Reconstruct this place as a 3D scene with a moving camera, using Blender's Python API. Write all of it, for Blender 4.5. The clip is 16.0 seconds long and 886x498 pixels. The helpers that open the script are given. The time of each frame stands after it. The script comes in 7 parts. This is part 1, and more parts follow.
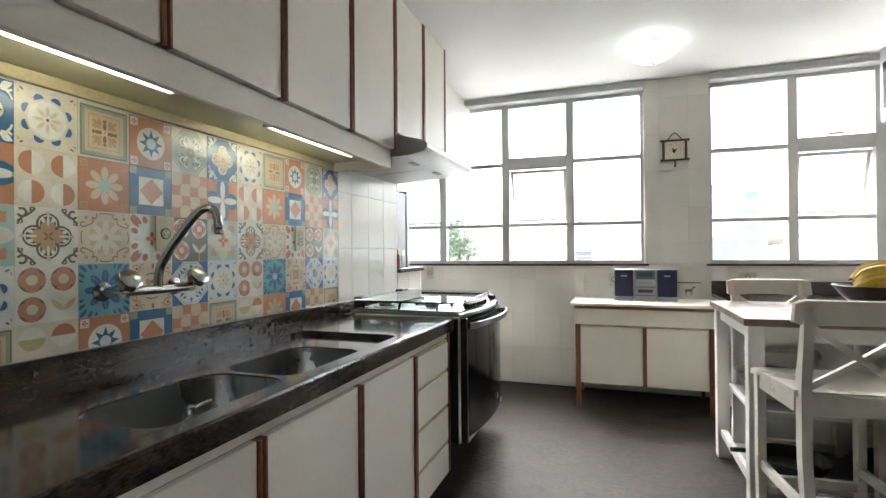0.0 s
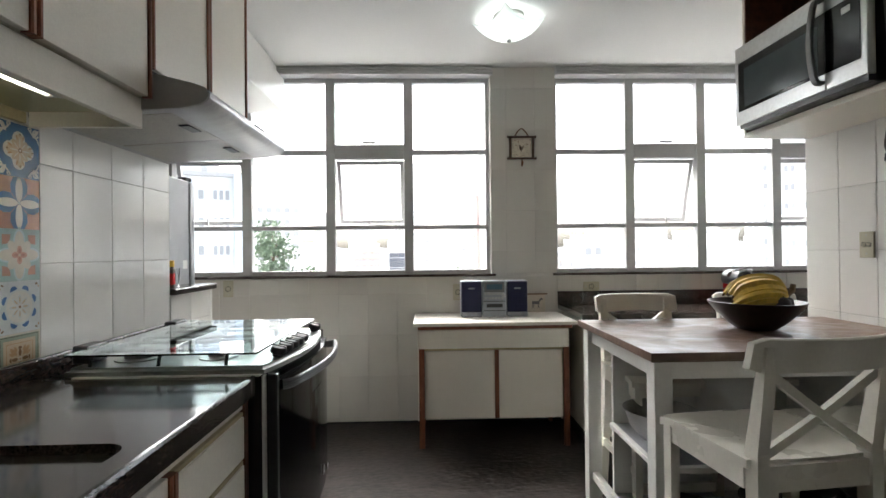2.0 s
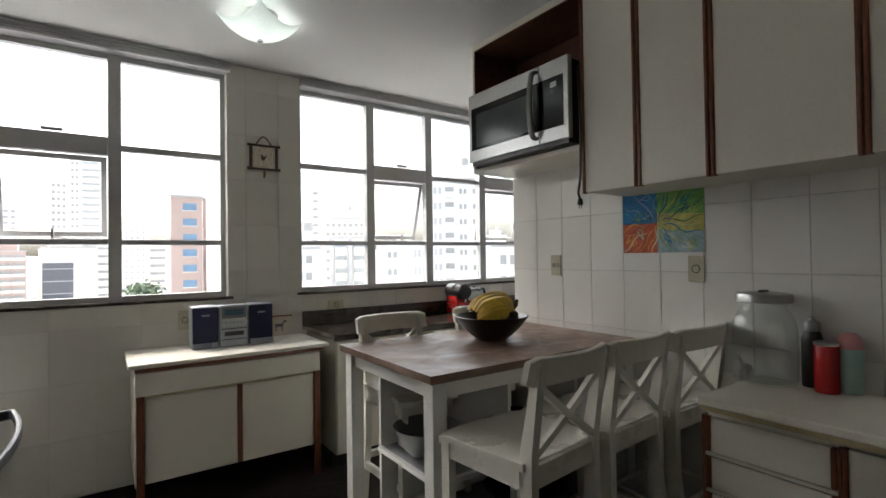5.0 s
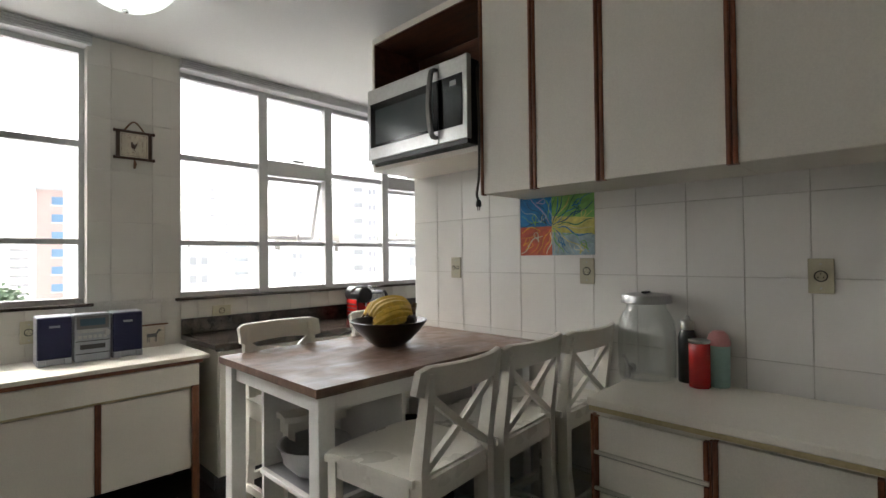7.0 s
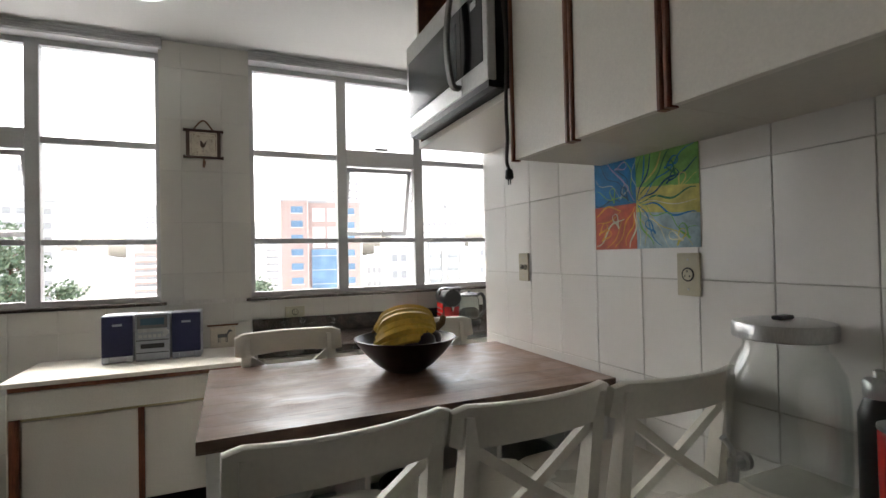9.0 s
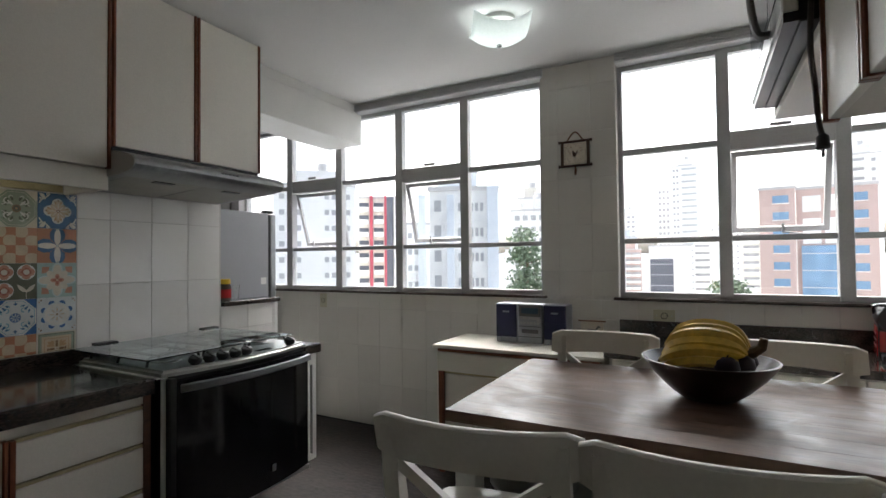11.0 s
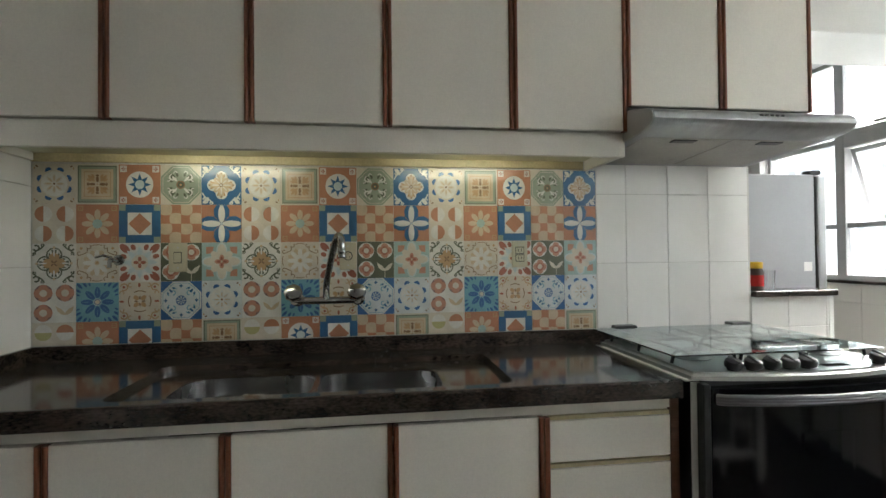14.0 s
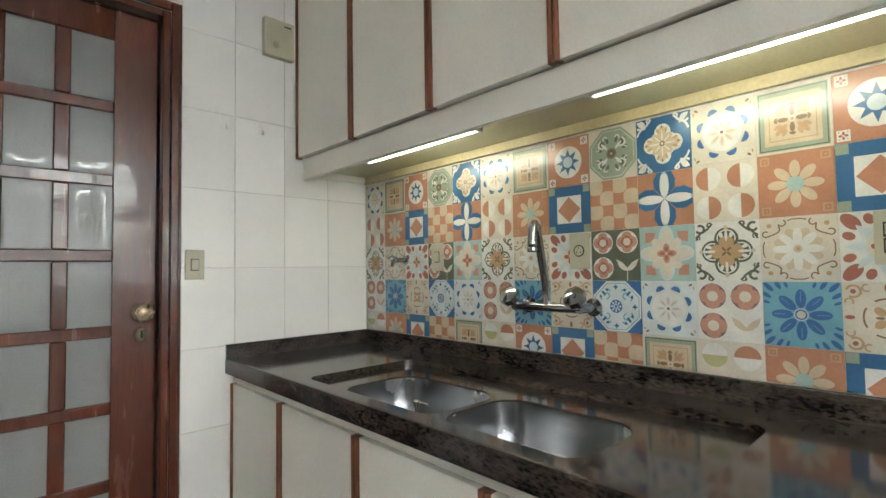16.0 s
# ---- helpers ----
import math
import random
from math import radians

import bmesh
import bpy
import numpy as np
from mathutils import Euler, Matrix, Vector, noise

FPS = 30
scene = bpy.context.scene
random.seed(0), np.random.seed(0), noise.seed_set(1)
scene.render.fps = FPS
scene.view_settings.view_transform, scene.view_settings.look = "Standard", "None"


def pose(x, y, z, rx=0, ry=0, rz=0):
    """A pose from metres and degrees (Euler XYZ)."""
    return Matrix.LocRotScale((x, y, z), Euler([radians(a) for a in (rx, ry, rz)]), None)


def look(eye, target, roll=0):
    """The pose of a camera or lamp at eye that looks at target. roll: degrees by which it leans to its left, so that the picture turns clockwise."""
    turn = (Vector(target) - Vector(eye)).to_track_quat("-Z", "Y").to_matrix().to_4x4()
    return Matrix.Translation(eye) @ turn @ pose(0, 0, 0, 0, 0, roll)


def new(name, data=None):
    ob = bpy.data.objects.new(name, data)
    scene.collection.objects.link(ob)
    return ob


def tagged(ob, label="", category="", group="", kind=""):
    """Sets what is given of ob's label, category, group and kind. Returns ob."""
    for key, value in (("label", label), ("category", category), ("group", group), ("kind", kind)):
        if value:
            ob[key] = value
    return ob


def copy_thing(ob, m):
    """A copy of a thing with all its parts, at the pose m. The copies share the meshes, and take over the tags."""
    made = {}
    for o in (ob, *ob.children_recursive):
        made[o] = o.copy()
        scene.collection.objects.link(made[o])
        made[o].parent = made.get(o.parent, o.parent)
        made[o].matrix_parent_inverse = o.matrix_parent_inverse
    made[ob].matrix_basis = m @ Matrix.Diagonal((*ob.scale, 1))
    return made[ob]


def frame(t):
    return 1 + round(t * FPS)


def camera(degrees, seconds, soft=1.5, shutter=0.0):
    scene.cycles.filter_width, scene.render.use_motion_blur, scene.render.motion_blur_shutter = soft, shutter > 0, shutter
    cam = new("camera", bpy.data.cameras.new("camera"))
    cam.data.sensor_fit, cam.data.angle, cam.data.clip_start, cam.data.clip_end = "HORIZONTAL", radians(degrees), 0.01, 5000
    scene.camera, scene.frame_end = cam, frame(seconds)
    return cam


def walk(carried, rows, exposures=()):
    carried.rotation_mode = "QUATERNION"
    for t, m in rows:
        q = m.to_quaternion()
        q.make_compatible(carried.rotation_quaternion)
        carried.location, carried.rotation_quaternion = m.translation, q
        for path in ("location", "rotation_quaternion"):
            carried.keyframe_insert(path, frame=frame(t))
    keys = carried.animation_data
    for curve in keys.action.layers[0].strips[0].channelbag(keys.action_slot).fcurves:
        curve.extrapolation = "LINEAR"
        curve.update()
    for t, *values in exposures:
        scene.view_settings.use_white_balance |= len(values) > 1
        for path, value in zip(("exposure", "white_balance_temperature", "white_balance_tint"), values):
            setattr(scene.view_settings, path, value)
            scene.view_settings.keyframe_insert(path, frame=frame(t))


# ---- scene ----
cam = camera(84.6, 16.0)
# seconds, eye, point looked at, roll
PATH = [
    (0, (0.032, 0.144, 1.207), (-0.632, 2.03, 1.217), -0.5),
    (0.5, (-0.02, 0.364, 1.214), (-0.487, 2.308, 1.221), -0.5),
    (1, (-0.066, 0.614, 1.241), (-0.341, 2.595, 1.248), -0.6),
    (1.5, (-0.121, 0.806, 1.246), (-0.235, 2.803, 1.254), -0.5),
    (2, (-0.194, 0.956, 1.256), (-0.134, 2.955, 1.267), -0.6),
    (2.5, (-0.241, 1.122, 1.264), (0.022, 3.105, 1.278), -0.7),
    (3, (-0.266, 1.21, 1.285), (0.211, 3.152, 1.299), -0.7),
    (3.5, (-0.361, 1.24, 1.309), (0.349, 3.109, 1.328), -0.6),
    (4, (-0.4, 1.206, 1.33), (0.5, 2.992, 1.354), -0.7),
    (4.5, (-0.403, 1.159, 1.337), (0.629, 2.872, 1.363), -0.8),
    (5, (-0.399, 1.137, 1.333), (0.747, 2.776, 1.362), -0.8),
    (7.5, (-0.183, 1.184, 1.334), (1.26, 2.569, 1.365), -0.6),
    (8, (0.064, 1.169, 1.331), (1.492, 2.569, 1.365), -0.8),
    (8.5, (0.355, 1.222, 1.31), (1.595, 2.791, 1.344), -1.1),
    (9, (0.647, 1.319, 1.326), (1.448, 3.152, 1.353), -1.2),
    (9.5, (0.875, 1.397, 1.337), (1.165, 3.376, 1.372), -0.9),
    (10, (1.06, 1.365, 1.336), (0.84, 3.352, 1.382), -0.7),
    (10.2, (1.124, 1.344, 1.338), (0.707, 3.299, 1.385), -0.7),
    (11.25, (1.25, 1.345, 1.334), (0.161, 3.023, 1.376), -0.5),
    (12.3, (1.268, 1.393, 1.326), (-0.331, 2.594, 1.359), -0.3),
    (12.5, (1.211, 1.384, 1.312), (-0.439, 2.514, 1.352), -0.4),
    (13, (1.068, 1.431, 1.313), (-0.721, 2.324, 1.342), -0.4),
    (13.5, (0.89, 1.495, 1.318), (-1.009, 2.122, 1.34), -0.4),
    (14, (0.722, 1.561, 1.274), (-1.259, 1.835, 1.302), -0.6),
    (14.5, (0.506, 1.703, 1.246), (-1.488, 1.55, 1.28), -0.7),
    (15, (0.255, 1.797, 1.222), (-1.619, 1.099, 1.258), -0.6),
    (15.5, (0.069, 1.934, 1.199), (-1.561, 0.778, 1.263), -0.7),
    (16, (-0.009, 2.315, 1.221), (-1.38, 0.862, 1.307), -0.9),
]
EXPOSURES = [(0, 3.7, 6300, 8), (1.5, 3.1, 6350, 9), (3.5, 2.45, 6350, 9), (5, 2.26, 6450, 9), (7.5, 2.84, 6550, 10), (9, 2.65, 6500, 11), (10, 2.15, 6250, 11),
             (12.5, 2.5, 6300, 8), (13.5, 3.05, 6300, 6), (14.5, 3.72, 6300, 5), (15, 4.1, 6300, 5), (16, 4.25, 6250, 6)]
walk(cam, [(t, look(eye, target, roll)) for t, eye, target, roll in PATH], EXPOSURES)

# ---- world and light ----
world = bpy.data.worlds.new("sky")
scene.world = world
world.use_nodes = True
_nt = world.node_tree
_sky = _nt.nodes.new("ShaderNodeTexSky")
_sky.sky_type = "NISHITA"
_sky.sun_disc = False
_sky.sun_elevation = radians(55)
_sky.sun_rotation = radians(-20)
_sky.air_density, _sky.dust_density, _sky.ozone_density = 1.0, 7.0, 0.6
_pale = _nt.nodes.new("ShaderNodeHueSaturation")
_pale.inputs["Saturation"].default_value = 0.45
_nt.links.new(_sky.outputs["Color"], _pale.inputs["Color"])
_nt.links.new(_pale.outputs["Color"], _nt.nodes["Background"].inputs["Color"])
_nt.nodes["Background"].inputs["Strength"].default_value = 0.15
_sun = bpy.data.lights.new("sun", "SUN")
_sun.energy, _sun.angle, _sun.color = 0.16, radians(60), (1.0, 0.98, 0.95)
sun = new("sun", _sun)
sun.matrix_world = look((-6.8, 19, 29), (0, 0, 0))

# ---- materials ----
def material(name, color, rough=0.5, metal=0.0, vary=0.08, grain=0.04, scale=6.0, fine=90.0, bump=0.0, bump_scale=60.0, random_tint=0.0,
             stretch=(1, 1, 1), emit=None, coat=0.0, spec=0.5, dark=None):
    m = bpy.data.materials.new(name)
    m.use_nodes = True
    nt = m.node_tree
    b = nt.nodes["Principled BSDF"]
    b.inputs["Roughness"].default_value = rough
    b.inputs["Metallic"].default_value = metal
    b.inputs["Coat Weight"].default_value = coat
    b.inputs["Specular IOR Level"].default_value = spec
    if emit:
        b.inputs["Emission Color"].default_value = (*emit[0], 1)
        b.inputs["Emission Strength"].default_value = emit[1]
    tc = nt.nodes.new("ShaderNodeTexCoord")
    mp = nt.nodes.new("ShaderNodeMapping")
    mp.inputs["Scale"].default_value = stretch
    nt.links.new(tc.outputs["Object"], mp.inputs["Vector"])
    n1 = nt.nodes.new("ShaderNodeTexNoise")
    n1.inputs["Scale"].default_value, n1.inputs["Detail"].default_value = scale, 4
    n2 = nt.nodes.new("ShaderNodeTexNoise")
    n2.inputs["Scale"].default_value, n2.inputs["Detail"].default_value = fine, 3
    for n in (n1, n2):
        nt.links.new(mp.outputs["Vector"], n.inputs["Vector"])
    add = nt.nodes.new("ShaderNodeMath")
    add.operation = "MULTIPLY_ADD"
    nt.links.new(n2.outputs["Fac"], add.inputs[0])
    add.inputs[1].default_value = grain / max(vary, 1e-4)
    nt.links.new(n1.outputs["Fac"], add.inputs[2])
    ramp = nt.nodes.new("ShaderNodeMapRange")
    half = 0.5 + 0.5 * grain / max(vary, 1e-4)
    ramp.inputs["From Min"].default_value, ramp.inputs["From Max"].default_value = half - 0.3, half + 0.3
    nt.links.new(add.outputs[0], ramp.inputs["Value"])
    mix = nt.nodes.new("ShaderNodeMix")
    mix.data_type = "RGBA"
    lo = dark if dark else tuple(c * (1 - vary - grain) for c in color)
    hi = tuple(min(1.0, c * (1 + 0.6 * (vary + grain))) for c in color)
    mix.inputs[6].default_value, mix.inputs[7].default_value = (*lo, 1), (*hi, 1)
    nt.links.new(ramp.outputs["Result"], mix.inputs[0])
    out = mix.outputs[2]
    if random_tint:
        oi = nt.nodes.new("ShaderNodeObjectInfo")
        hsv = nt.nodes.new("ShaderNodeHueSaturation")
        mr = nt.nodes.new("ShaderNodeMapRange")
        mr.inputs["To Min"].default_value, mr.inputs["To Max"].default_value = 1 - random_tint, 1 + random_tint * 0.5
        nt.links.new(oi.outputs["Random"], mr.inputs["Value"])
        nt.links.new(mr.outputs["Result"], hsv.inputs["Value"])
        nt.links.new(out, hsv.inputs["Color"])
        out = hsv.outputs["Color"]
    nt.links.new(out, b.inputs["Base Color"])
    rr = nt.nodes.new("ShaderNodeMapRange")
    rr.inputs["To Min"].default_value, rr.inputs["To Max"].default_value = max(0.02, rough * 0.8), min(1, rough * 1.25)
    nt.links.new(n1.outputs["Fac"], rr.inputs["Value"])
    nt.links.new(rr.outputs["Result"], b.inputs["Roughness"])
    if bump:
        n3 = nt.nodes.new("ShaderNodeTexNoise")
        n3.inputs["Scale"].default_value, n3.inputs["Detail"].default_value = bump_scale, 4
        nt.links.new(mp.outputs["Vector"], n3.inputs["Vector"])
        bp = nt.nodes.new("ShaderNodeBump")
        bp.inputs["Strength"].default_value, bp.inputs["Distance"].default_value = bump, 0.01
        nt.links.new(n3.outputs["Fac"], bp.inputs["Height"])
        nt.links.new(bp.outputs["Normal"], b.inputs["Normal"])
    return m


def glass_material(name, color, rough=0.0, ior=1.45):
    m = bpy.data.materials.new(name)
    m.use_nodes = True
    b = m.node_tree.nodes["Principled BSDF"]
    b.inputs["Base Color"].default_value = (*color, 1)
    b.inputs["Transmission Weight"].default_value = 1.0
    b.inputs["Roughness"].default_value = rough
    b.inputs["IOR"].default_value = ior
    return m


M = {}
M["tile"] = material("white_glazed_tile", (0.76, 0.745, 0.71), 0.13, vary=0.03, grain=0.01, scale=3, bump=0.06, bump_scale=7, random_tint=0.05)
# cream tile, darkened to paint in the dimmer light on the window wall
M["tile_shade"] = material("cream_tile_shade_darkened", (0.59, 0.57, 0.52), 0.16, vary=0.04, grain=0.01, scale=3, bump=0.06, bump_scale=7, random_tint=0.06)
M["grout"] = material("grout", (0.57, 0.55, 0.51), 0.9, vary=0.2, grain=0.1, scale=4)
M["plaster"] = material("white_plaster", (0.72, 0.715, 0.7), 0.8, vary=0.04, grain=0.02, scale=1.5, bump=0.05, bump_scale=120)
M["floor"] = material("dark_slate_vinyl", (0.033, 0.027, 0.024), 0.52, vary=0.6, grain=0.5, scale=5, fine=26, bump=0.3, bump_scale=22, spec=0.22, stretch=(1, 1.8, 1), dark=(0.012, 0.009, 0.008))
M["laminate"] = material("cream_laminate", (0.82, 0.785, 0.7), 0.42, vary=0.03, grain=0.03, scale=2, fine=160, random_tint=0.03)
M["carcass"] = material("cream_painted_board", (0.68, 0.65, 0.57), 0.5, vary=0.05, grain=0.03, scale=3)
M["wood"] = material("red_brown_wood_strip", (0.22, 0.075, 0.033), 0.35, vary=0.3, grain=0.25, scale=4, fine=30, stretch=(12, 12, 1))
M["niche"] = material("brown_veneer", (0.16, 0.065, 0.035), 0.4, vary=0.3, grain=0.2, scale=3, fine=22, stretch=(10, 1.2, 10))
M["granite"] = material("dark_polished_granite", (0.036, 0.027, 0.022), 0.11, vary=0.6, grain=0.7, scale=8, fine=70, stretch=(2.0, 0.9, 2.0), dark=(0.004, 0.0035, 0.003))
M["granite_raw"] = material("dark_granite_edge", (0.036, 0.027, 0.022), 0.16, vary=0.6, grain=0.8, scale=12, fine=80, stretch=(1.4, 0.8, 2), dark=(0.006, 0.005, 0.005), bump=0.06, bump_scale=60)
M["steel"] = material("brushed_steel", (0.45, 0.45, 0.445), 0.3, metal=1.0, vary=0.1, grain=0.08, scale=3, fine=60, stretch=(1, 8, 1))
M["hood_steel"] = material("dull_hood_steel", (0.3, 0.3, 0.3), 0.32, metal=1.0, vary=0.12, grain=0.1, scale=3, fine=60, stretch=(1, 8, 1))
M["cook_steel"] = material("bright_cooktop_steel", (0.5, 0.5, 0.49), 0.3, metal=1.0, vary=0.08, grain=0.06, scale=3, fine=60, stretch=(8, 1, 1))
M["hood_plastic"] = material("warm_grey_plastic", (0.4, 0.385, 0.36), 0.4, vary=0.05, grain=0.04)
M["filter"] = material("greasy_filter_metal", (0.33, 0.31, 0.27), 0.4, metal=0.5, vary=0.15, grain=0.2, scale=4, fine=200)
M["steel_sink"] = material("satin_sink_steel", (0.34, 0.34, 0.34), 0.26, metal=1.0, vary=0.12, grain=0.08, scale=4, fine=70)
M["chrome"] = material("chrome", (0.4, 0.4, 0.4), 0.14, metal=1.0, vary=0.05, grain=0.02)
M["aluminium"] = material("anodised_aluminium", (0.46, 0.46, 0.46), 0.42, metal=0.1, vary=0.08, grain=0.05, scale=5)
M["black"] = material("black_plastic", (0.012, 0.012, 0.013), 0.35, vary=0.2, grain=0.1)
M["black_gloss"] = material("black_oven_glass", (0.005, 0.005, 0.006), 0.1, vary=0.2, grain=0.05, spec=0.35)
M["rubber"] = material("dark_rubber", (0.02, 0.02, 0.02), 0.7)
M["white_paint"] = material("white_satin_paint", (0.74, 0.735, 0.7), 0.35, vary=0.04, grain=0.03, scale=4, bump=0.04, bump_scale=40)
M["butcher"] = material("oiled_brown_table_wood", (0.175, 0.108, 0.076), 0.38, vary=0.22, grain=0.16, scale=2.5, fine=14, stretch=(1.2, 9, 4), bump=0.06, bump_scale=12, random_tint=0.07)
M["shelf_steel"] = material("brushed_shelf_steel", (0.42, 0.43, 0.45), 0.4, metal=0.9, vary=0.1, grain=0.1, stretch=(6, 1, 1))
M["plate"] = material("beige_socket_plastic", (0.43, 0.4, 0.29), 0.45, vary=0.05, grain=0.03)
M["sheet_edge"] = material("yellowed_varnish_trim", (0.5, 0.42, 0.24), 0.4, vary=0.15, grain=0.1)
M["glass"] = glass_material("clear_glass", (0.97, 0.99, 0.98))
M["glass_green"] = glass_material("stove_lid_glass", (0.76, 0.92, 0.93), ior=1.65)
M["frosted"] = material("frosted_door_glass", (0.21, 0.21, 0.205), 0.3, vary=0.05, grain=0.05, scale=3, fine=200)
M["frost_line"] = material("polished_glass_line", (0.26, 0.26, 0.255), 0.05, vary=0.05, spec=1.0)
M["door_wood"] = material("varnished_mahogany", (0.088, 0.022, 0.011), 0.25, vary=0.25, grain=0.12, scale=3, fine=24, stretch=(9, 9, 0.9), coat=0.4, bump=0.03, bump_scale=30)
M["bronze"] = material("aged_brass", (0.52, 0.43, 0.28), 0.28, metal=0.9, vary=0.4, grain=0.3, scale=40)
M["lamp_glass"] = material("opal_lamp_glass", (0.9, 0.92, 0.9), 0.3, vary=0.02, emit=((0.9, 1.0, 0.97), 0.05))
_nt = M["lamp_glass"].node_tree
_tr = _nt.nodes.new("ShaderNodeBsdfTranslucent")
_tr.inputs["Color"].default_value = (0.9, 0.93, 0.91, 1)
_mx = _nt.nodes.new("ShaderNodeMixShader")
_mx.inputs[0].default_value = 0.5
_nt.links.new(_nt.nodes["Principled BSDF"].outputs[0], _mx.inputs[1])
_nt.links.new(_tr.outputs[0], _mx.inputs[2])
_nt.links.new(_mx.outputs[0], _nt.nodes["Material Output"].inputs["Surface"])
# dark grey for the unseen laundry walls, so less light bounces out
M["laundry"] = material("bounce_cut_grey", (0.22, 0.215, 0.205), 0.8, vary=0.08, grain=0.04, scale=2)
M["strap"] = material("dark_grey_satin_plastic", (0.12, 0.12, 0.125), 0.3, vary=0.08, grain=0.05)
M["under_board"] = material("yellowed_board", (0.6, 0.56, 0.36), 0.3, vary=0.2, grain=0.08, scale=3)
M["chair_paint"] = material("cream_white_lacquer", (0.74, 0.715, 0.64), 0.28, vary=0.05, grain=0.03, scale=4, bump=0.04, bump_scale=40)
M["jar_glass"] = bpy.data.materials.new("thin_jar_glass")
M["jar_glass"].use_nodes = True
_nt = M["jar_glass"].node_tree
_tr = _nt.nodes.new("ShaderNodeBsdfTransparent")
_tr.inputs["Color"].default_value = (0.955, 0.965, 0.96, 1)
_gl = _nt.nodes.new("ShaderNodeBsdfGlossy")
_gl.inputs["Roughness"].default_value = 0.03
_fr = _nt.nodes.new("ShaderNodeLayerWeight")
_fr.inputs["Blend"].default_value = 0.06
_mx = _nt.nodes.new("ShaderNodeMixShader")
_nt.links.new(_fr.outputs["Facing"], _mx.inputs[0])
_nt.links.new(_tr.outputs[0], _mx.inputs[1])
_nt.links.new(_gl.outputs[0], _mx.inputs[2])
_nt.links.new(_mx.outputs[0], _nt.nodes["Material Output"].inputs["Surface"])
# worn varnish on the table: patchy gloss and pale scuffs
_nt = M["butcher"].node_tree
_b = _nt.nodes["Principled BSDF"]
_tc = _nt.nodes.new("ShaderNodeTexCoord")
_n = _nt.nodes.new("ShaderNodeTexNoise")
_n.inputs["Scale"].default_value, _n.inputs["Detail"].default_value, _n.inputs["Distortion"].default_value = 6.0, 7.0, 1.2
_nt.links.new(_tc.outputs["Object"], _n.inputs["Vector"])
_r = _nt.nodes.new("ShaderNodeMapRange")
for _k, _v in (("From Min", 0.36), ("From Max", 0.66), ("To Min", 0.52), ("To Max", 0.3)):
    _r.inputs[_k].default_value = _v
_nt.links.new(_n.outputs["Fac"], _r.inputs["Value"])
_nt.links.new(_r.outputs["Result"], _b.inputs["Roughness"])
_s = _nt.nodes.new("ShaderNodeMapRange")
for _k, _v in (("From Min", 0.63), ("From Max", 0.74), ("To Min", 0.0), ("To Max", 0.22)):
    _s.inputs[_k].default_value = _v
_nt.links.new(_n.outputs["Fac"], _s.inputs["Value"])
_m = _nt.nodes.new("ShaderNodeMix")
_m.data_type = "RGBA"
_nt.links.new(_s.outputs["Result"], _m.inputs[0])
_nt.links.new(_b.inputs["Base Color"].links[0].from_socket, _m.inputs[6])
_m.inputs[7].default_value = (0.42, 0.34, 0.29, 1)
_nt.links.new(_m.outputs[2], _b.inputs["Base Color"])
M["tube"] = material("fluorescent_tube", (0.9, 0.9, 0.85), 0.4, vary=0.02, emit=((1.0, 0.97, 0.8), 0.8))
# emission is faded towards both tube ends to imitate a soft-ended glow
_nt = M["tube"].node_tree
_tc = _nt.nodes.new("ShaderNodeTexCoord")
_sp = _nt.nodes.new("ShaderNodeSeparateXYZ")
_nt.links.new(_tc.outputs["Object"], _sp.inputs[0])
_ab = _nt.nodes.new("ShaderNodeMath")
_ab.operation = "ABSOLUTE"
_nt.links.new(_sp.outputs["Y"], _ab.inputs[0])
_mr = _nt.nodes.new("ShaderNodeMapRange")
_mr.interpolation_type = "SMOOTHSTEP"
for _k, _v in (("From Min", 0.14), ("From Max", 0.325), ("To Min", 1.6), ("To Max", 0.2)):
    _mr.inputs[_k].default_value = _v
_nt.links.new(_ab.outputs[0], _mr.inputs["Value"])
_nt.links.new(_mr.outputs["Result"], _nt.nodes["Principled BSDF"].inputs["Emission Strength"])

# ---- mesh helpers ----
def part(name, bm, mat, parent=None, label=""):
    me = bpy.data.meshes.new(name)
    bm.normal_update()
    bm.to_mesh(me)
    bm.free()
    for m in (mat if isinstance(mat, (list, tuple)) else [mat]):
        me.materials.append(m)
    ob = new(name, me)
    if parent is not None:
        ob.parent = parent
    if label:
        tagged(ob, label)
    return ob


def thing(name, label, category, at=(0, 0, 0), group="", kind="", rz=0.0):
    ob = new(name)
    ob.empty_display_size = 0.05
    ob.location = at
    ob.rotation_euler = (0, 0, radians(rz))
    return tagged(ob, label, category, group, kind)


def box(x0, x1, y0, y1, z0, z1, bevel=0.0, bm=None, seg=1):
    own = bm is None
    b = bmesh.new()
    bmesh.ops.create_cube(b, size=1.0, matrix=Matrix.LocRotScale(((x0 + x1) / 2, (y0 + y1) / 2, (z0 + z1) / 2), None, (abs(x1 - x0), abs(y1 - y0), abs(z1 - z0))))
    if bevel:
        bmesh.ops.bevel(b, geom=b.edges[:], offset=bevel, segments=seg, affect="EDGES", profile=0.6)
    if own:
        return b
    return join(bm, b)


def join(bm, b, m=None):
    if m is not None:
        bmesh.ops.transform(b, matrix=m, verts=b.verts[:])
    me = bpy.data.meshes.new("tmp")
    b.to_mesh(me)
    b.free()
    bm.from_mesh(me)
    bpy.data.meshes.remove(me)
    return bm


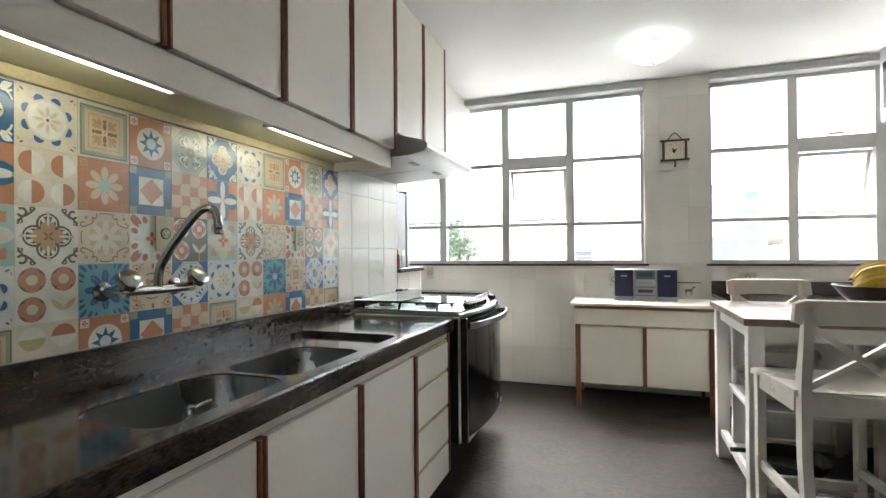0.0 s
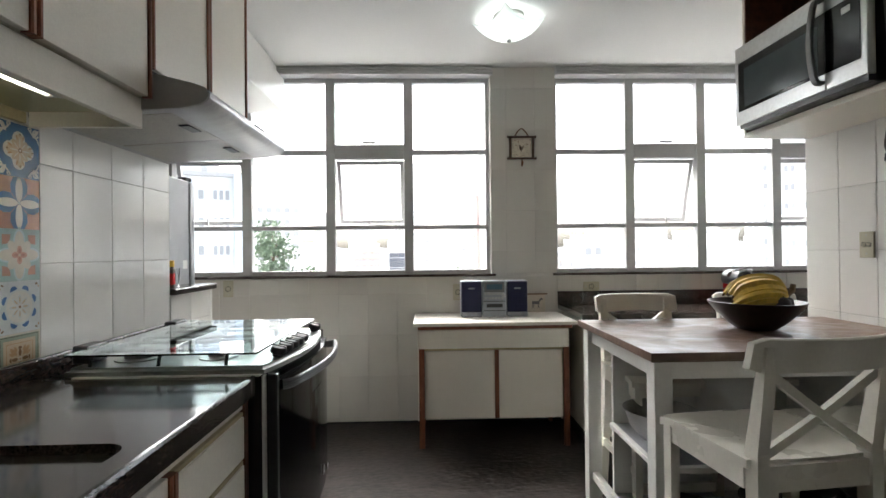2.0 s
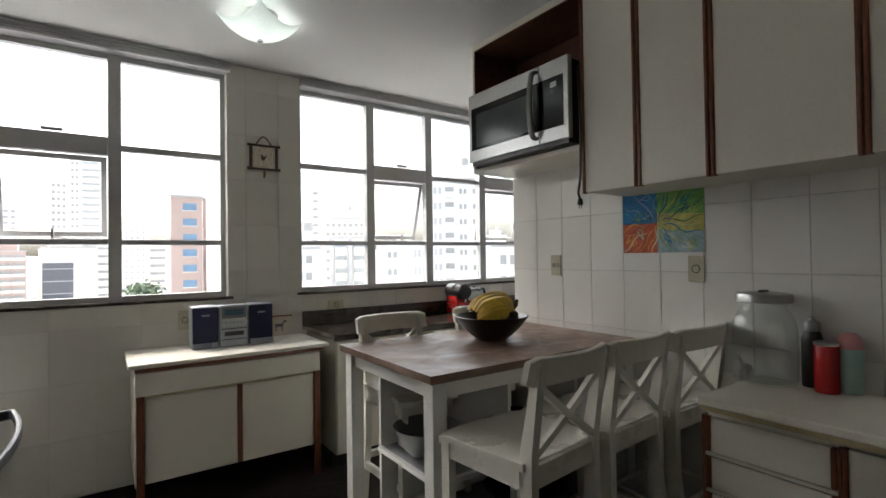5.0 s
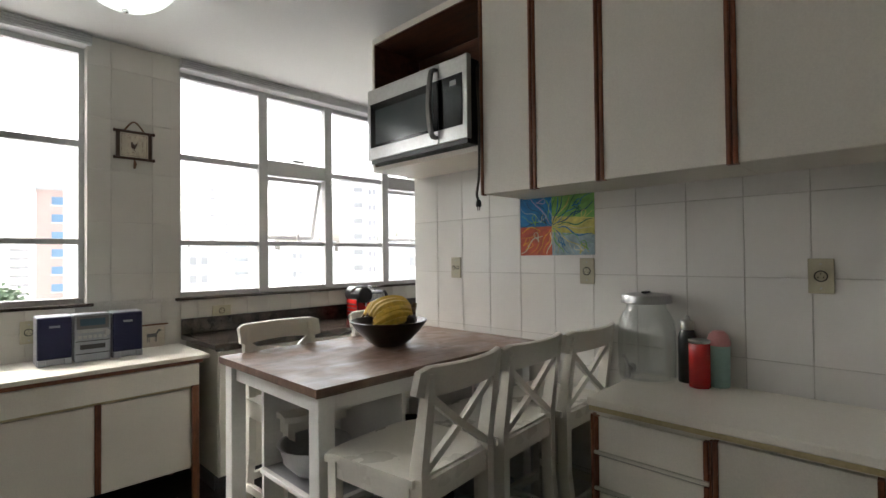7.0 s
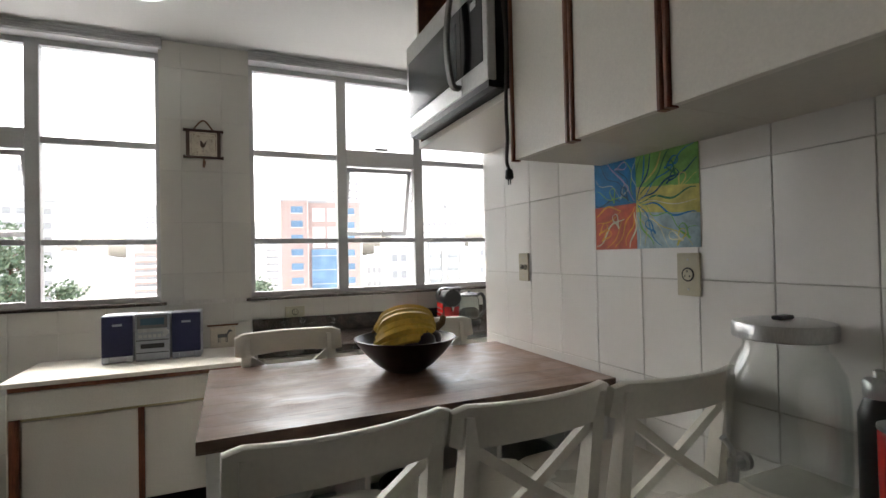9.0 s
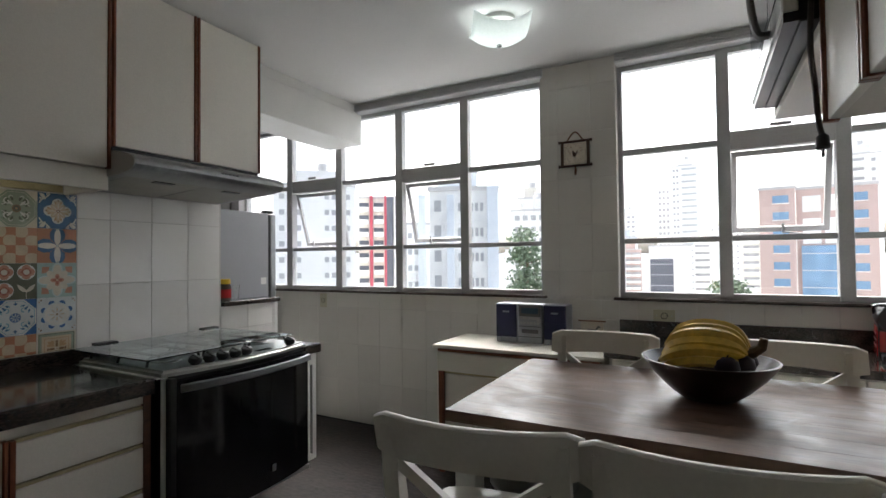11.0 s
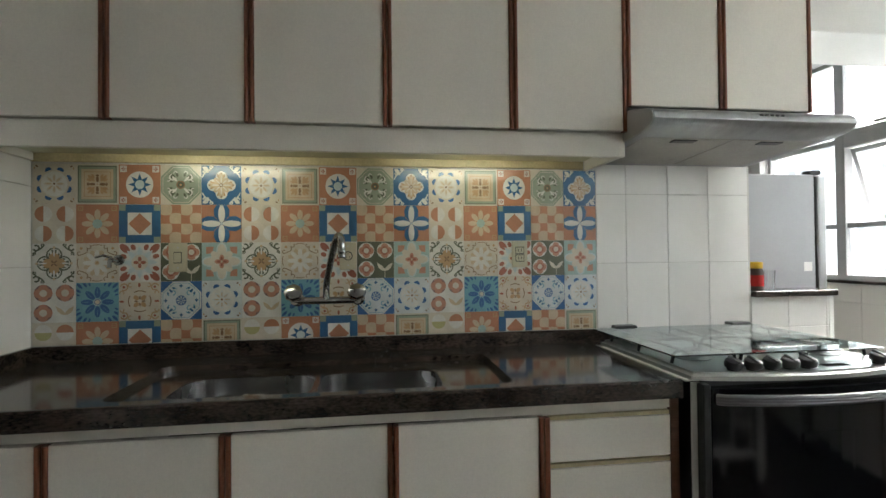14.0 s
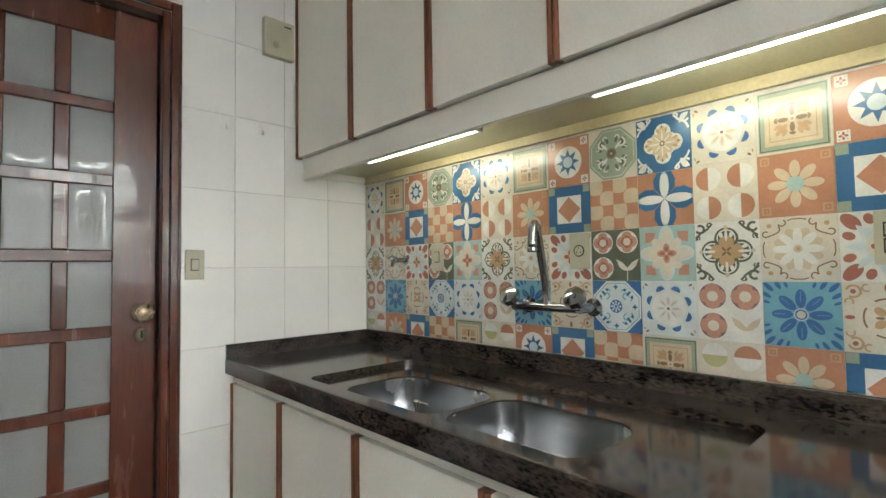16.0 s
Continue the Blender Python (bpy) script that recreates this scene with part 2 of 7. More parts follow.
def smooth(ob, angle=40):
    me = ob.data
    me.polygons.foreach_set("use_smooth", [True] * len(me.polygons))
    me.set_sharp_from_angle(angle=radians(angle))
    return ob


def prism(points, depth, axis="z", bevel=0.0):
    """A solid from an outline of (u, v) points: axis z: x, y; axis x: y, z; axis y: x, z. It runs from 0 to depth along the axis."""
    b = bmesh.new()
    put = {"z": lambda u, v, w: (u, v, w), "x": lambda u, v, w: (w, u, v), "y": lambda u, v, w: (u, w, v)}[axis]
    lo = [b.verts.new(put(u, v, 0)) for u, v in points]
    hi = [b.verts.new(put(u, v, depth)) for u, v in points]
    n = len(points)
    b.faces.new(lo), b.faces.new(hi)
    for i in range(n):
        b.faces.new((lo[i], lo[(i + 1) % n], hi[(i + 1) % n], hi[i]))
    bmesh.ops.recalc_face_normals(b, faces=b.faces[:])
    if bevel:
        bmesh.ops.bevel(b, geom=b.edges[:], offset=bevel, segments=1, affect="EDGES")
    return b


def lathe(profile, seg=32, m=None, caps=True):
    """A turned shape from (radius, height) pairs."""
    b = bmesh.new()
    rings = [[b.verts.new((max(r, 1e-4) * math.cos(2 * math.pi * i / seg), max(r, 1e-4) * math.sin(2 * math.pi * i / seg), z)) for i in range(seg)] for r, z in profile]
    for a, c in zip(rings, rings[1:]):
        for i in range(seg):
            b.faces.new((a[i], a[(i + 1) % seg], c[(i + 1) % seg], c[i]))
    if caps:
        b.faces.new(rings[0]), b.faces.new(rings[-1])
    bmesh.ops.recalc_face_normals(b, faces=b.faces[:])
    if m is not None:
        bmesh.ops.transform(b, matrix=m, verts=b.verts[:])
    return b


def sweep(points, radius, seg=10, bm=None):
    """A round bar along points; radius: one number, or one for each point."""
    b = bmesh.new()
    pts = [Vector(p) for p in points]
    radii = radius if isinstance(radius, (list, tuple)) else [radius] * len(pts)
    rings, side = [], None
    for i, p in enumerate(pts):
        d = (pts[min(i + 1, len(pts) - 1)] - pts[max(i - 1, 0)]).normalized()
        if side is None:
            side = d.orthogonal().normalized()
        side = (side - d * side.dot(d)).normalized()
        up = d.cross(side)
        rings.append([b.verts.new(p + radii[i] * (math.cos(2 * math.pi * k / seg) * side + math.sin(2 * math.pi * k / seg) * up)) for k in range(seg)])
    for a, c in zip(rings, rings[1:]):
        for k in range(seg):
            b.faces.new((a[k], a[(k + 1) % seg], c[(k + 1) % seg], c[k]))
    b.faces.new(rings[0]), b.faces.new(rings[-1])
    bmesh.ops.recalc_face_normals(b, faces=b.faces[:])
    return b if bm is None else join(bm, b)


def curve_points(ctrl, n=10):
    """A smooth line through control points."""
    p = [Vector(c) for c in ctrl]
    p = [2 * p[0] - p[1]] + p + [2 * p[-1] - p[-2]]
    out = []
    for i in range(1, len(p) - 2):
        for k in range(n):
            t = k / n
            out.append(0.5 * (2 * p[i] + (p[i + 1] - p[i - 1]) * t + (2 * p[i - 1] - 5 * p[i] + 4 * p[i + 1] - p[i + 2]) * t * t + (3 * p[i] - p[i - 1] - 3 * p[i + 1] + p[i + 2]) * t ** 3))
    return out + [p[-2]]


# ---- plan ----
XL, XR, YS, YN, ZC = -1.48, 1.845, 0.165, 4.575, 2.63   # left wall, right partition, door wall, window wall, ceiling
XW, XE = -2.85, 3.3                                   # ends of the laundry and of the side niche
Y_NIB, Y_SILL, Y_PART = 3.415, 3.855, 3.52              # end of the full left wall, of its low part, of the partition
SILL = 1.083


def structure(name, label, bm, mat, category):
    ob = part(name, bm, mat)
    return tagged(ob, label, category, kind="structure")


b = box(XW - 0.2, XE + 0.2, -0.3, YN + 0.2, -0.12, 0.0)
floor = structure("floor", "dark mottled slate-look vinyl floor", b, M["floor"], "floor")
b = box(XW - 0.2, XE + 0.2, -0.3, YN + 0.25, ZC, ZC + 0.15)
ceiling = structure("ceiling", "plain white painted plaster ceiling", b, M["plaster"], "ceiling")

b = box(XL - 0.12, XL, YS, Y_NIB, 0, ZC)
box(XL - 0.12, XL, Y_NIB, Y_SILL, 0, SILL - 0.03, bm=b)
wall_left = structure("wall_west", "white tiled kitchen wall behind the counter", b, M["grout"], "wall")
b = box(XR, XR + 0.13, YS, Y_PART, 0, ZC)
wall_right = structure("wall_east", "glossy white tiled partition wall", b, M["grout"], "wall")
DOOR0, DOOR1, DOOR_H = -0.515, 0.285, 2.255
b = box(XL - 0.12, DOOR0 - 0.03, YS - 0.16, YS, 0, ZC)
box(DOOR1 + 0.03, XR + 0.13, YS - 0.16, YS, 0, ZC, bm=b)
box(DOOR0 - 0.03, DOOR1 + 0.03, YS - 0.16, YS, DOOR_H + 0.03, ZC, bm=b)
wall_south = structure("wall_south", "white tiled wall round the wooden door", b, M["grout"], "wall")
W1A, W1B, W2A, W2B, HEAD = XW, 0.275, 0.765, XE, 2.572
b = box(XW, XE, YN, YN + 0.16, 0, SILL - 0.012)
box(W1B, W2A, YN, YN + 0.16, SILL - 0.012, ZC, bm=b)
box(XW, W1B, YN, YN + 0.16, HEAD + 0.03, ZC, bm=b)
box(W2A, XE, YN, YN + 0.16, HEAD + 0.03, ZC, bm=b)
wall_north = structure("wall_north", "white tiled wall under and between the windows", b, M["grout"], "wall")
# unseen closing walls, darkened to keep bounce off the window wall
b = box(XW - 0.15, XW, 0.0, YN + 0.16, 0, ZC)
structure("wall_laundry_west", "unseen laundry end wall, grey to cut bounced light", b, M["laundry"], "wall")
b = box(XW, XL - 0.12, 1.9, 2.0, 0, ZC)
structure("wall_laundry_south", "unseen laundry back wall, grey to cut bounced light", b, M["laundry"], "wall")
b = box(XE, XE + 0.15, 2.4, YN + 0.16, 0, ZC)
structure("wall_niche_east", "plain white end wall of the side niche", b, M["plaster"], "wall")
b = box(XR + 0.13, XE, 2.4, 2.5, 0, ZC)
structure("wall_niche_south", "plain white back wall of the side niche", b, M["plaster"], "wall")
b = box(XL - 0.12, -1.245, 3.42, YN, 2.29, 2.54, bevel=0.004)
box(XL - 0.12, -1.29, 3.42, YN, 2.54, ZC, bm=b)
structure("beam", "white boxed duct cover under the ceiling by the window", b, M["white_paint"], "beam")
b = box(XW, 0.78, YN - 0.012, YN, 0.0, 0.008)
structure("baseboard", "thin dark joint strip along the window wall", b, M["rubber"], "baseboard")

# stone sills
b = box(XW, W1B + 0.03, YN - 0.025, YN + 0.13, SILL - 0.012, SILL + 0.006, bevel=0.003)
structure("sill_1", "thin black granite window sill", b, M["granite_raw"], "sill")
b = box(W2A - 0.03, XE, YN - 0.025, YN + 0.13, SILL - 0.012, SILL + 0.006, bevel=0.003)
structure("sill_2", "thin black granite window sill", b, M["granite_raw"], "sill")
b = box(XL - 0.14, XL + 0.03, Y_NIB + 0.002, Y_SILL + 0.03, SILL - 0.03, SILL, bevel=0.004)
structure("sill_3", "dark granite sill on the low wall", b, M["granite_raw"], "sill")
b = box(XL - 0.125, XL + 0.004, Y_SILL, Y_SILL + 0.025, 0, SILL - 0.03)
structure("trim_nib", "white painted end strip of the low wall", b, M["white_paint"], "trim")
b = box(W1B + 0.012, 0.6, YN + 0.161, 5.45, -33, 6.0)
structure("wall_outer_fin", "white rendered outer column of the facade", b, M["plaster"], "wall")
# curtain track over the windows
for i, (a, c) in enumerate(((W1A, W1B), (W2A, W2B))):
    b = box(a, c + (0.02 if i == 0 else 0), YN - 0.03, YN + 0.125, HEAD - 0.005, ZC - 0.002, bevel=0.003)
    for k in range(4):
        box(a, c + (0.02 if i == 0 else 0), YN - 0.04, YN - 0.029, HEAD + 0.001 + k * 0.014, HEAD + 0.008 + k * 0.014, bm=b)
    structure("trim_track_%d" % (i + 1), "grey aluminium head track over the window", b, M["aluminium"], "trim")


# ---- windows ----
def window(name, label, edges, openers):
    """edges: middles of the mullions from end to end; openers: the columns with a top-hung sash, tilted outwards."""
    w = new(name)
    tagged(w, label, "window", kind="structure")
    w.location = ((edges[0] + edges[-1]) / 2, YN + 0.095, SILL)
    inv = Matrix.Translation(-w.location)

    def put(nm, bm, mt, lab="", parent=w):
        bmesh.ops.transform(bm, matrix=inv, verts=bm.verts[:])
        return part(nm, bm, mt, parent, lab)
    y0, y1 = YN + 0.068, YN + 0.123
    z0, z1 = SILL + 0.006, HEAD
    b = box(edges[0], edges[-1], y0, y1, z0, z0 + 0.03)
    box(edges[0], edges[-1], y0, y1, z1 - 0.035, z1, bm=b)
    box(edges[0], edges[0] + 0.028, y0 + .001, y1 - .001, z0, z1, bm=b)
    box(edges[-1] - 0.028, edges[-1], y0 + .001, y1 - .001, z0, z1, bm=b)
    put("window_frame", b, M["aluminium"])
    for x in edges[1:-1]:
        put("mullion", box(x - 0.034, x + 0.034, y0 - 0.006, y1 + 0.004, z0 + 0.001, z1 - 0.001, bevel=0.003), M["aluminium"])
    for i in range(len(edges) - 1):
        a = edges[i] + (0.034 if i else 0.028)
        c = edges[i + 1] - (0.034 if i < len(edges) - 2 else 0.028)
        op = i in openers
        low, high = (1.445, 2.01) if op else (1.443, 2.012)
        put("rail", box(a, c, y0 + 0.004, y1 - 0.004, low - 0.016, low + 0.016, bevel=0.002), M["aluminium"])
        if op:
            put("rail", box(a, c, y0 - 0.004, y1, high - 0.05, high + 0.06, bevel=0.003), M["aluminium"])
            lo_t, hi_b = low + 0.016, high - 0.05
        else:
            put("rail", box(a, c, y0 + 0.004, y1 - 0.004, high - 0.018, high + 0.018, bevel=0.002), M["aluminium"])
            lo_t, hi_b = low + 0.016, high - 0.018
        top0 = high + (0.06 if op else 0.018)
        ym = (y0 + y1) / 2
        for pz0, pz1 in ((z0 + 0.03, low - 0.016), (top0, z1 - 0.035)) + (() if op else ((lo_t, hi_b),)):
            g = put("pane", box(a, c, ym - 0.002, ym + 0.002, pz0, pz1), M["glass"])
            g.visible_shadow = False
        if op:
            # the sash hangs from its top edge and leans outwards
            hgt = hi_b - lo_t
            s = box(a + .004, a + 0.032, -0.012, 0.012, -hgt + .004, -0.004)
            box(c - 0.032, c - .004, -0.012, 0.012, -hgt + .004, -0.004, bm=s)
            box(a + .032, c - .032, -0.0119, 0.0119, -hgt + .004, -hgt + 0.034, bm=s)
            box(a + .032, c - .032, -0.0119, 0.0119, -0.034, -0.004, bm=s)
            tilt = Matrix.Translation((0, ym + 0.02, hi_b)) @ Matrix.Rotation(radians(17), 4, "X")
            bmesh.ops.transform(s, matrix=tilt, verts=s.verts[:])
            sash = put("sash", s, M["aluminium"])
            g = box(a + 0.032, c - 0.032, -0.002, 0.002, -hgt + 0.034, -0.034)
            bmesh.ops.transform(g, matrix=tilt, verts=g.verts[:])
            g = put("pane", g, M["glass"], parent=sash)
            g.visible_shadow = False
            mid = (a + c) / 2
            hd = box(mid - 0.05, mid + 0.05, y0 - 0.024, y0 - 0.004, high + 0.062, high + 0.082, bevel=0.005)
            put("catch", hd, M["aluminium"])
            st = box(mid - 0.006, mid + 0.006, y0 - 0.008, y0 + 0.004, low + 0.02, low + 0.075)
            sweep([(mid, y0, low + 0.03), (mid + 0.05, y0 + 0.02, low + 0.022), (mid + 0.1, y0 + 0.08, low + 0.02)], 0.005, 6, bm=st)
            put("stay", st, M["aluminium"])
    return w


window("window_1", "wide grey aluminium window with tilted sashes", (-2.74, -2.13, -1.548, -0.925, -0.338, W1B), (1, 3))
window("window_2", "grey aluminium window with tilted sashes over the counter", (W2A, 1.355, 1.912, 2.505, 3.1), (1, 3))
structure("wall_window_end", "plain white wall strip beside the window", box(XW, -2.74, YN, YN + 0.16, SILL + 0.006, HEAD + 0.03), M["plaster"], "wall")
structure("wall_window_end_2", "plain white wall strip beside the window", box(3.1, XE, YN, YN + 0.16, SILL + 0.006, HEAD + 0.03), M["plaster"], "wall")

# ---- fitted cabinets ----
def cabinet(name, label, xf, xb, y0, y1, z0, z1, strips=("lo", "hi"), group="", drop=0.004, door_label="", sink=0.0):
    """A unit against a side wall: body, door slab at xf and wooden finger strips on the door's upright edges."""
    s = 1 if xf > xb else -1
    at = ((xf + xb) / 2, (y0 + y1) / 2, z0)
    t = thing(name, label, "cabinet", at, group)
    inv = Matrix.Translation([-c for c in at])

    def put(nm, bm, mt, lab="", parent=t):
        bmesh.ops.transform(bm, matrix=inv, verts=bm.verts[:])
        return part(nm, bm, mt, parent, lab)
    put("body", box(min(xf - s * 0.022, xb), max(xf - s * 0.022, xb), y0 + 0.0005, y1 - 0.0005, z0 + 0.004, z1 - sink), M["carcass"])
    a = y0 + (0.017 if "lo" in strips else 0.003)
    c = y1 - (0.017 if "hi" in strips else 0.003)
    d = put("door", box(min(xf - s * 0.02, xf), max(xf - s * 0.02, xf), a, c, z0, z1 - 0.002, bevel=0.0015), M["laminate"], door_label)
    for k, (u, w) in (("lo", (y0 + 0.002, y0 + 0.017)), ("hi", (y1 - 0.017, y1 - 0.002))):
        if k in strips:
            prof = [(xf - s * 0.02, u), (xf + s * 0.004, u), (xf + s * 0.008, u + 0.004), (xf + s * 0.008, w - 0.004), (xf + s * 0.004, w), (xf - s * 0.02, w)]
            b = prism(prof, z1 - z0 - 0.002 + drop)
            bmesh.ops.transform(b, matrix=Matrix.Translation((0, 0, z0 - drop)), verts=b.verts[:])
            put("handle_strip", b, M["wood"], "red-brown wooden finger strip", d)
    return t


UF = -1.085
UP = (0.168, 0.641, 1.119, 1.609, 2.091, 2.555)
for a, c in zip(UP, UP[1:]):
    cabinet("wall_cabinet", "tall cream laminate wall cabinet with wooden edge strips", UF, XL, a, c, 1.762, ZC - 0.004, group="wall cabinets over the sink")
for k, (a, c) in enumerate(((2.5555, 2.973), (2.9735, 3.385))):
    cabinet("wall_cabinet", "short cream laminate wall cabinet above the extractor hood", UF, XL, a, c, 1.865, ZC - 0.004, group="wall cabinets over the hood")

# light pelmet under the wall cabinets
t = thing("light_pelmet", "cream board pelmet hiding the lights under the wall cabinets", "pelmet", (UF, 1.36, 1.69))
inv = Matrix.Translation((-UF, -1.36, -1.69))
def put(nm, bm, mt, parent, lab=""):
    bmesh.ops.transform(bm, matrix=inv, verts=bm.verts[:])
    return part(nm, bm, mt, parent, lab)
put("front_board", box(UF - 0.052, UF - 0.03, UP[0], UP[-1] + 0.005, 1.664, 1.7605, bevel=0.002), M["laminate"], t)
put("end_board", box(XL + 0.02, UF - 0.0525, UP[-1] - 0.016, UP[-1] + 0.004, 1.666, 1.7605, bevel=0.002), M["laminate"], t)
put("bottom_board", box(XL + 0.001, UF - 0.0525, UP[0] + 0.001, UP[-1] - 0.0165, 1.713, 1.727), M["under_board"], t, "yellowed underside board")
put("end_batten", box(XL + 0.0165, UF - 0.0525, UP[0] + 0.001, UP[0] + 0.017, 1.68, 1.7125, bevel=0.002), M["laminate"], t)
put("wall_batten", box(XL + 0.001, XL + 0.016, UP[0] + 0.001, UP[-1] - 0.0165, 1.677, 1.7125, bevel=0.002), M["sheet_edge"], t, "yellowed varnished batten")
for a, c in ((0.585, 1.25), (1.64, 2.295)):
    f = thing("strip_light", "lit fluorescent strip light behind the pelmet board", "lamp", (-1.2, (a + c) / 2, 1.7125), "under-cabinet lights")
    h = (c - a) / 2
    part("housing", box(0.018, 0.06, -h, h, -0.034, -0.003, bevel=0.002), M["white_paint"], f)
    smooth(part("tube", sweep([(0, -h + 0.02, -0.0205), (0, h - 0.02, -0.0205)], 0.0125, 14), M["tube"], f, "glowing white tube"))
    for y in (-h + 0.004, h - 0.019):
        part("lamp_holder", box(-0.012, 0.0175, y, y + 0.015, -0.034, -0.004, bevel=0.003), M["white_paint"], f)

# lower cabinets under the sink counter
LF = -0.785
LOW = (0.168, 0.632, 1.119, 1.609, 2.09)
for a, c in zip(LOW, LOW[1:]):
    cabinet("base_cabinet", "cream laminate base cabinet with wooden edge strips", LF, XL, a, c, 0.13, 0.756, group="base cabinets under the sink", drop=0.0, sink=0.12)
at = (-1.1, 2.315, 0.13)
dr = thing("drawer_cabinet", "cream base cabinet with four laminate drawers", "cabinet", at)
inv = Matrix.Translation([-c for c in at])
put("body", box(XL, LF - 0.022, 2.0905, 2.55, 0.13, 0.79), M["carcass"], dr)
zs = (0.065, 0.235, 0.42, 0.603, 0.757)
for a, c in zip(zs, zs[1:]):
    d = put("drawer", box(LF - 0.02, LF, 2.109, 2.525, a + 0.004, c - 0.018, bevel=0.0015), M["laminate"], dr)
    put("finger_groove", box(LF - 0.02, LF - 0.004, 2.109, 2.525, c - 0.016, c - 0.004), M["sheet_edge"], d)
put("side_strip", box(LF - 0.02, LF + 0.006, 2.092, 2.107, 0.13, 0.752), M["wood"], dr, "red-brown wooden finger strip")
put("side_strip", box(LF - 0.02, LF + 0.002, 2.527, 2.555, 0.07, 0.798), M["niche"], dr, "dark worn wooden end strip")
b = box(XL + 0.05, LF - 0.06, 0.168, 2.55, 0.0, 0.129)
structure("trim_plinth", "dark recessed plinth under the base cabinets", b, M["black"], "trim")
b = box(LF - 0.024, LF - 0.006, 0.168, 2.55, 0.762, 0.7995)
tagged(part("top_rail", b, M["carcass"]), "cream rail between cabinet doors and worktop", "rail", kind="structure")

# ---- worktop with two sink bowls ----
CT, CF = 0.857, -0.762
BOWLS = ((0.9, 1.345), (1.365, 1.785))
BX0, BX1 = -1.165, -0.855


def rounded(x0, x1, y0, y1, r, n=6):
    pts = []
    for cx, cy, a0 in ((x1 - r, y1 - r, 0), (x0 + r, y1 - r, 90), (x0 + r, y0 + r, 180), (x1 - r, y0 + r, 270)):
        pts += [(cx + r * math.cos(radians(a0 + 90 * k / n)), cy + r * math.sin(radians(a0 + 90 * k / n))) for k in range(n + 1)]
    return pts


def slab_with_holes(outer, holes, z0, z1):
    b = bmesh.new()
    edges = []
    for loop in [outer] + holes:
        vs = [b.verts.new((x, y, z1)) for x, y in loop]
        edges += [b.edges.new((vs[i], vs[(i + 1) % len(vs)])) for i in range(len(vs))]
    bmesh.ops.triangle_fill(b, use_beauty=True, use_dissolve=False, edges=edges)
    r = bmesh.ops.extrude_face_region(b, geom=b.faces[:])
    bmesh.ops.translate(b, verts=[v for v in r["geom"] if isinstance(v, bmesh.types.BMVert)], vec=(0, 0, z0 - z1))
    bmesh.ops.recalc_face_normals(b, faces=b.faces[:])
    return b


wt = thing("worktop", "dark polished granite worktop with raised rim and two sinks", "worktop", (-1.14, 1.36, 0.8))
inv = Matrix.Translation((1.14, -1.36, -0.8))
# the wet area lies 2 cm lower than the worktop round it
WET = rounded(-1.3, -0.825, 0.75, 2.01, 0.05)
holes = [rounded(BX0, BX1, a, c, 0.09, 8) for a, c in BOWLS]
put("slab", slab_with_holes([(XL, YS), (CF, YS), (CF, 2.556), (XL, 2.556)], [WET], 0.802, CT), M["granite"], wt)
put("wet_area", slab_with_holes(rounded(-1.3005, -0.8245, 0.7495, 2.0105, 0.05), holes, 0.8, CT - 0.02), M["granite"], wt)
b = prism([(CF - 0.012, 0.8), (CF + 0.004, 0.8), (CF + 0.004, CT - 0.004), (CF, CT + 0.003), (CF - 0.008, CT + 0.004), (CF - 0.012, CT)], 2.556 - YS, "y")
bmesh.ops.transform(b, matrix=Matrix.Translation((0, YS, 0)), verts=b.verts[:])
put("front_edge", b, M["granite_raw"], wt, "rougher dark granite front edge")
put("upstand", box(XL, XL + 0.022, YS, 3.42, CT - 0.01, 0.92, bevel=0.002), M["granite_raw"], wt, "dark granite upstand")
put("upstand", box(XL + 0.0225, CF + 0.002, YS, YS + 0.022, CT - 0.01, 0.92, bevel=0.002), M["granite_raw"], wt, "dark granite upstand")
for (a, c), deep in zip(BOWLS, (0.17, 0.17)):
    b = bmesh.new()
    loops = []
    for k, (off, z) in enumerate(((0.012, CT - 0.0225), (0.0, CT - 0.025), (-0.002, CT - 0.07), (-0.008, CT - deep + 0.03), (-0.03, CT - deep), (-0.12, CT - deep - 0.004))):
        pts = rounded(BX0 - off, BX1 + off, a - off, c + off, max(0.02, 0.09 + off), 8)
        loops.append([b.verts.new((x, y, z)) for x, y in pts])
    for l0, l1 in zip(loops, loops[1:]):
        for i in range(len(l0)):
            b.faces.new((l0[i], l0[(i + 1) % len(l0)], l1[(i + 1) % len(l0)], l1[i]))
    b.faces.new(loops[-1])
    bmesh.ops.recalc_face_normals(b, faces=b.faces[:])
    bmesh.ops.reverse_faces(b, faces=b.faces[:])
    bowl = smooth(put("sink_bowl", b, M["steel_sink"], wt, "satin stainless steel bowl"), 60)
    dr_ = lathe([(0.045, 0), (0.045, 0.004), (0.03, 0.005), (0.028, 0.001)], 24, Matrix.Translation(((BX0 + BX1) / 2, (a + c) / 2, CT - deep - 0.003)))
    put("drain", dr_, M["chrome"], bowl)

# stopper standing in the first bowl's drain
sd = thing("drain_stopper", "chrome drain stopper with a lever standing in the sink bowl", "stopper", ((BX0 + BX1) / 2, (BOWLS[0][0] + BOWLS[0][1]) / 2, CT - 0.169))
smooth(part("stem", lathe([(0.02, 0), (0.02, 0.006), (0.009, 0.01), (0.008, 0.1), (0.012, 0.103), (0.012, 0.122), (0.005, 0.126)], 16), M["chrome"], sd))
smooth(part("lever", sweep([(0, 0.008, 0.116), (0.004, 0.03, 0.12), (0.006, 0.058, 0.121)], 0.0045, 8), M["chrome"], sd))

